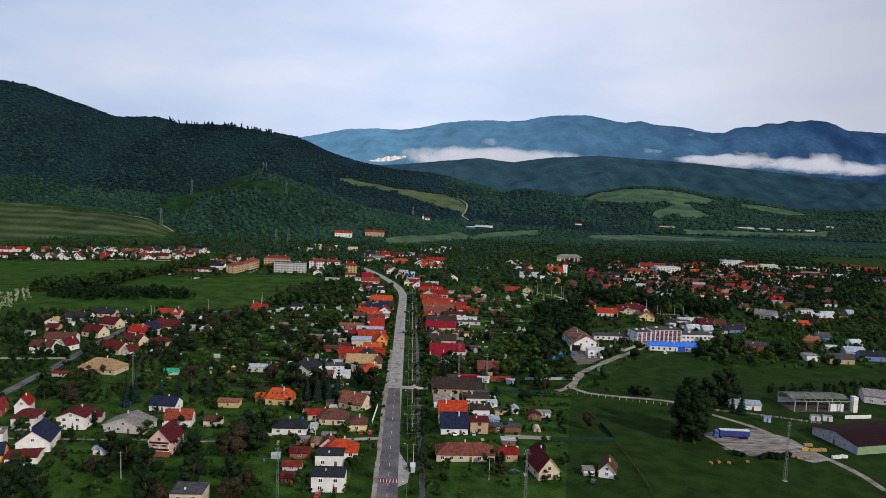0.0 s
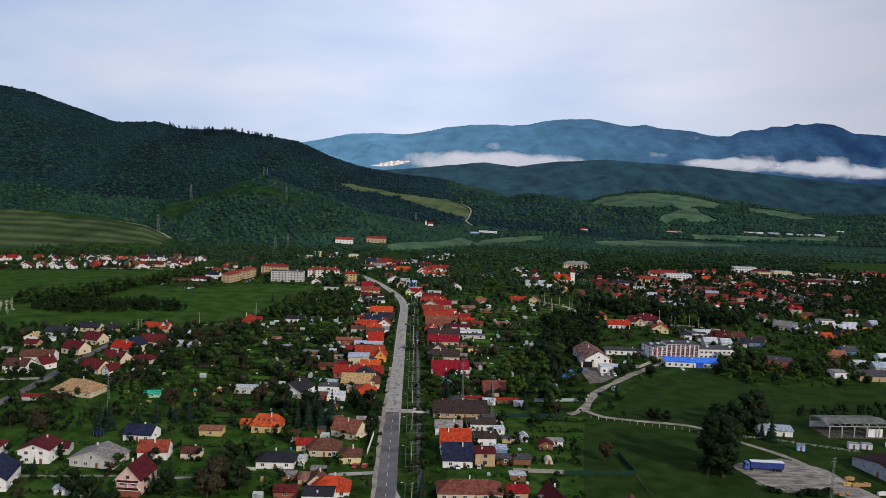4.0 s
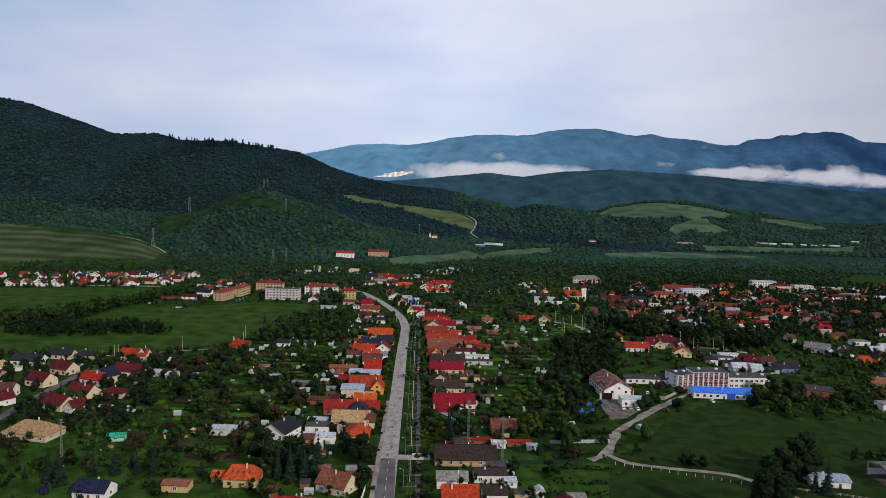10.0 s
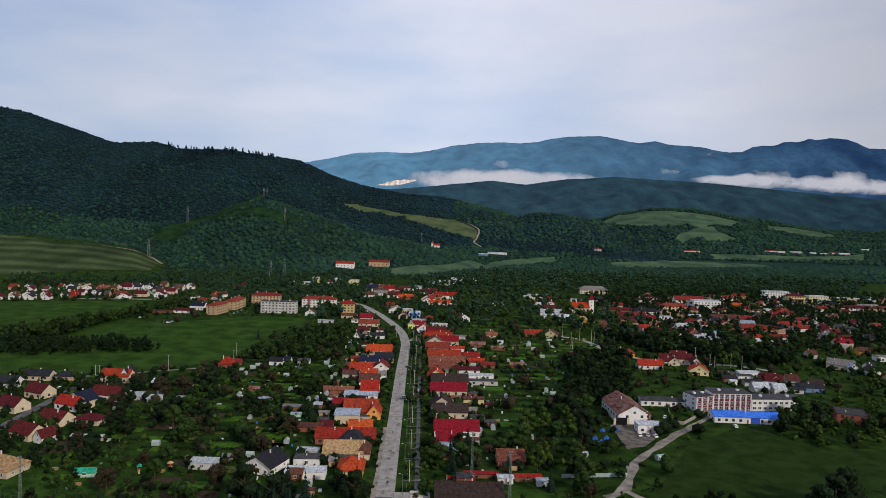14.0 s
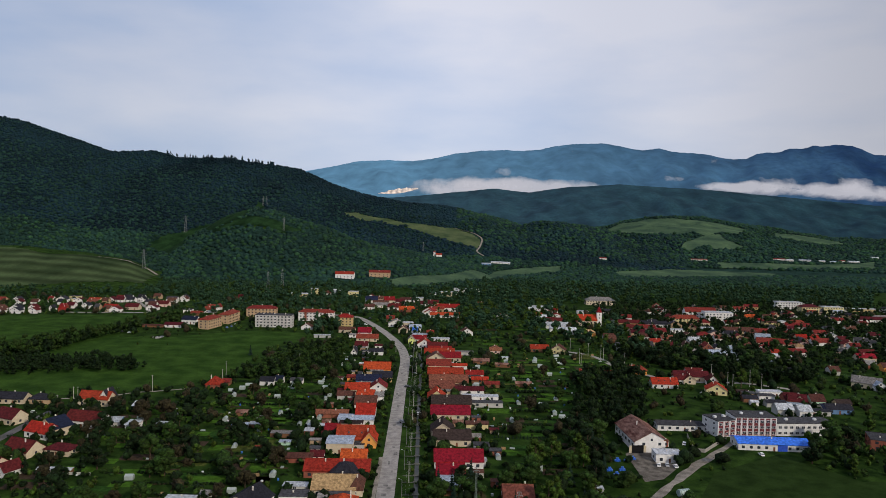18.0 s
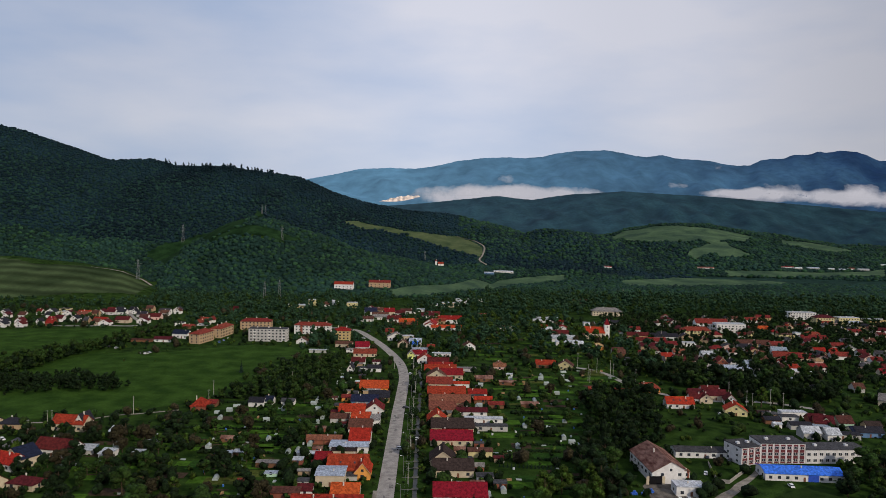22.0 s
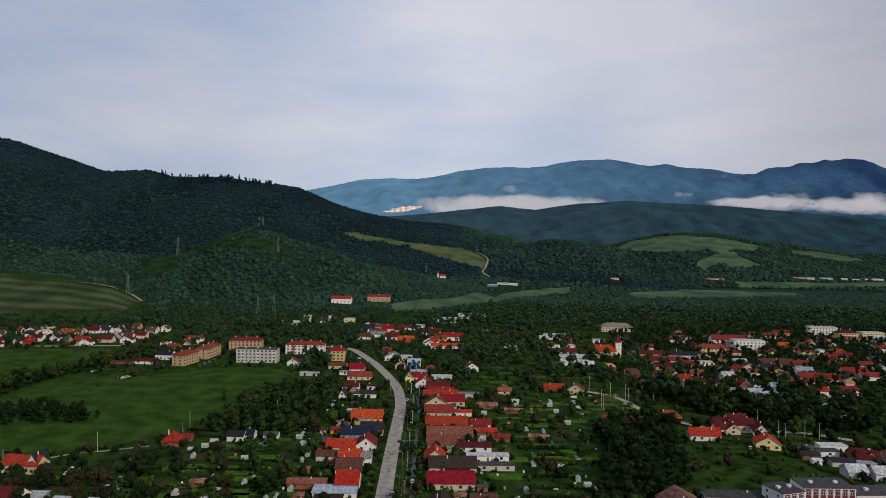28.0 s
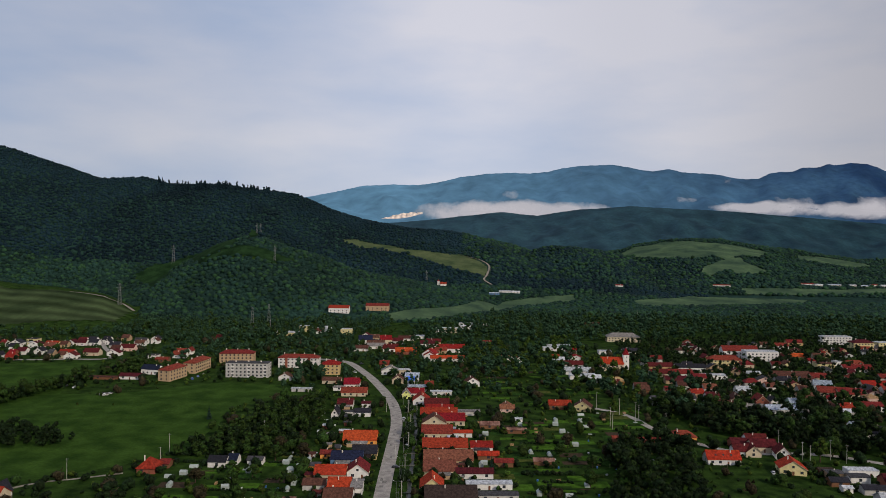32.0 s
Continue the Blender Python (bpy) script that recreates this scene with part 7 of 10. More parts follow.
house(276.8, 792.8, 8.6, 8.5, 3.4, 3.2, 'gx', 'brown', 'grey', 0, plain=True, group='houses of the old town')
house(129.5, 804.8, 8.5, 8.5, 3.4, 3.2, 'gx', 'maroon', 'white', 0, plain=True, group='houses of the old town')
house(152.4, 893.5, 12.3, 8.5, 3.4, 3.2, 'gx', 'brick', 'white', 0, plain=True, group='houses of the old town')
house(303.1, 902.3, 8.9, 8.5, 3.4, 3.2, 'gx', 'maroon', 'white', 0, plain=True, group='houses of the old town')
house(-511.1, 932.2, 9.7, 8.5, 3.4, 3.4, 'gy', 'maroon', 'white', 0, plain=True, group='houses of the western rows')
house(-493.5, 935.7, 8.2, 8.5, 3.4, 3.4, 'gx', 'brown', 'white', 0, plain=True, group='houses of the western rows')
house(-464.8, 941.5, 9.9, 8.5, 3.4, 3.4, 'gx', 'dark', 'white', 0, plain=True, group='houses of the western rows')
house(-463.0, 969.4, 10.4, 8.5, 3.4, 0, 'flat', 'light', 'lemon', 0, plain=True, group='houses of the western rows')
house(-430.8, 948.4, 11.6, 8.5, 3.4, 3.4, 'gx', 'terra', 'cream', 0, plain=True, group='houses of the western rows')
house(-423.0, 960.9, 8.0, 8.5, 3.4, 3.4, 'gx', 'brown', 'tan', 0, plain=True, group='houses of the western rows')
house(-410.1, 974.7, 8.2, 8.5, 3.4, 3.4, 'gx', 'maroon', 'white', 0, plain=True, group='houses of the western rows')
house(-399.1, 977.0, 9.8, 8.5, 3.4, 3.4, 'gx', 'dark', 'white', 0, plain=True, group='houses of the western rows')
house(-388.0, 985.1, 4.9, 8.5, 3.4, 3.4, 'gy', 'dark', 'white', 0, plain=True, group='houses of the western rows')
house(-367.9, 961.2, 11.1, 8.5, 3.4, 3.4, 'gx', 'dark', 'grey', 0, plain=True, group='houses of the western rows')
house(-347.6, 976.3, 9.9, 8.5, 3.4, 3.4, 'gx', 'brown', 'white', 0, plain=True, group='houses of the western rows')
house(-339.7, 995.1, 7.9, 8.5, 3.4, 3.4, 'gy', 'brown', 'white', 0, plain=True, group='houses of the western rows')
house(-488.2, 864.3, 8.5, 8.5, 3.4, 3.4, 'gy', 'brown', 'white', 0, plain=True, group='houses of the western rows')
house(-472.3, 867.2, 10.7, 8.5, 3.4, 3.4, 'gy', 'dark', 'white', 0, plain=True, group='houses of the western rows')
house(-454.9, 870.5, 9.3, 8.5, 3.4, 3.4, 'gy', 'maroon', 'white', 0, plain=True, group='houses of the western rows')
house(-446.6, 890.3, 4.8, 8.5, 3.4, 3.4, 'gy', 'dark', 'white', 0, plain=True, group='houses of the western rows')
house(-430.6, 884.0, 8.2, 8.5, 3.4, 3.4, 'gx', 'red', 'brick', 0, plain=True, group='houses of the western rows')
house(-387.5, 896.8, 6.8, 8.5, 3.4, 3.4, 'gx', 'brown', 'cream', 0, plain=True, group='houses of the western rows')
house(-377.3, 894.1, 12.0, 8.5, 3.4, 3.4, 'gy', 'maroon', 'white', 0, plain=True, group='houses of the western rows')
house(-345.0, 914.4, 12.5, 8.5, 3.4, 3.4, 'gy', 'maroon', 'white', 0, plain=True, group='houses of the western rows')
house(-503.7, 861.4, 11.3, 8.5, 3.4, 3.4, 'gy', 'maroon', 'white', 0, plain=True, group='houses of the western rows')
house(-275.8, 908.5, 12.5, 8.5, 3.4, 3.4, 'gx', 'brick', 'white', 0, plain=True, group='houses of the western rows')
house(-93.0, 999.9, 19.4, 8.5, 3.4, 3.4, 'gx', 'brown', 'grey', 0, plain=True, group='houses of the western rows')
house(-85.2, 1042.1, 10.6, 8.5, 3.4, 3.4, 'gx', 'red', 'tan', 0, plain=True, group='houses of the western rows')
house(-73.3, 966.5, 14.6, 8.5, 3.4, 3.4, 'gx', 'maroon', 'white', 0, plain=True, group='houses of the western rows')
house(-70.3, 1021.4, 11.2, 8.5, 3.4, 3.4, 'gx', 'maroon', 'grey', 0, plain=True, group='houses of the western rows')
house(-30.2, 944.9, 10.5, 8.5, 3.4, 3.4, 'gy', 'red', 'white', 0, plain=True, group='houses of the western rows')
house(-29.3, 1018.2, 16.5, 8.5, 3.4, 3.4, 'gx', 'maroon', 'tan', 0, plain=True, group='houses of the western rows')
house(-26.5, 1127.1, 22.7, 8.5, 3.4, 1.0, 'shed', 'light', 'cream', 0, plain=True, group='houses of the western rows')
house(-189.4, 1119.4, 11.1, 8.5, 3.4, 0, 'flat', 'light', 'lemon', 0, plain=True, group='houses of the western rows')
house(-176.4, 1093.8, 10.8, 8.5, 3.4, 3.4, 'gx', 'brown', 'white', 0, plain=True, group='houses of the western rows')
house(-168.8, 1116.7, 10.3, 8.5, 3.4, 3.4, 'gx', 'light', 'white', 0, plain=True, group='houses of the western rows')
house(-144.6, 1107.9, 13.6, 8.5, 3.4, 0, 'flat', 'light', 'lemon', 0, plain=True, group='houses of the western rows')
house(-38.1, 817.5, 11.5, 8.5, 3.4, 3.4, 'gx', 'steel', 'white', 0, plain=True, group='houses of the western rows')

# small dark-roofed houses that fill the eastern town
tr = random.Random(41)
k = 0
while k < 52:
    y = tr.uniform(735, 1040)
    x = tr.uniform(0.235, 0.50) * y
    w, d = tr.uniform(8, 13), tr.uniform(7, 9)
    if x > 180 + (y - 735) * 0.12 and not any(abs(x - a) < (b + w) / 2 + 2 and abs(y - c) < (e + d) / 2 + 3 for a, c, b, e in BOXES):
        house(x, y, w, d, tr.uniform(2.8, 3.6), tr.uniform(2.6, 3.8), tr.choice(("gx", "gy", "hip")), tr.choice(("maroon", "brown", "brick", "maroon", "dark", "red", "tar")),
              tr.choice(("cream", "grey", "tan", "white", "lemon", "pink")), tr.uniform(-25, 25), name="cottage", plain=True, group="cottages of the eastern town")
        k += 1

# sheds and huts of the allotments
house(-86.3, 482.5, 10.9, 4, 2.3, 0.3, 'shed', 'grey', 'wood', 0, plain=True, name='shed')
house(-63.1, 414.3, 9.9, 4, 2.4, 0.3, 'shed', 'light', 'grey', 0, plain=True, name='shed')
house(-151.8, 493.2, 8.9, 4, 2.2, 0.5, 'gx', 'light', 'white', 0, plain=True, name='shed')
house(-117.8, 518.2, 6.0, 4, 2.2, 1.0, 'gx', 'rust', 'wood', 0, plain=True, name='shed')
house(-153.9, 509.9, 6.1, 3, 2.0, 0.4, 'gx', 'light', 'grey', 0, plain=True, name='shed')
house(39.0, 662.5, 12.5, 4, 2.4, 0.8, 'gx', 'rust', 'wood', 0, plain=True, name='shed')
house(41.5, 689.0, 7.0, 3, 2.2, 0.3, 'shed', 'light', 'white', 0, plain=True, name='shed')
house(49.5, 602.4, 10.7, 4, 2.4, 1.2, 'gx', 'rust', 'wood', 0, plain=True, name='shed')
play_tower(-129.2, 387.6, 20)
play_tower(-117.8, 392.0, 70)

# apartment blocks at the end of the meadow
block_of_flats(-240.6, 807.8, 24.5, 11, 3, "brick", "tan", 78.4, "tan three-storey apartment block with a red hipped roof")
block_of_flats(-233.8, 844.4, 29.7, 11, 3, "brick", "tan", 84.1, "tan three-storey apartment block with a red hipped roof")
block_of_flats(-211.8, 888.6, 31.8, 11, 3, "brick", "tan", 5.2, "long tan apartment block with a red hipped roof")
block_of_flats(-180.4, 822.6, 36.5, 11, 4, "tar", "concrete", 1.1, "pale four-storey panel block with white balconies and a flat roof", False, None, 4, 3.6)
block_of_flats(-147.4, 869.7, 37.2, 11, 3, "brick", "white", 0.8, "white apartment block with red stair panels and a red roof", True, (-11, 10), 0, 3.6)
block_of_flats(-112.0, 840.1, 16.3, 12, 3, "red", "yellow", 4.9, "yellow apartment house with a red roof")
block_of_flats(445.7, 1069.5, 33.6, 12, 3, "light", "white", -1.7, "white four-storey block with a flat roof", False)
block_of_flats(449.9, 1022.7, 22.9, 12, 3, "maroon", "lemon", 5.5, "yellow apartment block with a dark red roof")
block_of_flats(480.4, 1025.7, 26.3, 12, 3, "light", "lemon", 5.5, "pale yellow block with a flat roof", False)
house(-209.7, 1077.0, 29.2, 10, 3.6, 1.2, 'gx', 'light', 'lemon', 0, plain=True)
house(-198.1, 1108.0, 11.7, 8, 7.5, 0, 'flat', 'light', 'lemon', 0, plain=True, name='silo_tower')
house(-140.9, 1088.9, 13.6, 9, 7.0, 0, 'flat', 'light', 'lemon', 0, plain=True)

# works by the gravel track
house(100.3, 489.7, 17.5, 31, 5.6, 5.2, 'gy', 'rust', 'white', 5, name='warehouse', plain=True)
hall = bpy.data.objects["warehouse"]
for k in range(6):
    window(hall, -8.76, -12.5 + k * 5.0, 2.4, 2.4, 1.8, -90)
warehouse_gate(94.5, 473.3, 6.0)
house(128.1, 516.0, 25.8, 9, 3.2, 1.4, 'gx', 'tar', 'white', 0, name='workshop')
house(106.4, 464.2, 12.9, 8, 4.0, 0, 'flat', 'light', 'white', 0, name='office')
house(109.0, 476.1, 2.3, 2.4, 6.0, 0, 'flat', 'terra', 'brick', 0, name='boiler_house', plain=True)
works(166.8, 513.4, 22.6, 13, 3, 3.1, True, 2.7, "three-storey works building with red panels between white pillars")
works(147.9, 509.7, 11.5, 13, 3, 2.7, True, 18.8, "lower wing of the works with red and white panels")
works(194.5, 514.9, 32.7, 12, 2, 3.1, False, 5.0, "long white two-storey office wing with rows of windows")
house(166.2, 488.0, 35.9, 12, 3.4, 2.0, 'gx', 'blue', 'white', -2, name='workshop')
blue_gate(170.1, 482.0, 5.0)
house(227.3, 491.9, 15.5, 15, 5.6, 0, 'flat', 'tar', 'brick', -20, name='workshop')
wall_panels([(128.4, 502.1), (123.9, 477.7), (129.1, 476.5), (148.3, 499.3)])
iron_fence([(50.6, 395.6), (79.8, 399.3)], "corrugated grey metal fence", 1.8)
lane_fence([(76.0, 371.5), (94.0, 365.0), (120.4, 356.5), (128.0, 353.0)])
garden_hut(46.3, 312.5)
water_tank(100.5, 420.5)
barrel_stack(75.1, 447.3)
barrel_stack(77.1, 441.8)
barrel_stack(81.1, 448.2)
barrel_stack(86.3, 461.1)
barrel_stack(81.6, 460.4)
barrel_stack(89.7, 463.1)

# yard with the lorry, barn and steel frame
YARD = [(123.1, 315.8), (136.5, 322.0), (150.0, 325.5), (163.4, 314.8), (168.8, 288.7), (159.5, 284.8), (152.0, 291.5), (135.5, 290.0), (130.1, 294.5)]
PARKING = [(88.0, 470.9), (102.2, 491.6), (108.8, 477.3), (107.1, 451.9), (97.7, 439.0), (88.2, 434.9)]
lorry(134.7, 311.9, -3.0)
barn(202.6, 313.9, 44.7, 26, 14.6)
steel_frame(201.0, 355.5, 31.0, 16.0)
house(255.3, 374.8, 39.0, 14, 4.0, 2.6, 'gx', 'grey', 'concrete', -20, name='warehouse', plain=True)
pallet_stack(163.2, 298.9, 0)
pallet_stack(166.8, 298.6, 1)
pallet_stack(170.7, 299.0, 1)
pallet_stack(167.4, 304.6, 1)
pallet_stack(172.4, 290.9, 2)
pallet_stack(175.9, 291.8, 2)
hay_bale(114.1, 279.6)
hay_bale(118.0, 281.1)
hay_bale(121.9, 280.3)
hay_bale(130.5, 282.2)
hay_bale(154.6, 289.2)
hay_bale(158.1, 289.6)
hay_bale(154.3, 293.6)
site_cabin(189.8, 341.0)
site_cabin(195.8, 341.0)
fence_run("boundary_wall", [(207.1, 345.0), (222.0, 347.6)], "low white wall before the unfinished hall", 1.9, wall_mat("white"), 3.0, 0.2)
site_cabin(163.4, 336.3, True)

# sheds and workshops behind the works
house(193.3, 579.9, 9, 6, 2.6, 1.6, 'gx', 'dark', 'wood', 0, name='shed', plain=True)
house(206.4, 586.1, 10, 6, 3.0, 0.4, 'gx', 'tar', 'white', 0, name='shed', plain=True)
house(205.0, 569.4, 12, 6, 2.8, 1.4, 'gx', 'dark', 'grey', 0, name='shed', plain=True)
house(219.3, 579.1, 10, 8, 3.4, 3.4, 'gx', 'maroon', 'brick', 0, name='shed', plain=True)
house(234.7, 558.8, 13, 8, 3.0, 2.4, 'gx', 'navy', 'cream', 0, name='shed', plain=True)
house(247.9, 570.8, 9, 7, 3.0, 2.4, 'gx', 'umber', 'tan', 0, name='shed', plain=True)
house(195.0, 596.0, 7, 5, 2.4, 1.2, 'gx', 'umber', 'wood', 0, name='shed', plain=True)

# church, chapel and outlying houses
house(-106.5, 1014.0, 15.0, 11, 5.5, 5.0, 'gx', 'navy', 'white', 12, name='cottage', plain=True, group='houses beyond the bend')
house(-84.3, 1021.0, 13.0, 10, 5.0, 4.6, 'gx', 'red', 'cream', 8, name='cottage', plain=True, group='houses beyond the bend')
house(-94.0, 1002.0, 11.0, 9, 3.6, 3.6, 'gx', 'dark', 'white', 8, name='cottage', plain=True, group='houses beyond the bend')
house(-28.9, 934.0, 14.0, 11, 4.2, 5.0, 'gy', 'crimson', 'white', -14, name='cottage', plain=True, group='houses beyond the bend')
house(-6.3, 968.0, 24.0, 11, 4.6, 4.2, 'gx', 'red', 'white', 4, name='cottage', plain=True, group='houses beyond the bend')
house(-14.0, 1120.0, 22.0, 10, 6.0, 0.5, 'gx', 'light', 'cream', 2, name='cottage', plain=True, group='houses beyond the bend')
house(8.2, 1140.0, 16.0, 9, 6.5, 0.5, 'gx', 'light', 'white', 2, name='cottage', plain=True, group='houses beyond the bend')
house(12.5, 800.0, 11.0, 9, 3.8, 4.0, 'gy', 'brown', 'white', 10, name='cottage', plain=True, group='houses beyond the bend')
house(-84.4, 785.0, 12.0, 10, 3.8, 4.4, 'gx', 'crimson', 'white', 6, name='cottage', plain=True, group='houses beyond the bend')
church_tower(155.7, 878.4)
house(143.2, 880.0, 20.0, 11, 6.5, 6.0, 'gx', 'orange', 'cream', 0, name='church_nave')
house(194.2, 1064.8, 38.5, 14, 6, 5, 'hip', 'grey', 'cream', 0, name='manor')
house(-178.0, 1240.5, 29.6, 12, 8, 4, 'gx', 'red', 'white', 0, plain=True, z=9.8)
house(-124.0, 1258.0, 33.8, 12, 8, 3.6, 'gx', 'brick', 'tan', 0, plain=True, z=11.6)
house(-38.1, 1617.3, 12, 8, 4.5, 3.5, "gx", "red", "white", 0, plain=True, name="chapel", z=24.9)
house(-48.1, 1617.3, 4, 4, 9, 3, "hip", "red", "white", 0, plain=True, name="chapel_tower", z=24.9)
house(61.3, 1566.6, 19.0, 9, 3.2, 1.6, "gx", 'steel', 'blue', 0, plain=True, z=12.9, group="far hamlets")
house(82.2, 1582.5, 21.6, 9, 3.2, 1.6, "gx", 'light', 'white', 0, plain=True, z=15.9, group="far hamlets")
house(100.9, 1583.3, 20.4, 9, 3.2, 1.6, "gx", 'light', 'white', 0, plain=True, z=15.2, group="far hamlets")
house(329.0, 1706.7, 15.6, 9, 3.2, 1.6, "gx", 'red', 'white', 0, plain=True, z=19.3, group="far hamlets")
house(577.0, 1806.2, 38.7, 9, 3.2, 1.6, "gx", 'brick', 'white', 0, plain=True, z=16.8, group="far hamlets")
house(796.0, 1871.4, 31.6, 9, 3.2, 1.6, "gx", 'brick', 'white', 0, plain=True, z=18.4, group="far hamlets")
house(820.5, 1866.0, 17.2, 9, 3.2, 1.6, "gx", 'light', 'concrete', 0, plain=True, z=16.6, group="far hamlets")
house(862.7, 1877.5, 28.8, 9, 3.2, 1.6, "gx", 'steel', 'grey', 0, plain=True, z=16.9, group="far hamlets")
house(911.0, 1890.2, 16.0, 9, 3.2, 1.6, "gx", 'light', 'concrete', 0, plain=True, z=15.9, group="far hamlets")
house(944.4, 1902.0, 16.1, 9, 3.2, 1.6, "gx", 'steel', 'white', 0, plain=True, z=14.6, group="far hamlets")
house(980.5, 1925.4, 14.8, 9, 3.2, 1.6, "gx", 'brick', 'white', 0, plain=True, z=15.4, group="far hamlets")
house(1004.9, 1916.7, 26.5, 9, 3.2, 1.6, "gx", 'light', 'concrete', 0, plain=True, z=15.2, group="far hamlets")
house(1107.1, 2002.0, 18.5, 9, 3.2, 1.6, "gx", 'light', 'white', 0, plain=True, z=24.2, group="far hamlets")

# pylons and poles
lattice_pole(-52.6, 225.3, 22.1)
lattice_pole(31.5, 231.7, 22.1)
lattice_pole(137.8, 265.1, 24.1)
lattice_pole(11.6, 387.4, 22.1)
lattice_pole(25.8, 365.1, 22.1)
lattice_pole(-156.2, 349.4, 20)
pylon(-588.3, 1626.2, 63.7, 38, 11.7)
pylon(-497.1, 1225.2, 19.1, 32, 10.4)
pylon(-313.0, 1382.3, 79.9, 26, 6.5)
pylon(-454.0, 1746.7, 126.1, 23, 6.5)
pylon(-445.9, 1746.9, 126.3, 23, 6.5)
pylon(-72.9, 1637.4, 33.1, 23, 5.2)
pylon(-267.4, 1114.1, -0.0, 31, 5.2)
pylon(-256.1, 1150.1, -0.0, 31, 5.2)
utility_pole(-190.3, 564.8, 10.3)
utility_pole(-152.6, 586.0, 10.3)
utility_pole(-221.7, 512.9, 10.3)
utility_pole(-114.6, 245.7, 10.3)
utility_pole(-52.9, 296.7, 9.2)
utility_pole(101.5, 675.2, 10.3)
utility_pole(123.8, 698.6, 10.3)
utility_pole(136.5, 679.4, 10.3)
utility_pole(195.6, 612.6, 10.3)
utility_pole(216.4, 614.8, 10.3)
utility_pole(-112.7, 638.1, 11.5)
utility_pole(-99.0, 661.3, 9.2)
utility_pole(-31.0, 607.2, 10.3)
utility_pole(-25.9, 701.7, 9.2)
utility_pole(-31.5, 781.3, 9.2)
utility_pole(-47.5, 707.8, 9.2)
utility_pole(101.9, 732.0, 11.5)
utility_pole(101.4, 682.2, 12.6)
utility_pole(113.8, 712.0, 11.5)
utility_pole(120.5, 693.3, 13.8)
utility_pole(190.5, 639.6, 11.5)
utility_pole(194.5, 619.1, 10.3)
utility_pole(210.4, 620.1, 11.5)
utility_pole(20.7, 256.2, 9.2)
utility_pole(-225.0, 535.4, 9.2)
utility_pole(-222.5, 535.7, 9.2)
utility_pole(279.3, 1342.6, 10.3)
utility_pole(-158.4, 610.8, 10.3)

# parked vehicles
car(8.4, 302.9, 90, 'white')
car(16.8, 303.7, 90, 'silver')
car(-61.9, 294.4, 90, 'silver')
car(-33.0, 300.1, 80, 'red')
car(-29.3, 300.5, 80, 'red')
car(-41.1, 237.2, 85, 'red')
car(31.0, 263.3, 20, 'dark')
car(60.7, 257.0, 70, 'dark')
car(-233.6, 510.1, -35, 'white')
car(100.0, 455.4, 80, 'white')
car(104.0, 455.8, 80, 'silver')
car(107.6, 454.6, 90, 'white')
car(122.4, 488.3, 70, 'white')
car(131.6, 511.8, 60, 'dark')
car(134.6, 507.3, 60, 'dark')
car(141.4, 507.9, 60, 'dark')
car(156.4, 474.9, 90, 'white')
car(-29.4, 591.7, 0, 'dark')
car(-26.2, 628.9, 80, 'white')
car(-25.9, 512.4, 5, 'silver')
car(-18.2, 529.0, 80, 'silver')
car(-26.3, 632.6, 80, 'white')
car(-28.2, 656.1, 80, 'silver')
car(-33.7, 689.3, 80, 'silver')
car(-221.8, 814.8, -60, 'blue')
car(-222.9, 805.2, -60, 'blue')
car(-220.7, 824.7, -60, 'silver')
car(-265.0, 742.8, 90, 'white')
car(-262.8, 746.8, 70, 'silver')
car(-309.8, 771.2, 80, 'dark')
car(-301.1, 765.6, 80, 'white')
car(-91.8, 846.1, -40, 'white')
car(-304.1, 909.1, 90, 'white')
car(33.6, 808.2, 60, 'dark')
car(-92.0, 887.9, 60, 'dark')
car(168.2, 595.0, 80, 'silver')

# outlines of gardens, groves and belts of trees
NEAR_GARDENS = [(-160.4, 248.2), (-62.3, 256.7), (-53.5, 221.2), (-146.0, 214.2)]
COPSE = [(-100.0, 317.8), (-77.3, 314.7), (-62.3, 256.7), (-80.2, 255.2)]
TREE_ROW = [(-204.6, 368.3), (-150.4, 352.1), (-114.0, 366.9), (-90.8, 359.4), (-88.6, 345.0), (-146.3, 343.8), (-183.6, 327.6)]
ORCHARD_WEST = [(-179.8, 405.4), (-192.6, 521.8), (-79.7, 542.4), (-64.9, 421.7), (-76.3, 361.1), (-160.2, 361.1)]
SPRUCE_ROW = [(-79.5, 369.1), (-51.2, 364.2), (-48.1, 343.3), (-70.4, 340.7)]
CORNER_TREES = [(-43.1, 384.7), (-25.8, 367.3), (-24.0, 337.1), (-33.7, 341.3), (-43.2, 365.2)]
WEST_BELT = [(-152.2, 600.5), (-147.0, 612.8), (-135.8, 653.4), (-131.4, 684.1), (-114.4, 720.2), (-92.0, 740.0), (-84.6, 677.8), (-86.3, 611.4), (-116.6, 598.3)]
FIELD_BELT = [(-375.0, 655.0), (-342.3, 680.5), (-336.9, 703.0), (-323.4, 754.0), (-313.3, 783.4), (-298.9, 797.3), (-291.1, 786.3), (-312.7, 755.2), (-312.2, 724.7), (-318.5, 700.3), (-318.8, 666.6), (-340.0, 640.0), (-372.0, 620.0)]
FIELD_END = [(-309.3, 814.8), (-316.9, 847.7), (-297.1, 868.9), (-267.9, 854.7), (-252.8, 826.0), (-269.8, 810.3), (-293.9, 800.0)]
FIELD_HEDGE = [(-345.2, 637.9), (-299.5, 644.9), (-284.2, 651.8), (-246.1, 638.7), (-225.0, 630.9), (-223.2, 617.4), (-254.9, 608.0), (-279.9, 599.4), (-320.9, 594.6), (-350.0, 605.0)]
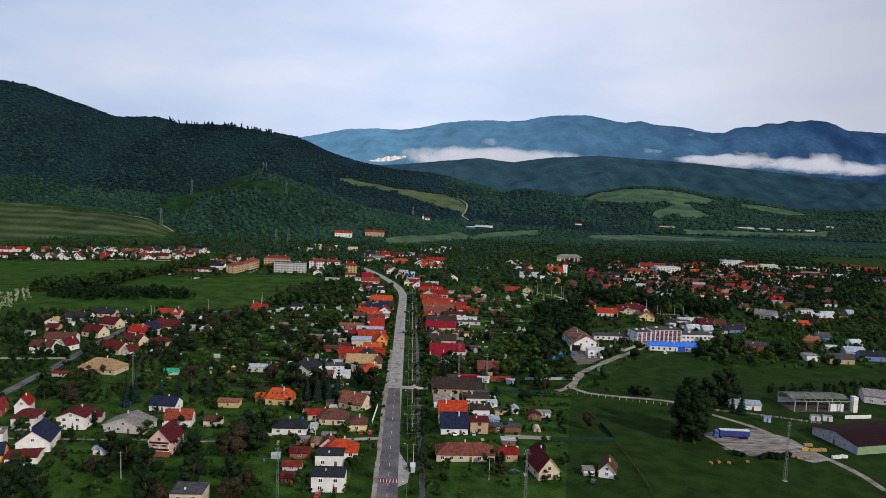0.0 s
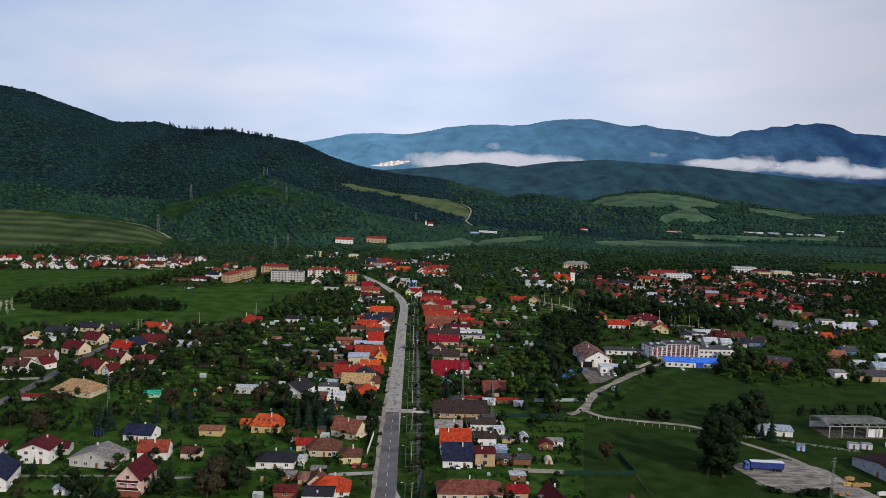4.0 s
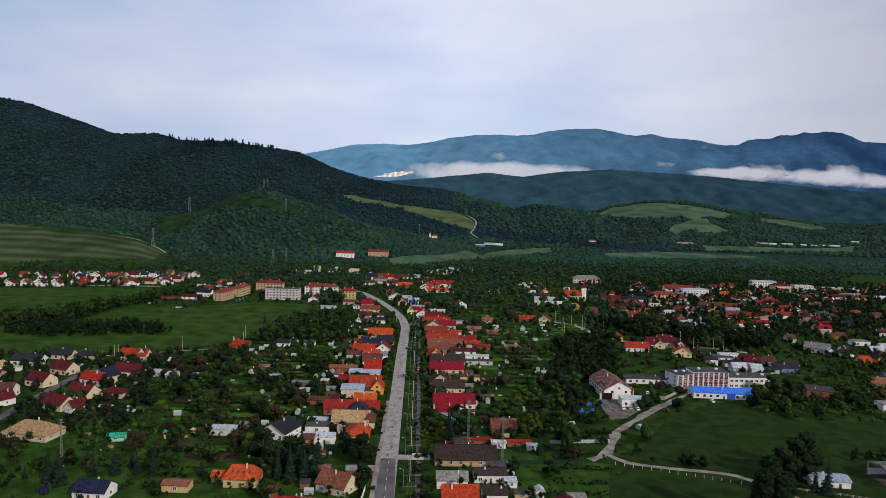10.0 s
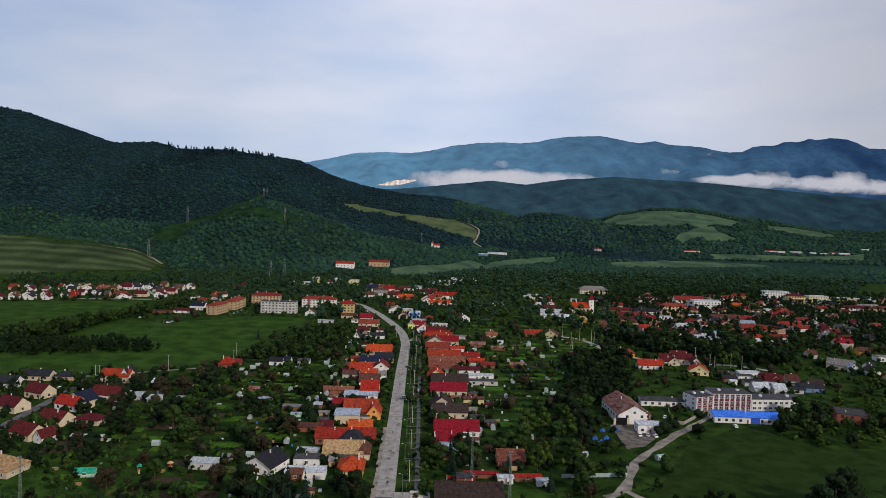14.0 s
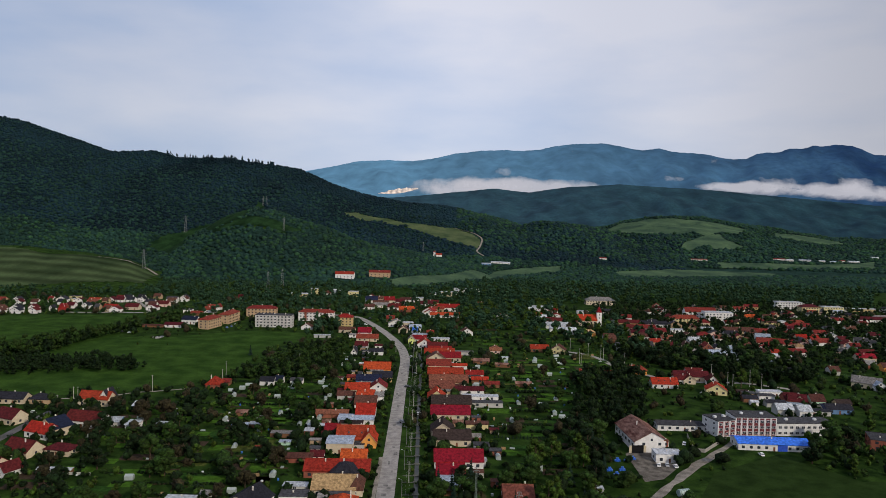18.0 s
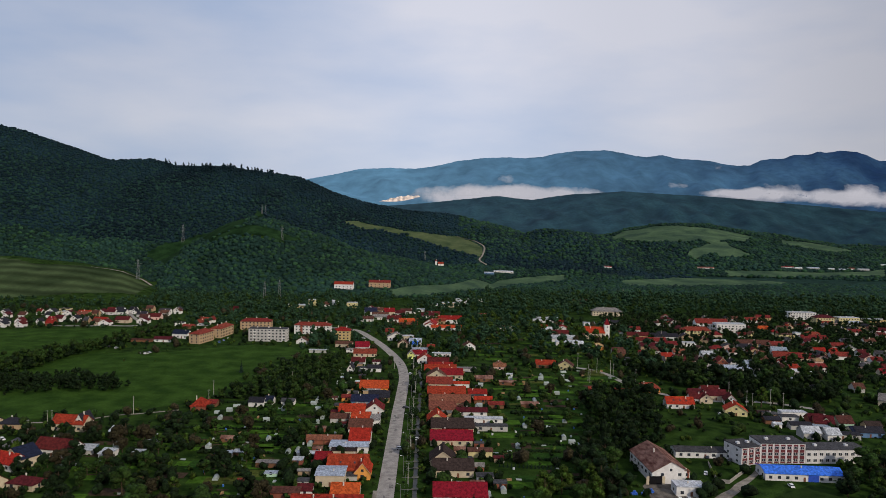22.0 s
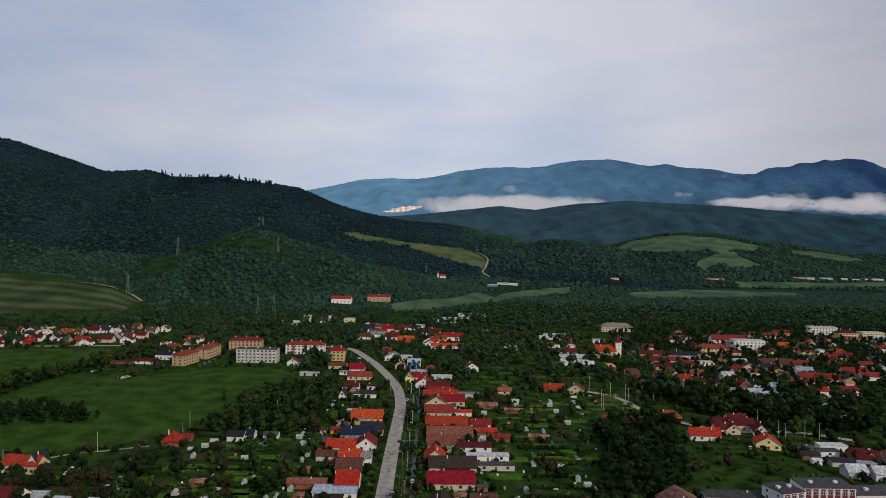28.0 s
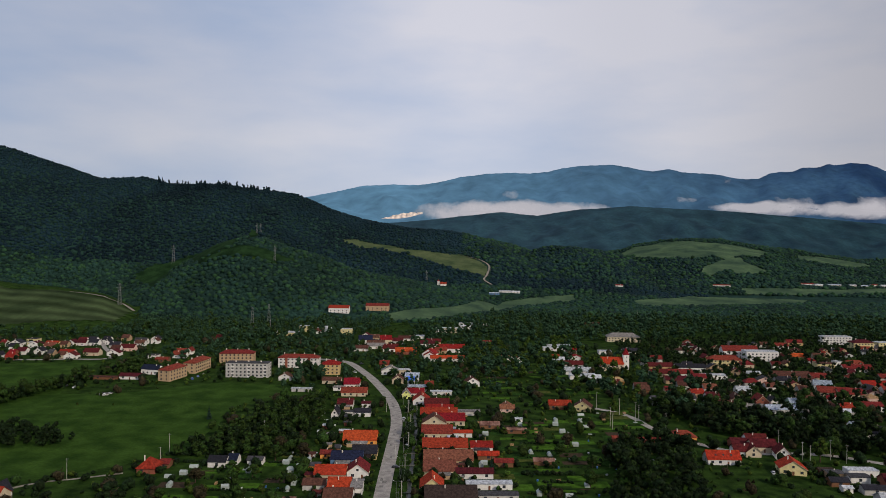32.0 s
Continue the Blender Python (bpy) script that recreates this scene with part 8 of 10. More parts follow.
BLOSSOM_HEDGE = [(-383.7, 556.3), (-391.9, 612.4), (-378.4, 632.0), (-345.3, 577.9), (-342.4, 534.5), (-354.5, 513.6)]
SETTLEMENT = [(-331.9, 517.9), (-285.5, 526.8), (-238.2, 547.6), (-200.4, 542.9), (-151.1, 409.5), (-169.4, 382.0), (-202.0, 371.9), (-220.9, 343.4)]
GARDENS_EAST = [(31.3, 691.1), (126.8, 732.6), (113.2, 615.0), (72.4, 517.0), (54.9, 441.6), (25.1, 422.3), (20.6, 524.1)]
WOOD_EAST = [(91.8, 627.7), (133.8, 670.0), (130.5, 598.9), (111.5, 521.3), (83.7, 503.5), (70.8, 529.9)]
WOOD_NEAR = [(40.6, 456.6), (71.9, 492.9), (76.8, 467.0), (66.1, 384.4), (50.4, 376.0), (23.4, 393.5), (1.2, 388.4), (-5.6, 408.2), (9.0, 433.0)]
ROW_GARDENS = [(-143.5, 572.5), (-99.9, 641.9), (-74.9, 594.4), (-72.3, 508.1), (-70.4, 471.9), (-76.0, 422.1), (-97.0, 420.5), (-126.3, 503.1)]
OLD_TOWN_WOOD = [(-12.7, 943.3), (59.5, 1081.1), (128.0, 1078.7), (139.8, 924.4), (179.8, 928.0), (198.6, 799.8), (158.7, 679.5), (111.2, 772.5), (69.2, 789.4), (30.0, 836.2)]
EAST_BELT = [(148.1, 747.6), (178.0, 737.8), (200.6, 703.4), (246.9, 729.8), (240.7, 672.4), (276.5, 662.6), (252.1, 622.9), (202.0, 635.0), (168.6, 667.3), (142.6, 699.2)]
EAST_TOWN = [(180.4, 733.0), (172.0, 1040.0), (330.0, 1100.0), (559.6, 1123.8), (690.0, 1060.0), (420.0, 690.0), (300.3, 680.0), (239.2, 713.6)]
FAR_WOOD = [(-76.8, 1057.3), (29.6, 1311.3), (243.3, 1292.2), (704.0, 1304.3), (528.4, 1032.2), (443.8, 1102.0), (311.1, 1117.6), (227.6, 1043.7), (124.0, 1050.7), (31.5, 1068.6), (-48.0, 1033.1)]
WEST_WOOD = [(-706.7, 1177.0), (-417.6, 1212.1), (-202.8, 1238.1), (-109.5, 1293.9), (-88.8, 1105.4), (-171.9, 1056.7), (-265.6, 1010.8), (-345.4, 1029.2), (-590.3, 1021.8)]
BLOCKS_GREEN = [(-345.4, 1029.2), (-133.3, 1070.4), (-94.3, 903.0), (-89.6, 756.7), (-137.5, 772.7), (-181.0, 895.0), (-234.6, 890.1), (-282.4, 885.7)]
BEND_GREEN = [(-94.3, 903.0), (-36.4, 1061.5), (58.9, 1071.4), (41.8, 787.2), (-10.5, 726.9), (-35.1, 781.0)]
EAST_FIELD_BELT = [(200.4, 527.6), (242.5, 534.4), (338.7, 645.4), (427.7, 662.3), (332.1, 478.0), (239.1, 450.2), (187.9, 443.1), (175.9, 471.1)]
WEST_ROWS = [(-655.1, 1036.3), (-379.8, 1115.8), (-277.3, 890.2), (-345.1, 877.7), (-513.5, 838.1)]
BEND_TOWN = [(-208.9, 1164.3), (51.5, 1270.8), (32.2, 784.9), (-41.1, 744.4), (-67.1, 919.7), (-121.7, 933.2), (-165.2, 949.7)]
BARN_BUSHES = [(190.8, 393.8), (215.1, 396.8), (272.3, 415.4), (258.3, 393.2), (209.1, 385.2), (185.5, 382.4)]
MEADOW_WEST = [(-330.7, 520.7), (-575.0, 783.2), (-545.5, 830.4), (-340.5, 880.1), (-325.4, 800.1), (-300.8, 745.3), (-262.6, 745.8), (-194.6, 795.8), (-122.7, 786.3), (-112.6, 762.4), (-154.1, 727.8), (-150.3, 612.2), (-175.6, 585.4), (-205.5, 562.7), (-250.2, 545.0), (-300.4, 530.5)]
MEADOW_EAST = [(46.1, 235.0), (68.6, 349.3), (86.9, 381.1), (123.4, 448.4), (166.5, 477.7), (187.9, 443.1), (235.3, 442.7), (321.0, 461.4), (170.8, 232.0), (81.2, 221.5)]
TERRACE_FIELD = [(-831.8, 1228.5), (-758.3, 1245.5), (-694.6, 1235.0), (-654.5, 1222.7), (-591.5, 1236.2), (-520.3, 1224.9), (-474.8, 1218.7), (-452.0, 1120.0), (-640.0, 1050.0), (-790.0, 1035.0)]
TERRACE_TRACK = [(-576.6, 1234.6), (-550.3, 1238.8), (-518.5, 1231.1), (-498.4, 1238.8), (-475.3, 1224.4)]
HILL_TRACK = [(-6.3, 1820.1), (35.6, 1804.8), (56.6, 1757.2), (51.3, 1697.0), (44.1, 1659.3), (58.2, 1622.7)]
GARDEN_LANE = [(-180.6, 280.0), (-153.2, 281.4), (-120.9, 283.9), (-97.7, 284.3), (-71.0, 289.5)]
DRIVE = [(-47.5, 289.8), (-37.0, 292.9), (-24.1, 295.5)]
HEDGE_ROW = (24.3, 490.3)
NORTH_GARDENS = [(20.0, 730.0), (110.0, 745.0), (135.0, 830.0), (60.0, 900.0), (0.0, 860.0)]

# fences
fence_run("garden_wall", [(30.5, 300.9), (51.1, 300.8)], "pale weathered concrete garden wall", 1.6, CONCRETE, 3.0, 0.15)
fence_run("net_fence", [(51.0, 300.1), (79.8, 302.3), (77.9, 323.3)], "dark green netting fence round the garden", 1.7, material("green_net", (0.012, 0.035, 0.026), 0.8, 0.2), 3.0, 0.05)
fence_run("pasture_fence", [(79.8, 300.2), (81.3, 269.3), (80.9, 242.1)], "dark post and wire fence across the meadow", 1.2, BARK, 4.0, 0.05, True)
fence_run("yard_fence", [(140.4, 351.0), (160.1, 346.1), (190.1, 335.1)], "pale post fence beside the lane", 1.2, PAINT, 4.0, 0.05, True)
fence_run("garden_fence", [(-177.7, 422.8), (-154.9, 423.4)], "white slatted garden fence", 1.3, PAINT, 2.5, 0.06)
fence_run("garden_fence", [(-86.1, 293.4), (-71.0, 293.5)], "pale slatted garden fence", 1.3, CONCRETE, 2.5, 0.06)
fence_run("boundary_wall", [(1.2, 389.7), (13.4, 389.4)], "red painted metal boundary wall", 1.9, material("red_sheet", (0.20, 0.016, 0.018), 0.6, 0.2, stripes=("X", 3.0, 0.2)), 3.0, 0.08)
fence_run("boundary_wall", [(28.6, 368.8), (61.6, 370.7)], "dark green boundary fence behind the barn", 1.8, material("green_net", (0.012, 0.035, 0.026), 0.8, 0.2), 3.0, 0.06)
fence_run("works_wall", [(99.8, 644.6), (128.3, 648.9)], "long low red-brown wall with pillars", 1.8, wall_mat("brick"), 4.0, 0.15)

# heaps and scrub round the yard
bush(128.5, 290.6, 1.8, 2)
bush(130.7, 288.9, 1.5, 2)
bush(138.2, 287.7, 1.6, 2)
bush(141.6, 287.4, 2.2, 2)
bush(146.5, 288.5, 2.4, 2)
bush(151.4, 290.2, 1.8, 2)
bush(117.2, 310.2, 2.0, 2)
bush(119.9, 306.9, 1.6, 2)
rubble_heap(127.6, 297.5)
rubble_heap(137.0, 293.2)
rubble_heap(153.5, 324.9)
rubble_heap(146.1, 296.0)

# ---------------------------------------------------------------- fields, street and tracks
MEADOW = material("mown_meadow", (0.01974, 0.04876, 0.008127), 0.95, 0.3, 0.07, 0.9, 0.9, second=(0.031, 0.066, 0.011))
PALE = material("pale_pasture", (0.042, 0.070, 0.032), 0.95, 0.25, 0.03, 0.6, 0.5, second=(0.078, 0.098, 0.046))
# far valley grass, with the pale blue of the haze put into its colour
FAR_GREEN_HAZE = material("valley_pasture_haze", (0.03939, 0.07425, 0.04719), 0.95, 0.25, 0.02, 0.6, 0.5, second=(0.066, 0.108, 0.056))
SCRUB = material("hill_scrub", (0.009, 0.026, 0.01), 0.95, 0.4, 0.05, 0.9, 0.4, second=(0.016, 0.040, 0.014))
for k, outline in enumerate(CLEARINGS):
    drape("meadow", outline, PALE if k < 2 else FAR_GREEN_HAZE if k < 8 else SCRUB, 0.35 + 0.12 * k, 5.0, "pale green pasture among the woods")
patch("west_meadow", MEADOW_WEST, MEADOW, 0.0, "wide bright green meadow", "meadow")
LUSH = material("lush_grass", (0.0185, 0.044, 0.0078), 0.95, 0.3, 0.12, 0.9, 0.9, second=(0.032, 0.070, 0.012))
patch("near_lawns", [(-190.0, 205.0), (-30.0, 205.0), (-36.0, 362.0), (-120.0, 372.0), (-165.0, 420.0), (-205.0, 360.0), (-228.0, 290.0)], LUSH, -0.03, "lush grass of the near gardens", "lawn")
patch("garden_lawns", [(0.0, 205.0), (46.0, 234.0), (68.0, 349.0), (74.0, 372.0), (8.0, 384.0)], LUSH, -0.03, "lush grass behind the houses", "lawn")
# a darker grass colour stands in for the shade over this meadow
patch("east_meadow", MEADOW_EAST, material("pasture_painted_shade", (0.0128, 0.0272, 0.0062), 0.95, 0.22, 0.12, 0.5, 0.9, second=(0.0185, 0.0365, 0.0085)), 0.0, "open green meadow beside the lane", "meadow")
patch("yard", YARD, material("stained_concrete", (0.14, 0.122, 0.104), 0.95, 0.35, 0.3, 0.6, 1.5, second=(0.26, 0.24, 0.22), stretch=(0.45, 1.5, 1.0)), 0.045, "cracked pale concrete yard", "yard")
patch("works_yard", PARKING, material("dark_gravel", (0.11, 0.098, 0.084), 0.95, 0.4, 0.25, 0.5, 2.0), 0.05, "grey gravel yard before the warehouse", "yard")
STONE = material("mossy_stone", (0.10, 0.10, 0.085), 0.95, 0.3, 0.5)
TERRACES = material("terraced_grass", (0.0306, 0.0493, 0.0204), 0.95, 0.2, 0.02, 0.6, 0.5, second=(0.050, 0.074, 0.031), stripes=("Y", 0.0095, 0.42))
drape("terraced_field", TERRACE_FIELD, TERRACES, 0.5, 5.0, "terraced pale green hillside field")
strip("field_track", TERRACE_TRACK, -2.0, 2.0, GRAVEL, 0.9, "pale track along the terraced field", drop=True)
strip("hill_track", HILL_TRACK, -2.0, 2.0, GRAVEL, 1.4, "pale track winding round the pasture", drop=True)
strip("garden_lane", GARDEN_LANE, -0.8, 0.8, GRAVEL, 0.0, "narrow grey lane between the gardens", ragged=0.2)
strip("drive", DRIVE, -1.5, 1.5, CONCRETE, 0.01, "pale concrete drive beside the street", ragged=0.2)
strip("road", ROAD, -3.8, 3.8, ASPHALT_OLD, 0.02, "straight bleached asphalt street with cracks and seams")
strip("pavement", ROAD[:5], -5.6, -3.75, GRAVEL, 0.0, "broken concrete footpath beside the street", "pavement", 0.10, 0.3)
strip("ditch_floor", ROAD[1:9], 11.8, 13.4, material("ditch_mud", (0.014, 0.016, 0.014), 0.5, 0.3, 0.5), 0.0, "dark drainage channel beside the street", "ditch", 0.03, 0.2)
strip("ditch_wall", ROAD[1:9], 11.6, 11.8, STONE, 0.0, "low concrete wall of the channel", "ditch", 0.25, 0.05)
strip("ditch_wall", ROAD[1:9], 13.4, 13.6, STONE, 0.0, "low concrete wall of the channel", "ditch", 0.25, 0.05)
strip("track", TRACK, -2.2, 2.2, GRAVEL, 0.06, "light gravel track to the works", ragged=0.9)
strip("lane", LANE, -1.5, 1.5, GRAVEL, 0.05, "narrow pale gravel lane", ragged=0.3)
strip("side_street", LEFT_STREET, -2.6, 2.6, ASPHALT, 0.0, "grey asphalt street of the settlement")
strip("side_lane", LEFT_LANE, -2.0, 2.0, ASPHALT_OLD, 0.01, "grey asphalt lane")
strip("field_path", FIELD_PATH, -1.0, 1.0, GRAVEL, 0.05, "pale field path", ragged=0.3)
strip("back_street", BACK_STREET, -2.4, 2.4, ASPHALT_OLD, 0.05, "grey street of the western rows")
strip("east_street", EAST_STREET, -2.4, 2.4, ASPHALT_OLD, 0.0, "grey street to the east")

# the newer, darker asphalt near the crossing, its marks, crossing and bus bay
strip("road_surface", [ROAD[1], ROAD[2], ROAD[3], (-24.2, 370.0)], -3.85, 3.85, ASPHALT, 0.045, "darker grey asphalt at the near end of the street")


def along(y):
    """The middle of the street at y."""
    return float(np.interp(y, [p[1] for p in ROAD], [p[0] for p in ROAD]))


for k in range(20):
    y = 195 + k * 9.0
    m = tagged(new("lane_mark", shared("lane_mark", lambda: boxes((-0.09, -1.6, 0, 0.09, 1.6, 0.006)), PAINT)), "white dash of the centre line", "road marking", "centre line dashes")
    m.matrix_basis = pose(along(y), y, 0.098, 0, 0, 2.8)
cy0 = 252.0
tagged(new("crossing_base", finish("crossing_base", boxes((along(cy0) - 3.5, cy0 - 2.0, 0.097, along(cy0) + 3.5, cy0 + 2.0, 0.101)), PAINT_RED)), "dark red painted crossing ground", "road marking", kind="structure")
for k in range(6):
    s = new("crossing_stripe", shared("crossing_stripe", lambda: boxes((-0.17, -1.5, 0, 0.17, 1.5, 0.005)), PAINT))
    tagged(s, "white stripe of the zebra crossing", "road marking", "zebra stripes").matrix_basis = pose(along(cy0) - 3.0 + k * 1.2, cy0, 0.103)
patch("bus_bay", [(along(247) + 3.6, 247), (along(250) + 7.2, 251), (along(260) + 8.0, 260), (along(267) + 7.0, 268), (along(281) + 3.6, 281)], CONCRETE, 0.06, "pale paved bus bay beside the street", "pavement")
sh = thing("bus_shelter", along(262) + 9.2, 262, 0, 2.8, "small glazed bus shelter with a flat roof", "bus shelter")
part("roof", boxes((-1.0, -2.2, 2.4, 1.0, 2.2, 2.52)), WHITE_METAL, sh)
part("back_pane", boxes((0.85, -2.0, 0.1, 0.9, 2.0, 2.4)), material("shelter_glass", (0.35, 0.40, 0.42), 0.15, 0.1), sh)
for a in (-2.0, 2.0):
    part("side_pane", boxes((-0.7, a - 0.03, 0.1, 0.85, a + 0.03, 2.4)), MATS["shelter_glass"], sh)
    part("post", boxes((-0.95, a - 0.05, 0, -0.85, a + 0.05, 2.4)), STEEL, sh)
part("bench", boxes((0.4, -1.5, 0.42, 0.8, 1.5, 0.48)), WOOD, sh)

# seams, cracks and mended places of the old street surface
TAR_SEAM = material("tar_seam", (0.15, 0.142, 0.135), 0.9, 0.3, 0.8)
seam = random.Random(19)
V, F = [], []


def lay(points):
    F.append(tuple(range(len(V), len(V) + 4)))
    V.extend(points)


y = 372.0
while y < 735:
    x0, x1 = (-3.7, 3.7) if seam.random() < 0.45 else (seam.uniform(-3.7, 0), seam.uniform(0.5, 3.7))
    n, wide, skew = 6, seam.uniform(0.10, 0.32), seam.uniform(-0.8, 0.8)
    jag = [seam.uniform(-0.35, 0.35) for _ in range(n + 1)]
    for k in range(n):
        a, b = x0 + (x1 - x0) * k / n, x0 + (x1 - x0) * (k + 1) / n
        ya, yb = y + skew * k / n + jag[k], y + skew * (k + 1) / n + jag[k + 1]
        lay([(along(ya) + a, ya, 0.0745), (along(yb) + b, yb, 0.0745), (along(yb) + b, yb + wide, 0.0745), (along(ya) + a, ya + wide, 0.0745)])
    if seam.random() < 0.3:
        px, w, d = seam.uniform(-3.0, 1.2), seam.uniform(0.8, 2.2), seam.uniform(1.5, 5.0)
        lay([(along(y) + px, y + 1.2, 0.0745), (along(y) + px + w, y + 1.2, 0.0745), (along(y + d) + px + w, y + 1.2 + d, 0.0745), (along(y + d) + px, y + 1.2 + d, 0.0745)])
    y += seam.uniform(2.2, 7.5)
sm = bpy.data.meshes.new("road_seams")
sm.from_pydata(V, [], F)
sm.materials.append(TAR_SEAM)
tagged(new("road_seams", sm), "dark tarred cracks and mended patches of the street", "road", kind="stuff")

# a trampoline on the lawn, a white wall before the corner house
tramp = thing("trampoline", -148.1, 323.6, 0, 0, "round dark blue garden trampoline with a net", "trampoline")
bed = bmesh.new()
tube(bed, (0, 0, 0.8), (0, 0, 0.9), 2.1, 2.1, 24)
part("bed", bed, material("trampoline_mat", (0.008, 0.010, 0.022), 0.6, 0.1), tramp)
for k in range(8):
    post = bmesh.new()
    px, py = 2.05 * math.cos(k * math.tau / 8), 2.05 * math.sin(k * math.tau / 8)
    tube(post, (px, py, 0), (px, py, 2.6), 0.05, 0.05, 6)
    part("post", post, STEEL, tramp)
net = bmesh.new()
tube(net, (0, 0, 0.92), (0, 0, 2.4), 1.98, 1.98, 24)
bmesh.ops.delete(net, geom=[f for f in net.faces if abs(f.normal.z) > 0.5], context="FACES_ONLY")
part("net", net, material("net_blue", (0.01, 0.014, 0.04), 0.9, 0.1), tramp)
fence_run("garden_wall", [(-29.5, 336.5), (-29.8, 313.5)], "white panel wall before the corner house", 1.9, FRAME, 2.4, 0.12)

# footbridges over the channel, lamps and small trees on the verge
rng = random.Random(5)
for k in range(34):
    y = 302 + k * 12.2 + rng.uniform(-3, 3)
    b = thing("footbridge", along(y) + 10.5, y, 0, 2.8, "small concrete slab bridge over the channel", "bridge", "footbridges")
    part("slab", boxes((0.6, -0.8, 0.26, 3.6, 0.8, 0.4)), STONE, b)
    part("path", boxes((-4.0, -0.35, 0.0, 0.6, 0.35, 0.07)), STONE, b)
main_bridge = thing("road_bridge", along(372) + 11.0, 372, 0, 2.8, "concrete road bridge over the channel with a white rail", "bridge")
part("slab", boxes((-7.4, -2.6, 0.1, 7, 2.6, 0.34)), CONCRETE, main_bridge)
for s in (-2.3, 2.3):
    part("rail", boxes((-1, s - 0.06, 0.34, 4, s + 0.06, 1.2)), PAINT, main_bridge)
for k in range(15):
    y = 231 + k * 35
    street_lamp(along(y) + 7.0, y, 9.0, -1)
for k in range(12):
    y = 266 + k * 40
    utility_pole(along(y) + 9.4, y, 9.5)
for k in range(34):
    y = 266 + k * 12.4 + rng.uniform(-2, 2)
    bush(along(y) + rng.uniform(6.6, 10.0), y, rng.uniform(0.6, 1.4), rng.choice((0, 1, 1, 2)))
for k in range(40):
    y = 228 + k * 12.0 + rng.uniform(-2, 2)
    bush(along(y) + rng.uniform(14.4, 17.5), y, rng.uniform(1.0, 2.2), rng.choice((0, 0, 1, 2)))
CABLE = material("grey_cable", (0.20, 0.21, 0.20), 0.5, 0.1)
line = thing("overhead_cable", along(266) + 9.4, 266, 0, 0, "grey overhead cable slung from pole to pole along the street", "cable")
for k in range(11):
    for s_x in (-0.7, 0.7):
        bm = bmesh.new()
        pts = []
        for q in range(7):
            yy = 266 + (k + q / 6) * 40
            pts.append((along(266 + k * 40) + (along(306 + k * 40) - along(266 + k * 40)) * q / 6 - along(266) + s_x, yy - 266, 9.12 - 3.2 * (q / 6) * (1 - q / 6)))
        for a, b in zip(pts, pts[1:]):
            tube(bm, a, b, 0.02, 0.02, 4)
        part("span", bm, CABLE, line)
for k in range(46):
    y = 300 + k * 9.0 + rng.uniform(-3, 3)
    bush(along(y) - rng.uniform(5.4, 8.0), y, rng.uniform(0.6, 1.5), rng.choice((0, 2, 2, 1)))
for k in range(16):
    y = 377 + k * 20 + rng.uniform(-4, 4)
    tree(rng.choice(("fruit", "apple", "fruit")), along(y) + rng.uniform(15, 17), y, rng.uniform(0.7, 1.0), rng.uniform(0, 360))


# sheds, lean-tos and woodpiles in the back yards of the street
yr = random.Random(77)
for side in (-1, 1):
    y = 285.0
    while y < 700:
        for x_off in (yr.uniform(24, 33), yr.uniform(33, 46)):
            w, d = yr.uniform(3.0, 6.5), yr.uniform(2.6, 4.5)
            x, yy = along(y) + side * (x_off + (8 if side > 0 else 0)), y + yr.uniform(-2, 2)
            if yr.random() < 0.6 and not any(abs(x - a) < (b + w) / 2 + 0.6 and abs(yy - c) < (e + d) / 2 + 0.6 for a, c, b, e in BOXES):
                house(x, yy, w, d, yr.uniform(2.1, 2.5), yr.choice((0.3, 0.4, 1.3)), yr.choice(("shed", "gx", "shed")), yr.choice(("tar", "rust", "maroon", "brown", "grey", "tar", "light")),
                      yr.choice(("wood", "grey", "brick", "wood", "tan")), 2.8, name="shed", plain=True, group="back yard sheds")
        y += yr.uniform(8, 13)


# ---------------------------------------------------------------- trees of the gardens
def free(x, y, clear=0.0):
    """Which of the places keep clear of roads and buildings."""
    ok = near_line(x, y, ROAD) > 7.5 + clear
    for line in (TRACK, LANE, LEFT_STREET, BACK_STREET, EAST_STREET):
        ok &= near_line(x, y, line) > 3.6 + clear
    for a, b, r in FOOT:
        ok &= (x - a) ** 2 + (y - b) ** 2 > (r + clear) ** 2
    return ok


def scatter(outline, spacing, seed, clear=0.8):
    """Uneven places in an outline, clear of houses and roads."""
    r = np.random.default_rng(seed)
    xs, ys = [p[0] for p in outline], [p[1] for p in outline]
    X, Y = np.meshgrid(np.arange(min(xs), max(xs), spacing), np.arange(min(ys), max(ys), spacing))
    X, Y = X.ravel() + r.uniform(-0.45, 0.45, X.size) * spacing, Y.ravel() + r.uniform(-0.45, 0.45, Y.size) * spacing
    ok = inside(X, Y, outline)
    X, Y = X[ok], Y[ok]
    ok = free(X, Y, clear)
    return [(float(x), float(y)) for x, y in zip(X[ok], Y[ok])]


def plant(outline, spacing, seed, kinds, low, high, clear=0.8):
    r = random.Random(seed)
    for x, y in scatter(outline, spacing * 1.25, seed, clear):
        tree(r.choice(kinds), x, y, 1.1 * r.uniform(low, high), r.uniform(0, 360), r.uniform(0.9, 1.15))


def wood(name, outline, spacing, seed, mat, h0, h1, label, clear=0.6, **more):
    r = random.Random(seed)
    rows = []
    for x, y in scatter(outline, spacing * 1.25, seed, clear):
        h = r.uniform(h0, h1) * 1.22
        if ground_z(x, y) < 2.5:
            rows.append((x, y, h, h * r.uniform(0.32, 0.46)))
    return grove(name, rows, mat, seed, label, **more)


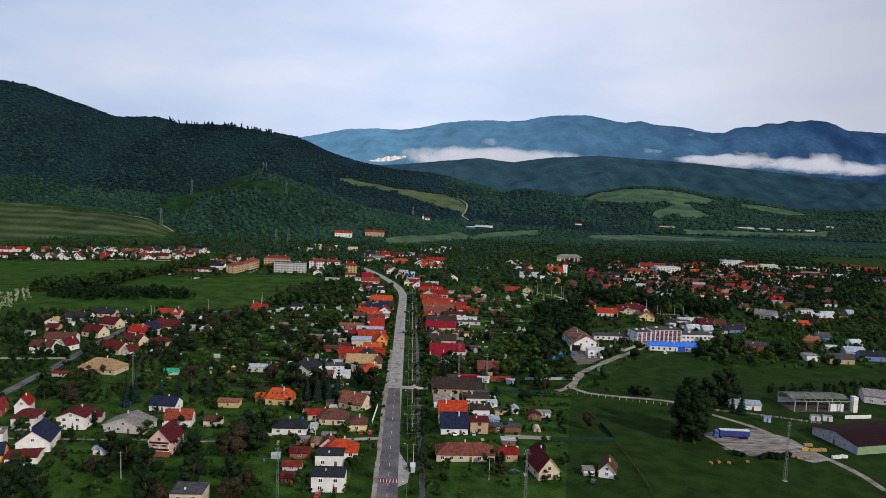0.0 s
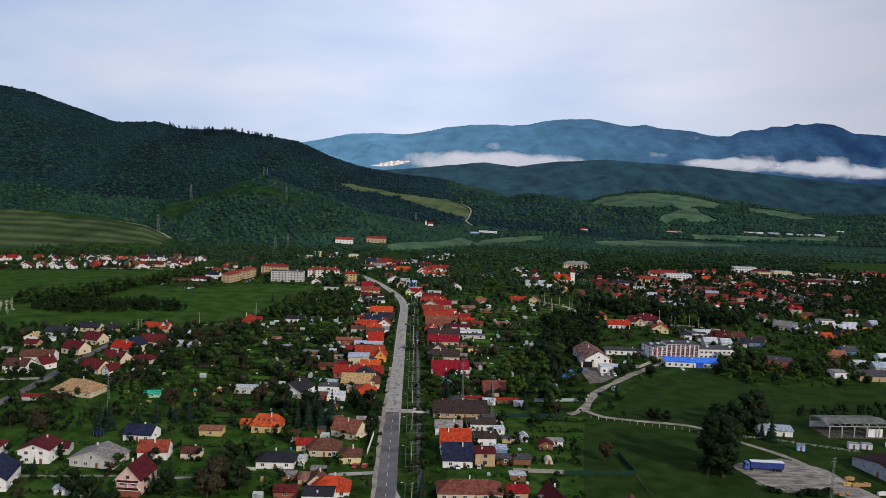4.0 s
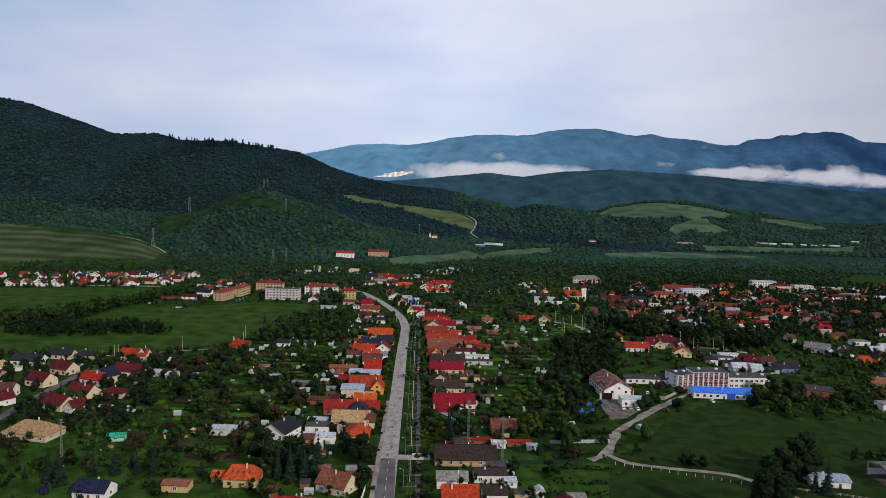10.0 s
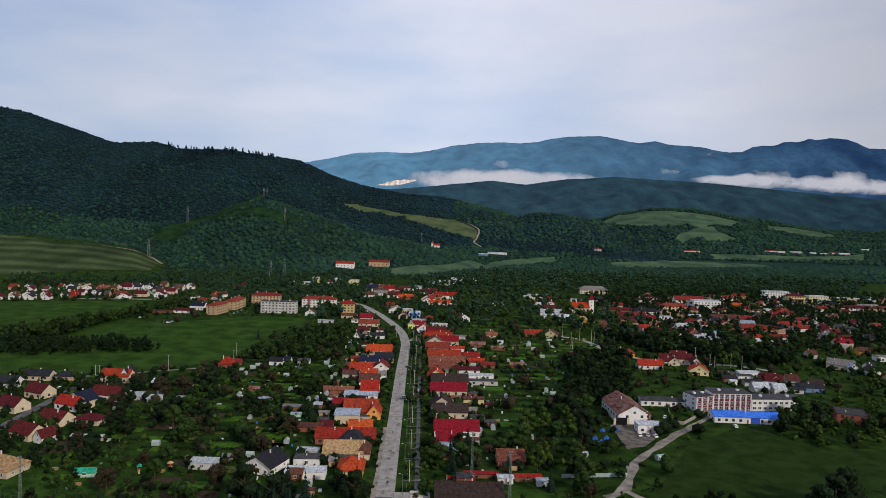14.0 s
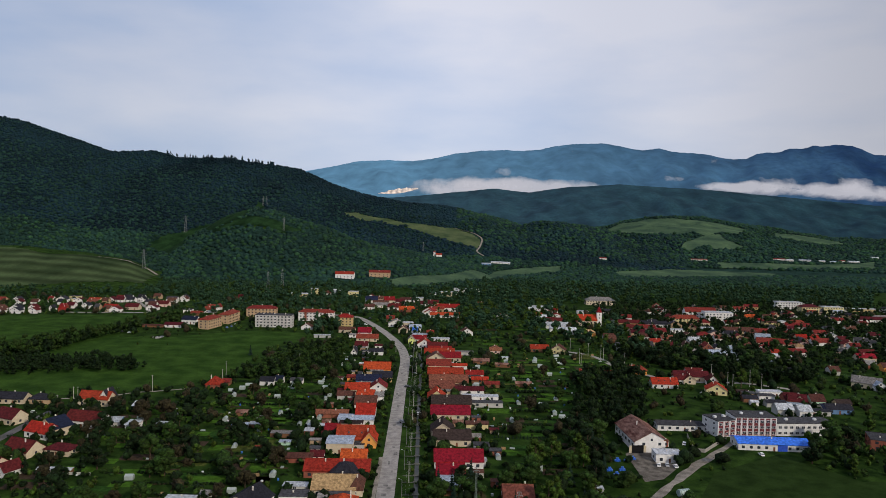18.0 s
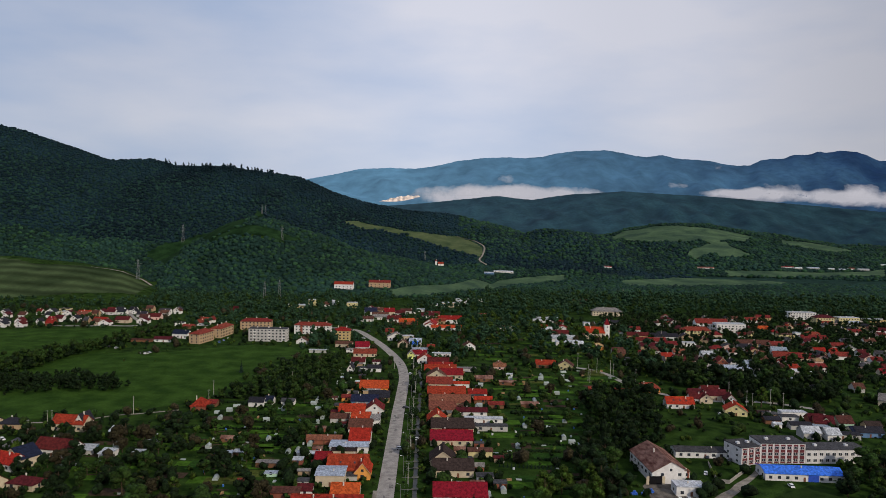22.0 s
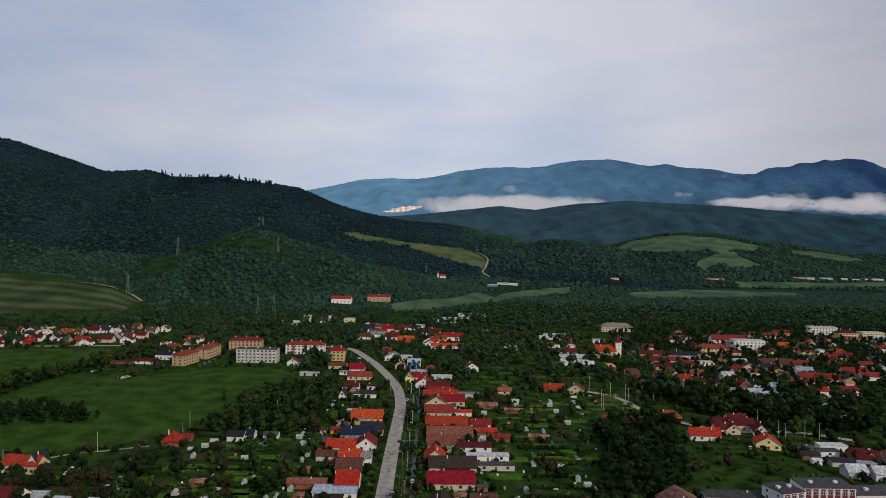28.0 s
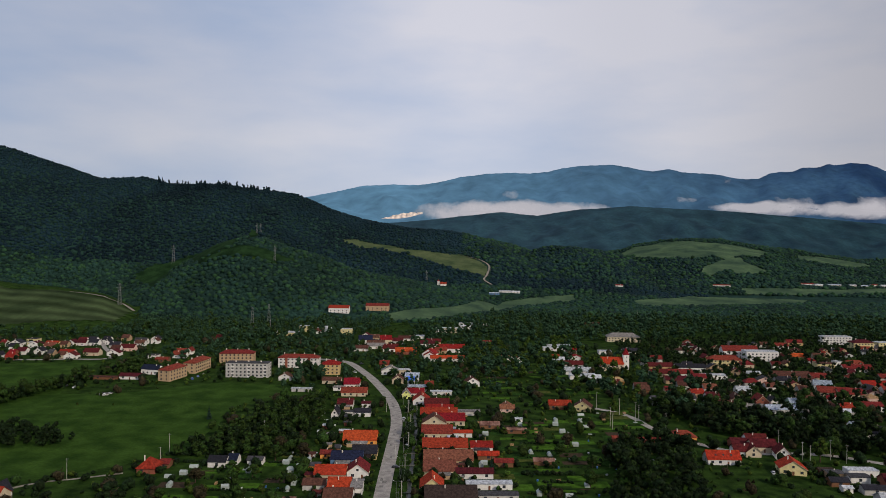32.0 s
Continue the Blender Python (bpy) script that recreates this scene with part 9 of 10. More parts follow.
for x, y, s, k in ((110.1, 304.6, 1.30, 'poplar'),
                   (115.4, 303.0, 1.23, 'poplar'),
                   (116.1, 313.7, 1.37, 'poplar'),
                   (123.1, 315.8, 1.04, 'poplar'),
                   (141.0, 356.6, 1.40, 'dark_oak'),
                   (149.0, 362.0, 1.60, 'dark_oak'),
                   (157.0, 368.6, 1.62, 'dark_oak'),
                   (136.1, 343.5, 1.03, 'oak'),
                   (155.2, 347.0, 1.38, 'spruce'),
                   (151.6, 349.4, 1.0, 'spruce'),
                   (70.6, 316.4, 0.98, 'copper'),
                   (58.8, 372.0, 0.85, 'copper'),
                   (93.0, 373.4, 0.57, 'apple'),
                   (21.4, 257.2, 0.92, 'apple'),
                   (25.2, 259.1, 0.69, 'copper'),
                   (-5.7, 272.8, 0.80, 'spruce'),
                   (-5.3, 281.8, 0.69, 'spruce'),
                   (4.5, 265.3, 0.63, 'apple'),
                   (-97.4, 270.2, 0.80, 'dark_oak'),
                   (-102.0, 271.5, 0.80, 'spruce'),
                   (-154.1, 286.6, 0.57, 'spruce'),
                   (-161.2, 287.2, 0.52, 'oak'),
                   (-175.9, 287.7, 0.69, 'oak'),
                   (-35.2, 235.1, 0.57, 'spruce'),
                   (-31.0, 261.1, 0.57, 'oak'),
                   (-29.5, 270.6, 0.46, 'fruit'),
                   (106.2, 373.0, 0.52, 'dark_oak'),
                   (109.5, 371.3, 0.57, 'dark_oak'),
                   (114.0, 370.8, 0.52, 'dark_oak'),
                   (-162.3, 681.3, 0.92, 'spruce'),
                   (-73.2, 777.9, 0.80, 'copper'),
                   (-242.9, 712.5, 0.34, 'fruit'),
                   (-267.6, 710.6, 0.46, 'fruit'),
                   (-248.5, 803.0, 0.92, 'dark_oak'),
                   (109.4, 711.7, 0.92, 'lime'),
                   (202.9, 616.4, 1.15, 'lime'),
                   (214.4, 625.5, 1.15, 'oak'),
                   (21.0, 589.7, 0.80, 'spruce'),
                   (-195.9, 465.2, 0.80, 'spruce'),
                   (-213.2, 892.1, 0.92, 'dark_oak'),
                   (-133.2, 842.5, 1.03, 'dark_oak'),
                   (-123.0, 830.6, 0.92, 'oak'),
                   (-3.5, 421.6, 0.92, 'spruce'),
                   (2.4, 416.3, 0.92, 'spruce'),
                   (7.1, 425.4, 0.80, 'dark_oak'),
                   (-163.2, 336.3, 0.57, 'spruce'),
                   (-154.0, 342.0, 0.80, 'spruce'),
                   (236.8, 464.5, 0.80, 'oak'),
                   (237.0, 476.9, 0.92, 'dark_oak')):
    tree(k, x, y, s, x * 50)
# clumps and rows of trees between the plots
for seed, (outline, gap, kinds, low, high) in enumerate((
        ([(-152.3, 326.5), (-142.5, 327.6), (-148.0, 339.4), (-158.1, 338.3)], 4.2, ('spruce',), 0.9, 1.25),
        ([(-139.0, 338.7), (-114.5, 341.3), (-118.6, 352.6), (-143.8, 349.8)], 5.0, ('spruce',), 0.7, 0.95),
        ([(-187.3, 318.6), (-162.6, 321.1), (-173.2, 340.7), (-199.4, 337.9)], 7.0, ('dark_oak', 'copper', 'dark_oak'), 0.6, 0.9),
        ([(-201.8, 362.1), (-173.0, 365.4), (-180.0, 379.3), (-209.8, 375.7)], 7.0, ('copper', 'dark_oak'), 0.5, 0.7),
        ([(-117.9, 322.7), (-94.4, 325.1), (-97.6, 335.2), (-121.8, 332.7)], 4.6, ('spruce', 'apple'), 0.5, 0.7),
        ([(-81.6, 262.7), (-67.3, 263.8), (-72.6, 282.3), (-87.9, 281.0)], 7.5, ('copper', 'copper', 'dark_oak'), 0.9, 1.15),
        ([(-99.1, 264.1), (-89.7, 264.8), (-93.6, 275.3), (-103.3, 274.5)], 6.0, ('spruce', 'dark_oak'), 0.9, 1.1),
        ([(-130.4, 256.0), (-114.8, 257.3), (-121.9, 271.9), (-138.4, 270.5)], 7.0, ('dark_oak', 'oak'), 0.7, 0.95),
        ([(-69.3, 338.2), (-53.2, 339.8), (-55.6, 353.4), (-72.3, 351.6)], 4.0, ('spruce',), 1.0, 1.3),
        ([(-32.6, 329.1), (-22.9, 330.1), (-24.7, 350.9), (-35.0, 349.8)], 5.0, ('dark_oak', 'spruce'), 0.85, 1.15),
        ([(-182.7, 443.4), (-119.2, 448.1), (-152.2, 526.1), (-231.7, 519.2)], 8.5, ('dark_oak', 'copper', 'apple'), 0.55, 0.9),
        ([(58.6, 466.5), (76.6, 467.8), (87.8, 518.0), (67.0, 516.3)], 9.0, ('oak', 'dark_oak'), 0.85, 1.15),
        ([(196.7, 660.5), (255.9, 666.6), (301.0, 759.4), (230.7, 751.2)], 12.0, ('oak', 'dark_oak', 'dark_oak'), 0.9, 1.25),
        ([(150.2, 461.6), (192.5, 464.7), (223.1, 516.0), (173.7, 512.0)], 11.0, ('dark_oak', 'oak'), 0.8, 1.15),
        ([(155.0, 656.2), (203.0, 661.1), (229.1, 728.7), (174.6, 722.5)], 12.0, ('dark_oak', 'oak'), 0.8, 1.1))):
    plant(outline, gap, 200 + seed, kinds, low, high, 0.3)
plant(NEAR_GARDENS, 11.5, 21, ("oak", "dark_oak", "apple", "copper", "dark_oak"), 0.65, 1.05)
plant(COPSE, 12.0, 22, ("copper", "oak", "dark_oak"), 0.7, 1.0)
plant(TREE_ROW, 8.0, 23, ("oak", "dark_oak", "apple", "spruce"), 0.45, 0.75)
plant(SPRUCE_ROW, 5.2, 24, ("spruce", "spruce", "dark_oak"), 0.9, 1.35)
plant(CORNER_TREES, 6.0, 25, ("spruce", "dark_oak", "oak"), 0.8, 1.2)
plant(ORCHARD_WEST, 15.0, 26, ("fruit", "apple", "dark_oak", "oak", "copper", "copper", "oak"), 0.6, 1.1)
plant(WOOD_NEAR, 9.0, 27, ("oak", "lime", "dark_oak", "spruce", "oak"), 0.7, 1.05)
plant(GARDENS_EAST, 22, 28, ("fruit", "apple", "oak", "copper"), 0.6, 0.95)
plant(ROW_GARDENS, 13.0, 29, ("fruit", "apple", "oak", "copper", "dark_oak"), 0.6, 1.0)
for x, y in scatter(ORCHARD_WEST, 14, 31) + scatter(NEAR_GARDENS, 12, 32) + scatter(ROW_GARDENS, 15, 33) + scatter(GARDENS_EAST, 20, 34):
    bush(x, y, rng.uniform(0.7, 1.7), rng.choice((0, 0, 1, 1, 2, 2)))

# lawns, hay and dug plots of the long gardens
PLOT_MATS = (material("fresh_lawn", (0.03803, 0.08775, 0.01024), 0.95, 0.35, 0.3, 0.6, 1.5), material("rough_grass", (0.0529, 0.06613, 0.01587), 0.95, 0.4, 0.4, 0.7, 1.5),
             SOIL, material("bed_green", (0.01987, 0.05216, 0.009936), 0.95, 0.3, 0.5, 0.6, 2.0, stripes=("Y", 0.9, 0.4)))
PLOT_WORDS = ("bright green mown garden lawn", "straw-coloured rough grass plot", "dug dark-brown vegetable plot", "green vegetable plot with planted rows")
pr = random.Random(61)
for k, (x, y) in enumerate(scatter(ORCHARD_WEST, 16, 62, -2) + scatter(ROW_GARDENS, 16, 63, -2) + scatter(GARDENS_EAST, 15, 64, -2) + scatter(NORTH_GARDENS, 22, 65, -2)):
    i = pr.choice((0, 0, 0, 0, 1, 2, 3, 3))
    w, d = pr.uniform(10, 20), pr.uniform(5, 9)
    p = tagged(new("garden_plot", finish("garden_plot", boxes((-w / 2, -d / 2, 0.0, w / 2, d / 2, 0.05 + 0.004 * (k % 5))), PLOT_MATS[i])), PLOT_WORDS[i], "garden plot", "garden plots")
    p.matrix_basis = pose(x, y, 0, 0, 0, 3 + pr.uniform(-2, 2))

# dug beds and pale tubs of the allotments
BED = {k: shared(("bed", k), lambda: boxes((-w / 2, -0.6, 0, w / 2, 0.6, 0.14)), SOIL) for k, w in ((0, 5.0), (1, 8.0))}
TUB = shared("tub", lambda: boxes((-0.5, -0.35, 0, 0.5, 0.35, 0.7)), WHITE_METAL)
for k, (x, y) in enumerate(scatter(ROW_GARDENS, 20, 35) + scatter(GARDENS_EAST, 25, 36) + scatter(ORCHARD_WEST, 27, 37)):
    if k % 3:
        tagged(new("garden_bed", BED[k % 2]), "dug garden bed of dark soil", "garden bed", "garden beds").matrix_basis = pose(x, y, 0.0, 0, 0, 3 + k % 4)
    else:
        tagged(new("garden_tub", TUB), "small pale garden tub beside the beds", "tub", "garden tubs").matrix_basis = pose(x, y, 0.0, 0, 0, (k * 31) % 180)
for k in range(15):
    ob = tree("spruce", HEDGE_ROW[0] + k * 1.9, HEDGE_ROW[1] - k * 0.1, 0.26, k * 40)

# what stands about in the gardens: glasshouses, water butts, woodpiles, benches and cold frames
GLAZING = material("greenhouse_film", (0.27, 0.31, 0.30), 0.35, 0.15, 1.2)
BUTT_BLUE = material("blue_water_butt", (0.03, 0.12, 0.42), 0.45, 0.1)
CUT_WOOD = material("stacked_firewood", (0.26, 0.17, 0.09), 0.9, 0.4, 3.0, 0.5, 6.0)


def tunnel(l, r):
    """A low film tunnel on hoops."""
    bm = bmesh.new()
    prism(bm, [(r * math.cos(a), -l / 2, 1.25 * r * math.sin(a)) for a in np.linspace(0, math.pi, 9)], (0, l, 0))
    bmesh.ops.recalc_face_normals(bm, faces=bm.faces[:])
    return bm


def glasshouse(w, l):
    bm = bmesh.new()
    prism(bm, [(-w / 2, -l / 2, 0), (w / 2, -l / 2, 0), (w / 2, -l / 2, 1.7), (0, -l / 2, 2.5), (-w / 2, -l / 2, 1.7)], (0, l, 0))
    bmesh.ops.recalc_face_normals(bm, faces=bm.faces[:])
    return bm


def woodpile():
    """Logs in one stack, their round ends showing."""
    bm = bmesh.new()
    top = [(1.1 - k * 0.1, -0.45, 1.05 + 0.09 * abs(math.sin(k * math.pi / 3)) - 0.05 * (k > 14)) for k in range(23)]
    prism(bm, [(-1.15, -0.45, 0), (1.15, -0.45, 0)] + top, (0, 0.9, 0))
    bmesh.ops.recalc_face_normals(bm, faces=bm.faces[:])
    return bm


CLUTTER = (("film_tunnel", shared("film_tunnel", lambda: tunnel(4.5, 1.3), GLAZING), "pale film tunnel over garden beds", "greenhouse"),
           ("greenhouse", shared("greenhouse", lambda: glasshouse(2.4, 3.6), GLAZING), "small pale glazed garden greenhouse", "greenhouse"),
           ("water_butt", shared("water_butt", lambda: drum(0.45, 1.05), BUTT_BLUE), "blue plastic water butt in a garden", "barrel"),
           ("water_butt", shared("white_butt", lambda: drum(0.55, 1.1), WHITE_METAL), "white plastic water butt in a garden", "barrel"),
           ("woodpile", shared("woodpile", woodpile, CUT_WOOD), "stack of cut firewood in a back yard", "woodpile"),
           ("cold_frame", shared("low_frame", lambda: boxes((-1.3, -0.7, 0, 1.3, 0.7, 0.35), (-1.2, -0.6, 0.35, 1.2, 0.6, 0.42)), GLAZING), "low pale cold frame on a garden bed", "cold frame"))
cl = random.Random(53)
for x, y in scatter(ROW_GARDENS, 14, 71, -2) + scatter(ORCHARD_WEST, 26, 72, -2) + scatter(GARDENS_EAST, 17, 73, -2):
    name, me, words, cat = cl.choice(CLUTTER)
    tagged(new(name, me), words, cat, "garden gear").matrix_basis = pose(x, y, 0, 0, 0, 3 + cl.choice((0, 90)) + cl.uniform(-6, 6))
for side in (-1, 1):
    y = 262.0
    while y < 700:
        x = along(y) + (side * cl.uniform(26, 52) + (6 if side > 0 else 0))
        if not any(abs(x - a) < b / 2 + 2.0 and abs(y - c) < e / 2 + 2.0 for a, c, b, e in BOXES):
            name, me, words, cat = cl.choice(CLUTTER[1:])
            tagged(new(name, me), words, cat, "garden gear").matrix_basis = pose(x, y, 0, 0, 0, 3 + cl.choice((0, 90)))
        y += cl.uniform(3.5, 8)

THICK = dict(clumps=7, level=1, leaves=90, leaf=0.6)
wood("west_belt", WEST_BELT, 6.0, 41, LEAF, 5, 10, "belt of green trees beside the meadow", **THICK)
wood("west_belt_shade", WEST_BELT, 8.0, 42, LEAF_DARK, 5, 9, "dark green trees beside the meadow", **THICK)
wood("field_end", FIELD_END, 6.0, 40, LEAF, 5, 10, "trees at the end of the meadow belt", **THICK)
wood("field_belt", FIELD_BELT, 5.5, 43, LEAF, 6, 12, "belt of green trees across the meadow", **THICK)
wood("field_belt_shade", FIELD_BELT, 7.0, 44, LEAF_DARK, 6, 11, "dark trees across the meadow", **THICK)
wood("field_hedge", FIELD_HEDGE, 5.0, 45, LEAF_DARK, 4, 8, "hedge of green trees on the meadow", **THICK)
wood("blossom_hedge", BLOSSOM_HEDGE, 6.5, 46, LEAF_WHITE, 3, 5, "white-blossoming hedge", **THICK)
wood("settlement_trees", SETTLEMENT, 8.5, 47, LEAF_DARK, 3, 7.5, "garden trees between the houses of the settlement", **THICK)
wood("east_grove", WOOD_EAST, 7.0, 48, LEAF_DARK, 7, 12, "dense dark grove behind the gardens", **THICK)
wood("east_grove_light", WOOD_EAST, 12.0, 49, LEAF, 7, 11, "green trees of the grove", **THICK)
wood("old_town_wood", OLD_TOWN_WOOD, 16, 50, LEAF_TOWN, 7, 13, "dark trees round the old town", **THICK)
wood("old_town_trees", OLD_TOWN_WOOD, 19.0, 51, LEAF_MID, 6, 11, "green trees round the old town", **THICK)
wood("east_belt", EAST_BELT, 7.0, 52, LEAF_DARK, 7, 12, "dark belt of trees below the eastern town", **THICK)
wood("east_belt_light", EAST_BELT, 15.0, 53, LEAF, 8, 13, "green trees below the eastern town", **THICK)
wood("east_town_trees", EAST_TOWN, 8.0, 54, LEAF_DARK, 4, 8.5, "garden trees of the eastern town", clear=-0.5, clumps=4, level=1, leaves=30, leaf=0.8)
wood("east_town_green", EAST_TOWN, 18.0, 55, LEAF, 4, 7, "green garden trees of the eastern town", clear=-0.5, **THICK)
wood("east_field_trees", EAST_FIELD_BELT, 12.5, 56, LEAF_MID, 4, 8, "trees and scrub beside the eastern field", **THICK)
wood("east_field_shade", EAST_FIELD_BELT, 13.0, 57, LEAF, 4, 9, "green scrub beside the eastern field", **THICK)
wood("west_row_trees", WEST_ROWS, 14, 65, LEAF_TOWN, 2.5, 5, "dark garden trees between the western rows", clear=-0.5, **THICK)
wood("west_row_green", WEST_ROWS, 22.0, 66, LEAF, 3, 5, "green garden trees between the western rows", clear=-0.5, **THICK)
wood("bend_town_trees", BEND_TOWN, 17.0, 67, LEAF, 3, 7, "trees between the houses at the bend", clear=-0.5, **THICK)
wood("barn_bushes", BARN_BUSHES, 4.2, 58, LEAF_DARK, 2.5, 5, "scrub behind the steel frame", **THICK)
wood("far_wood", FAR_WOOD, 10.5, 59, LEAF_TOWN, 8, 14, "dark wood beyond the town", clumps=4, leaves=26, leaf=0.7)
wood("far_wood_light", FAR_WOOD, 16.0, 60, LEAF, 8, 13, "green trees beyond the town", clumps=4, leaves=26, leaf=0.7)
wood("west_wood", WEST_WOOD, 9.0, 61, LEAF_TOWN, 7, 12, "dark wood at the foot of the hill", clumps=4, leaves=26, leaf=0.7)
wood("west_wood_light", WEST_WOOD, 16.0, 62, LEAF, 6, 11, "green trees at the foot of the hill", clumps=4, leaves=26, leaf=0.7)
wood("blocks_green", BLOCKS_GREEN, 11.0, 63, LEAF_TOWN, 5, 11, "trees round the apartment blocks", **THICK)
wood("bend_green", BEND_GREEN, 12.0, 64, LEAF_TOWN, 5, 10, "trees where the street bends", **THICK)


LEAFY = dict(clumps=5, level=1, leaves=150, leaf=0.4)
SHRUBS = dict(clumps=2, level=1, leaves=16, leaf=1.0)
GARDENS = [(-195, 240), (195, 240), (430, 624), (660, 1014), (-690, 1020), (-430, 624)]


def garden_growth(name, spacing, seed, mat, h0, h1, label, reach):
    """Shrubs and small trees of every garden, off the meadows, roads and houses."""
    r = random.Random(seed)
    rows = []
    spots = np.array(scatter(GARDENS, spacing * 1.2, seed, -0.6))
    for area in (MEADOW_WEST, MEADOW_EAST, YARD, PARKING):
        spots = spots[~inside(spots[:, 0], spots[:, 1], area)]
    for x, y in spots:
        patchy = noise.noise(Vector((x * 0.024, y * 0.024, seed * 0.7)))
        if r.random() < (0.55 if inside(x, y, GARDENS_EAST) else 0.35 if inside(x, y, ROW_GARDENS) else 0.0):
            continue
        if patchy < reach:
            continue
        h = r.uniform(h0, h1)
        rows.append((x, y, h, h * r.uniform(0.34, 0.52)))
    grove(name, [q for q in rows if q[1] > 400], mat, seed, label, **SHRUBS)
    return grove(name, [q for q in rows if q[1] <= 400], mat, seed + 1, label, **LEAFY)


garden_growth("garden_shrubs", 10.5, 81, LEAF, 0.9, 2.3, "low green shrubs and beds of the gardens", -0.12)
garden_growth("garden_hedges", 11.0, 82, LEAF_DARK, 1.5, 3.4, "dark hedges and shrubs of the gardens", -0.1)
garden_growth("garden_fruit_trees", 13.0, 83, LEAF_MID, 2.0, 4.2, "fresh green fruit trees of the gardens", -0.2)
garden_growth("garden_trees", 15.0, 84, LEAF_DARK, 3.8, 7.5, "dark garden trees between the houses", 0.0)
garden_growth("garden_tall_trees", 22.0, 85, LEAF, 5.5, 9.0, "tall green garden trees between the houses", 0.0)
garden_growth("garden_bare_trees", 24.0, 86, LEAF_RED, 4.5, 8.0, "brownish trees of the gardens", 0.05)


# hedges along the boundaries of the long garden plots, which run away from the street
rows = []
hr = random.Random(91)
for side, x_near, x_far in ((-1, 36, 150), (1, 62, 118)):
    y = 232.0
    while y < 640:
        if hr.random() < 0.75:
            a, b = x_near + hr.uniform(0, 20), x_near + (x_far - x_near) * hr.uniform(0.5, 1.0)
            h0 = hr.uniform(1.0, 2.4)
            for k in range(int((b - a) / 1.7)):
                d = a + k * 1.7
                if hr.random() < 0.88:
                    rows.append((along(y) + side * d, y + side * d * 0.05 + hr.uniform(-0.5, 0.5), h0 * hr.uniform(0.7, 1.3), h0 * hr.uniform(0.45, 0.7)))
        y += hr.uniform(9, 19)
rows = np.array(rows)
ok = free(rows[:, 0], rows[:, 1], -0.5)
for area in (MEADOW_WEST, MEADOW_EAST, YARD, PARKING):
    ok &= ~inside(rows[:, 0], rows[:, 1], area)
rows = rows[ok]
grove("plot_hedges", rows[rows[:, 1] > 400], LEAF_DARK, 92, "dark hedgerows along the garden plots", **SHRUBS)
grove("plot_hedges", rows[rows[:, 1] <= 400], LEAF_DARK, 93, "dark hedgerows along the garden plots", clumps=4, level=1, leaves=60, leaf=0.5)


# shrubs and small trees close round the houses
def round_houses(name, chance, seed, mat, h0, h1, label):
    r = random.Random(seed)
    rows = []
    for x, y, w, d in BOXES:
        if not 190 < y < 900:
            continue
        for k in range(4):
            if r.random() > chance:
                continue
            h = r.uniform(h0, h1)
            gap = 0.6 + h * 0.35
            px, py = (x + r.uniform(-0.5, 0.5) * w, y - d / 2 - gap) if k < 2 else (x + (1 if k == 2 else -1) * (w / 2 + gap), y + r.uniform(-0.5, 0.4) * d)
            if abs(px - along(py)) < 6.5 or any(abs(px - a) < b / 2 + 0.7 and abs(py - c) < e / 2 + 0.7 for a, c, b, e in BOXES):
                continue
            if min(float(near_line(px, py, q)) for q in (TRACK, LEFT_STREET, LANE)) < 4.0 or inside(px, py, PARKING):
                continue
            rows.append((px, py, h, h * r.uniform(0.32, 0.48)))
    grove(name, [q for q in rows if q[1] > 400], mat, seed, label, **SHRUBS)
    grove(name, [q for q in rows if q[1] <= 400], mat, seed + 1, label, **LEAFY)


round_houses("house_shrubs", 0.55, 101, LEAF_DARK, 1.0, 2.6, "dark shrubs close to the houses")
round_houses("house_greenery", 0.35, 103, LEAF, 1.2, 3.4, "green shrubs close to the houses")
round_houses("house_trees", 0.22, 105, LEAF_DARK, 3.0, 6.0, "small dark trees beside the houses")


# ---------------------------------------------------------------- forest on the hills
def forest(name, y0, y1, gap, seed, mat, h0, h1, label, keep, left=-0.78, right=0.80, clumps=3, leaves=16, **more):
    r = np.random.default_rng(seed)
    gap, h0, h1 = gap * 1.3, h0 * 1.25, h1 * 1.25
    ys = np.arange(y0 * 1.3, y1 * 1.3, gap)
    X, Y = [], []
    for y in ys:
        x = np.arange(left * y, right * y, gap)
        X.append(x + r.uniform(-0.45, 0.45, len(x)) * gap)
        Y.append(y + r.uniform(-0.45, 0.45, len(x)) * gap)
    X, Y = np.concatenate(X), np.concatenate(Y)
    ok = wooded(X, Y) & (r.uniform(size=len(X)) < keep)
    for line in (HILL_TRACK, TERRACE_TRACK):
        ok &= (near_line(X, Y, line) > 7) & (near_line(X, Y + 12, line) > 8)
    for a, b, s in FOOT:
        if b > 1000:
            ok &= ~((np.abs(X - a) < s + 5) & (Y > b - 20) & (Y < b + 12))
    h = r.uniform(h0, h1, len(X))
    return grove(name, [(a, b, c, c * d) for a, b, c, d in zip(X[ok], Y[ok], h[ok], r.uniform(0.48, 0.66, ok.sum()))], mat, seed, label, clumps=clumps, level=1, leaves=leaves, leaf=0.5, smooth=True, **more)


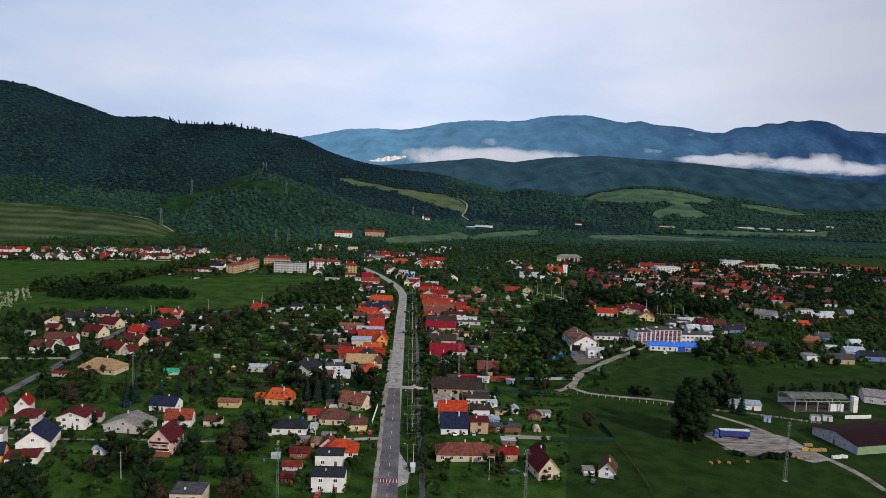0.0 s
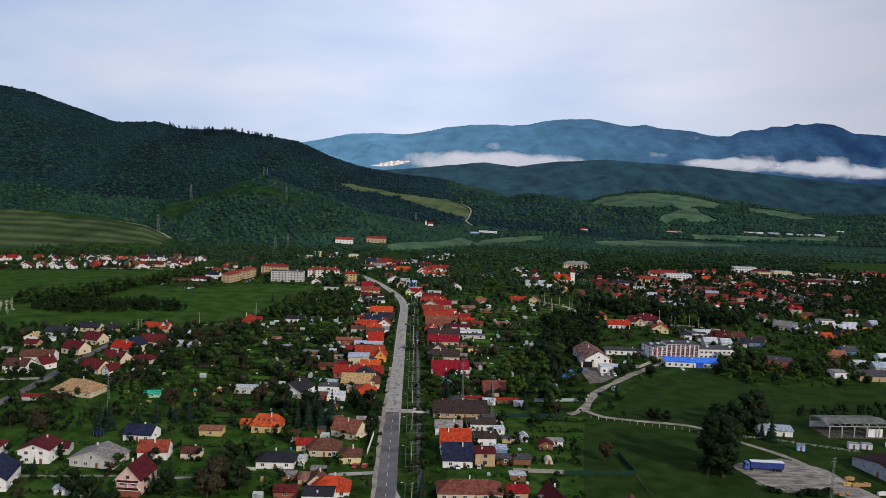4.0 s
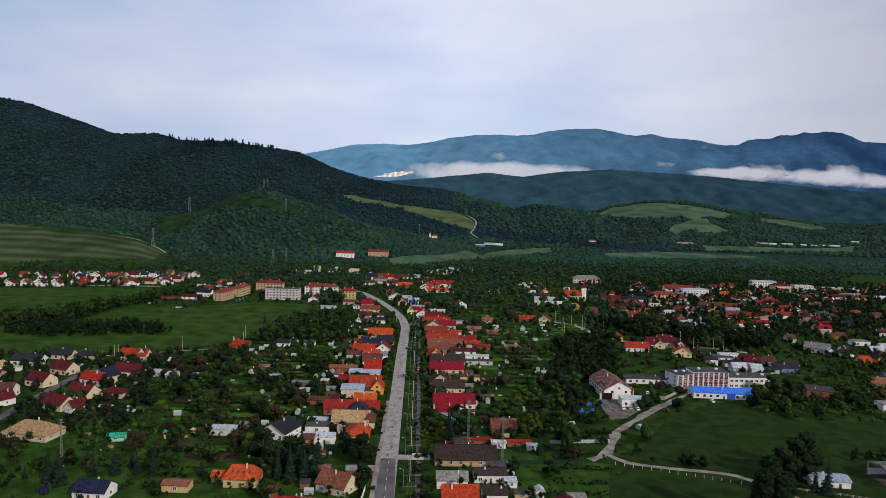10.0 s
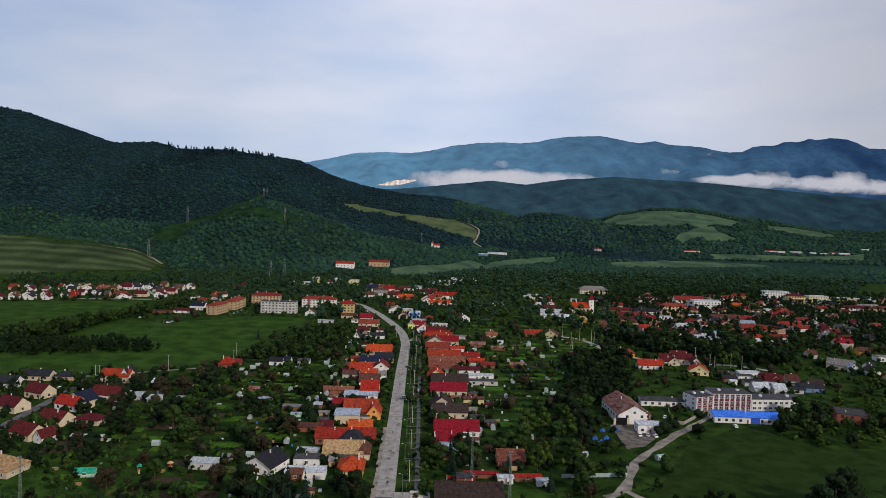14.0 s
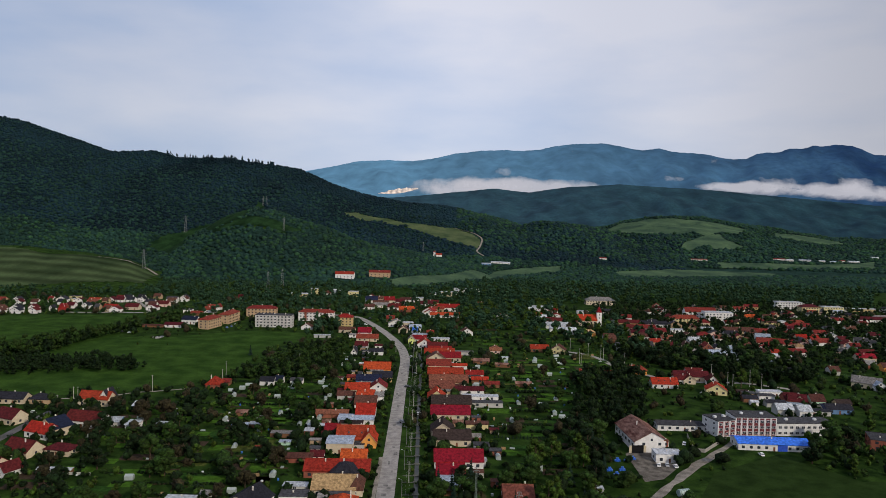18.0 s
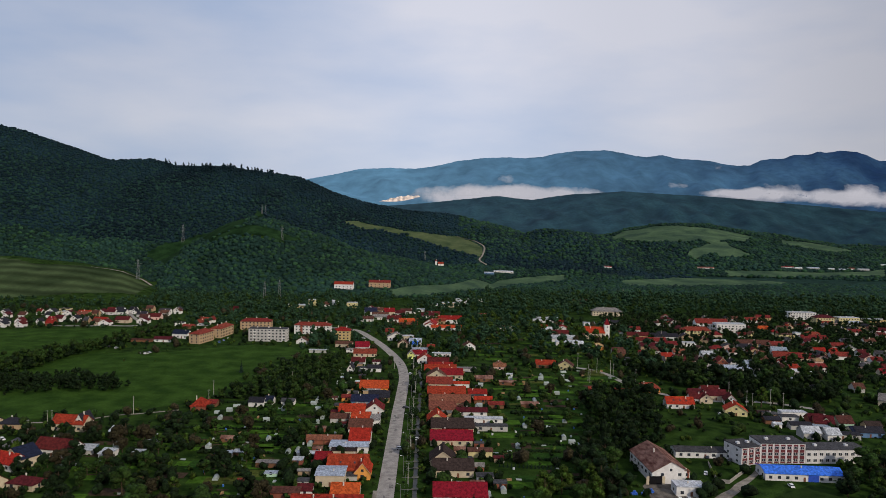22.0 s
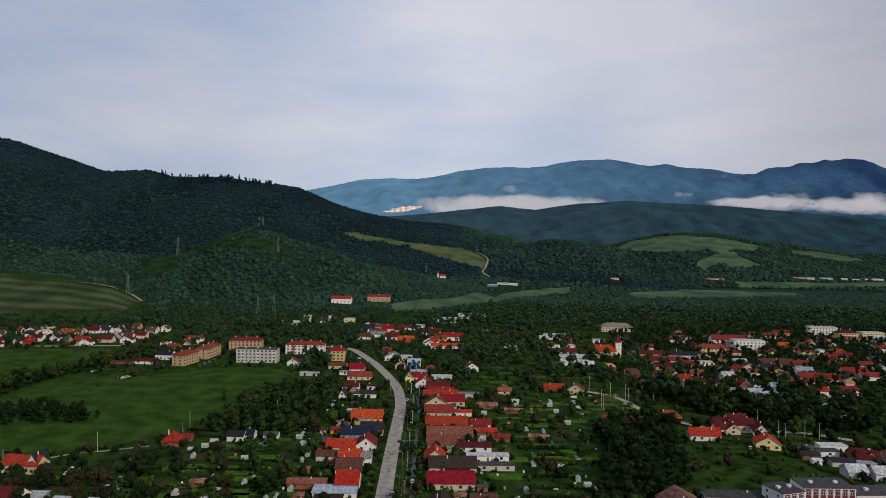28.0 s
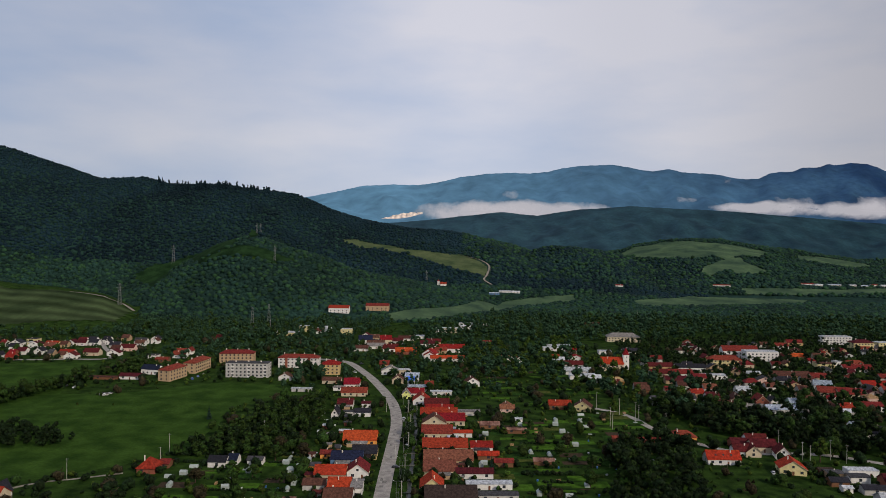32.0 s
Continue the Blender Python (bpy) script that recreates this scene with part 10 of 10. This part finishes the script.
forest("hill_forest", 905, 1250, 6.6, 71, LEAF_HILL_HAZE, 4.6, 7.4, "green deciduous forest on the lower slope", 0.5, clumps=1, leaves=5, sink=3.0)
forest("hill_forest_shade", 905, 1250, 5.8, 72, LEAF_HILL_MID_HAZE, 4.4, 7.0, "dark forest on the lower slope", 0.9, clumps=1, leaves=5, sink=3.0)
forest("mountain_forest", 1250, 1600, 5.8, 73, LEAF_HILL_DARK_HAZE, 4.2, 6.6, "dark forest on the mountain", 0.97, right=0.3, clumps=1, leaves=4, sink=3.0)
forest("mountain_forest_green", 1250, 1450, 12.0, 76, LEAF_HILL_MID_HAZE, 4.6, 7.0, "green trees among the dark mountain forest", 0.6, right=0.3, clumps=1, leaves=4, sink=2.0)
forest("valley_forest", 1320, 2000, 8.0, 74, LEAF_HILL_MID_HAZE, 5, 8, "dark woods on the low hills", 0.85, left=0.0, clumps=1, leaves=5, sink=3.0)
forest("valley_forest_green", 1320, 2000, 12.0, 77, LEAF_HILL_HAZE, 5.5, 8.5, "green woods on the low hills", 0.6, left=0.0, clumps=1, leaves=4, sink=2.0)
cr = np.random.default_rng(75)       # ragged spires of spruce along the crest
spires = []
for k in range(210):
    u = cr.uniform(-0.425, -0.262)
    yy = cr.uniform(1950, 2010)
    if math.sin(u * 210) + 0.7 * math.sin(u * 470 + 1) > -0.5:
        spires.append((VX + u * (yy - VY), yy, cr.uniform(10, 17), cr.uniform(2.6, 4.0)))
grove("crest_spruces", spires, LEAF_HILL_DARK_HAZE, 75, "ragged upright spruces along the mountain crest", clumps=10, leaves=20, leaf=0.6, shape="poplar", sink=2.5)

# ---------------------------------------------------------------- low cloud before the mountains
fog = bpy.data.materials.new("low_cloud")
fog.use_nodes = True
ft = fog.node_tree
ft.nodes.clear()
N, K = ft.nodes.new, ft.links.new
f_out, f_mix, f_clear, f_body = N("ShaderNodeOutputMaterial"), N("ShaderNodeMixShader"), N("ShaderNodeBsdfTransparent"), N("ShaderNodeEmission")
# the daylight on the cloud is painted as its own glow
f_body.inputs["Color"].default_value, f_body.inputs["Strength"].default_value = (0.66, 0.66, 0.74, 1), 0.95
f_at, f_tc, f_n, f_add, f_rng = N("ShaderNodeAttribute"), N("ShaderNodeTexCoord"), N("ShaderNodeTexNoise"), N("ShaderNodeMath"), N("ShaderNodeMapRange")
f_at.attribute_name = "veil"
f_n.inputs["Scale"].default_value, f_n.inputs["Detail"].default_value = 0.011, 9.0
f_n.inputs["Roughness"].default_value = 0.64
f_add.operation = "ADD"
f_rng.inputs["From Min"].default_value, f_rng.inputs["From Max"].default_value = 0.78, 1.25
f_rng.inputs["To Max"].default_value = 0.88
K(f_tc.outputs["Object"], f_n.inputs["Vector"])
K(f_at.outputs["Fac"], f_add.inputs[0])
K(f_n.outputs["Fac"], f_add.inputs[1])
K(f_add.outputs["Value"], f_rng.inputs["Value"])
K(f_rng.outputs["Result"], f_mix.inputs["Fac"])
K(f_clear.outputs["BSDF"], f_mix.inputs[1])
K(f_body.outputs["Emission"], f_mix.inputs[2])
K(f_mix.outputs["Shader"], f_out.inputs["Surface"])


def cloud_bank(u0, u1, low, high, dist, peak=0.5):
    """A bank of fog hanging before the far range, thin at its rims; low and high are slopes from the viewpoint at its ends."""
    nu, nv = 60, 14
    u, v = np.meshgrid(np.linspace(u0, u1, nu), np.linspace(0, 1, nv))
    s = (u - u0) / (u1 - u0)
    lo, hi = low[0] + (low[1] - low[0]) * s, high[0] + (high[1] - high[0]) * s
    y = dist - 60 * np.sin(v * math.pi)
    z = VZ + (lo + (hi - lo) * v) * (dist - VY)
    hi = hi + 0.0022 * np.sin(u * 95 + dist) * np.sin(u * 41 + 1.0)
    z = VZ + (lo + (hi - lo) * v) * (dist - VY)
    dens = np.clip(1 - np.abs(2 * s - 1) ** 3 - (2 * v - 1) ** 2, 0, 1) * peak
    ix = np.arange(u.size).reshape(u.shape)
    q = np.stack([ix[:-1, :-1], ix[:-1, 1:], ix[1:, 1:], ix[1:, :-1]], -1).reshape(-1, 4)
    m = big_mesh("low_cloud", np.stack([VX + u * (dist - VY), y, z], -1).reshape(-1, 3), np.concatenate([q[:, [0, 1, 2]], q[:, [0, 2, 3]]]), fog, True)
    a = m.attributes.new("veil", "FLOAT", "POINT")
    a.data.foreach_set("value", dens.astype(np.float32).ravel())
    return tagged(new("low_cloud", m), "white bank of low cloud before the mountains", "cloud", kind="stuff")


cloud_bank(-0.090, 0.224, (0.0159, 0.0230), (0.0553, 0.0574), 3560, 1.0)
cloud_bank(-0.042, 0.120, (0.0266, 0.0262), (0.0572, 0.0575), 3550, 0.7)
cloud_bank(0.315, 0.470, (0.0395, 0.0302), (0.0530, 0.0612), 3560, 0.9)
cloud_bank(0.415, 0.668, (0.0337, 0.0251), (0.0616, 0.0528), 3560, 0.85)
cloud_bank(0.514, 0.581, (0.0359, 0.0343), (0.0717, 0.0628), 3545, 0.7)
cloud_bank(0.276, 0.316, (0.0500, 0.0490), (0.0656, 0.0600), 3590, 0.42)
cloud_bank(0.141, 0.160, (0.0850, 0.0820), (0.1058, 0.1016), 3600, 0.33)
cloud_bank(0.338, 0.365, (0.0704, 0.0695), (0.0943, 0.0902), 3600, 0.33)
cloud_bank(0.046, 0.075, (0.0511, 0.0517), (0.0719, 0.0693), 3600, 0.36)
cloud_bank(0.391, 0.486, (0.0364, 0.0385), (0.0618, 0.0671), 3590, 0.5)

# the sunlit quarry on the far slope
qu, qv = np.meshgrid(np.linspace(0, 1, 40), np.linspace(0, 1, 10))
qx = -384.0 + (-180.1 - -384.0) * qu
qz = 206.8 + (236.0 - 206.8) * qu + (qv - 0.5) * 24.0 * np.clip(np.sin(qu * math.pi), 0.1, 1) + 2.0 * np.sin(qu * 31) * qv + 1.4 * np.sin(qu * 77 + 2) * qv
qi = np.arange(qu.size).reshape(qu.shape)
qq = np.stack([qi[:-1, :-1], qi[:-1, 1:], qi[1:, 1:], qi[1:, :-1]], -1).reshape(-1, 4)
qm = big_mesh("quarry", np.stack([qx, 3420 + qv * 40 + 4 * np.sin(qu * 50), qz], -1).reshape(-1, 3), np.concatenate([qq[:, [0, 1, 2]], qq[:, [0, 2, 3]]]),
              material("pale_rock", (0.66, 0.55, 0.47), 0.95, 0.3, 0.05, 0.8, 0.2))
tagged(new("quarry", qm), "pale bare rock face of a quarry", "quarry", kind="structure")
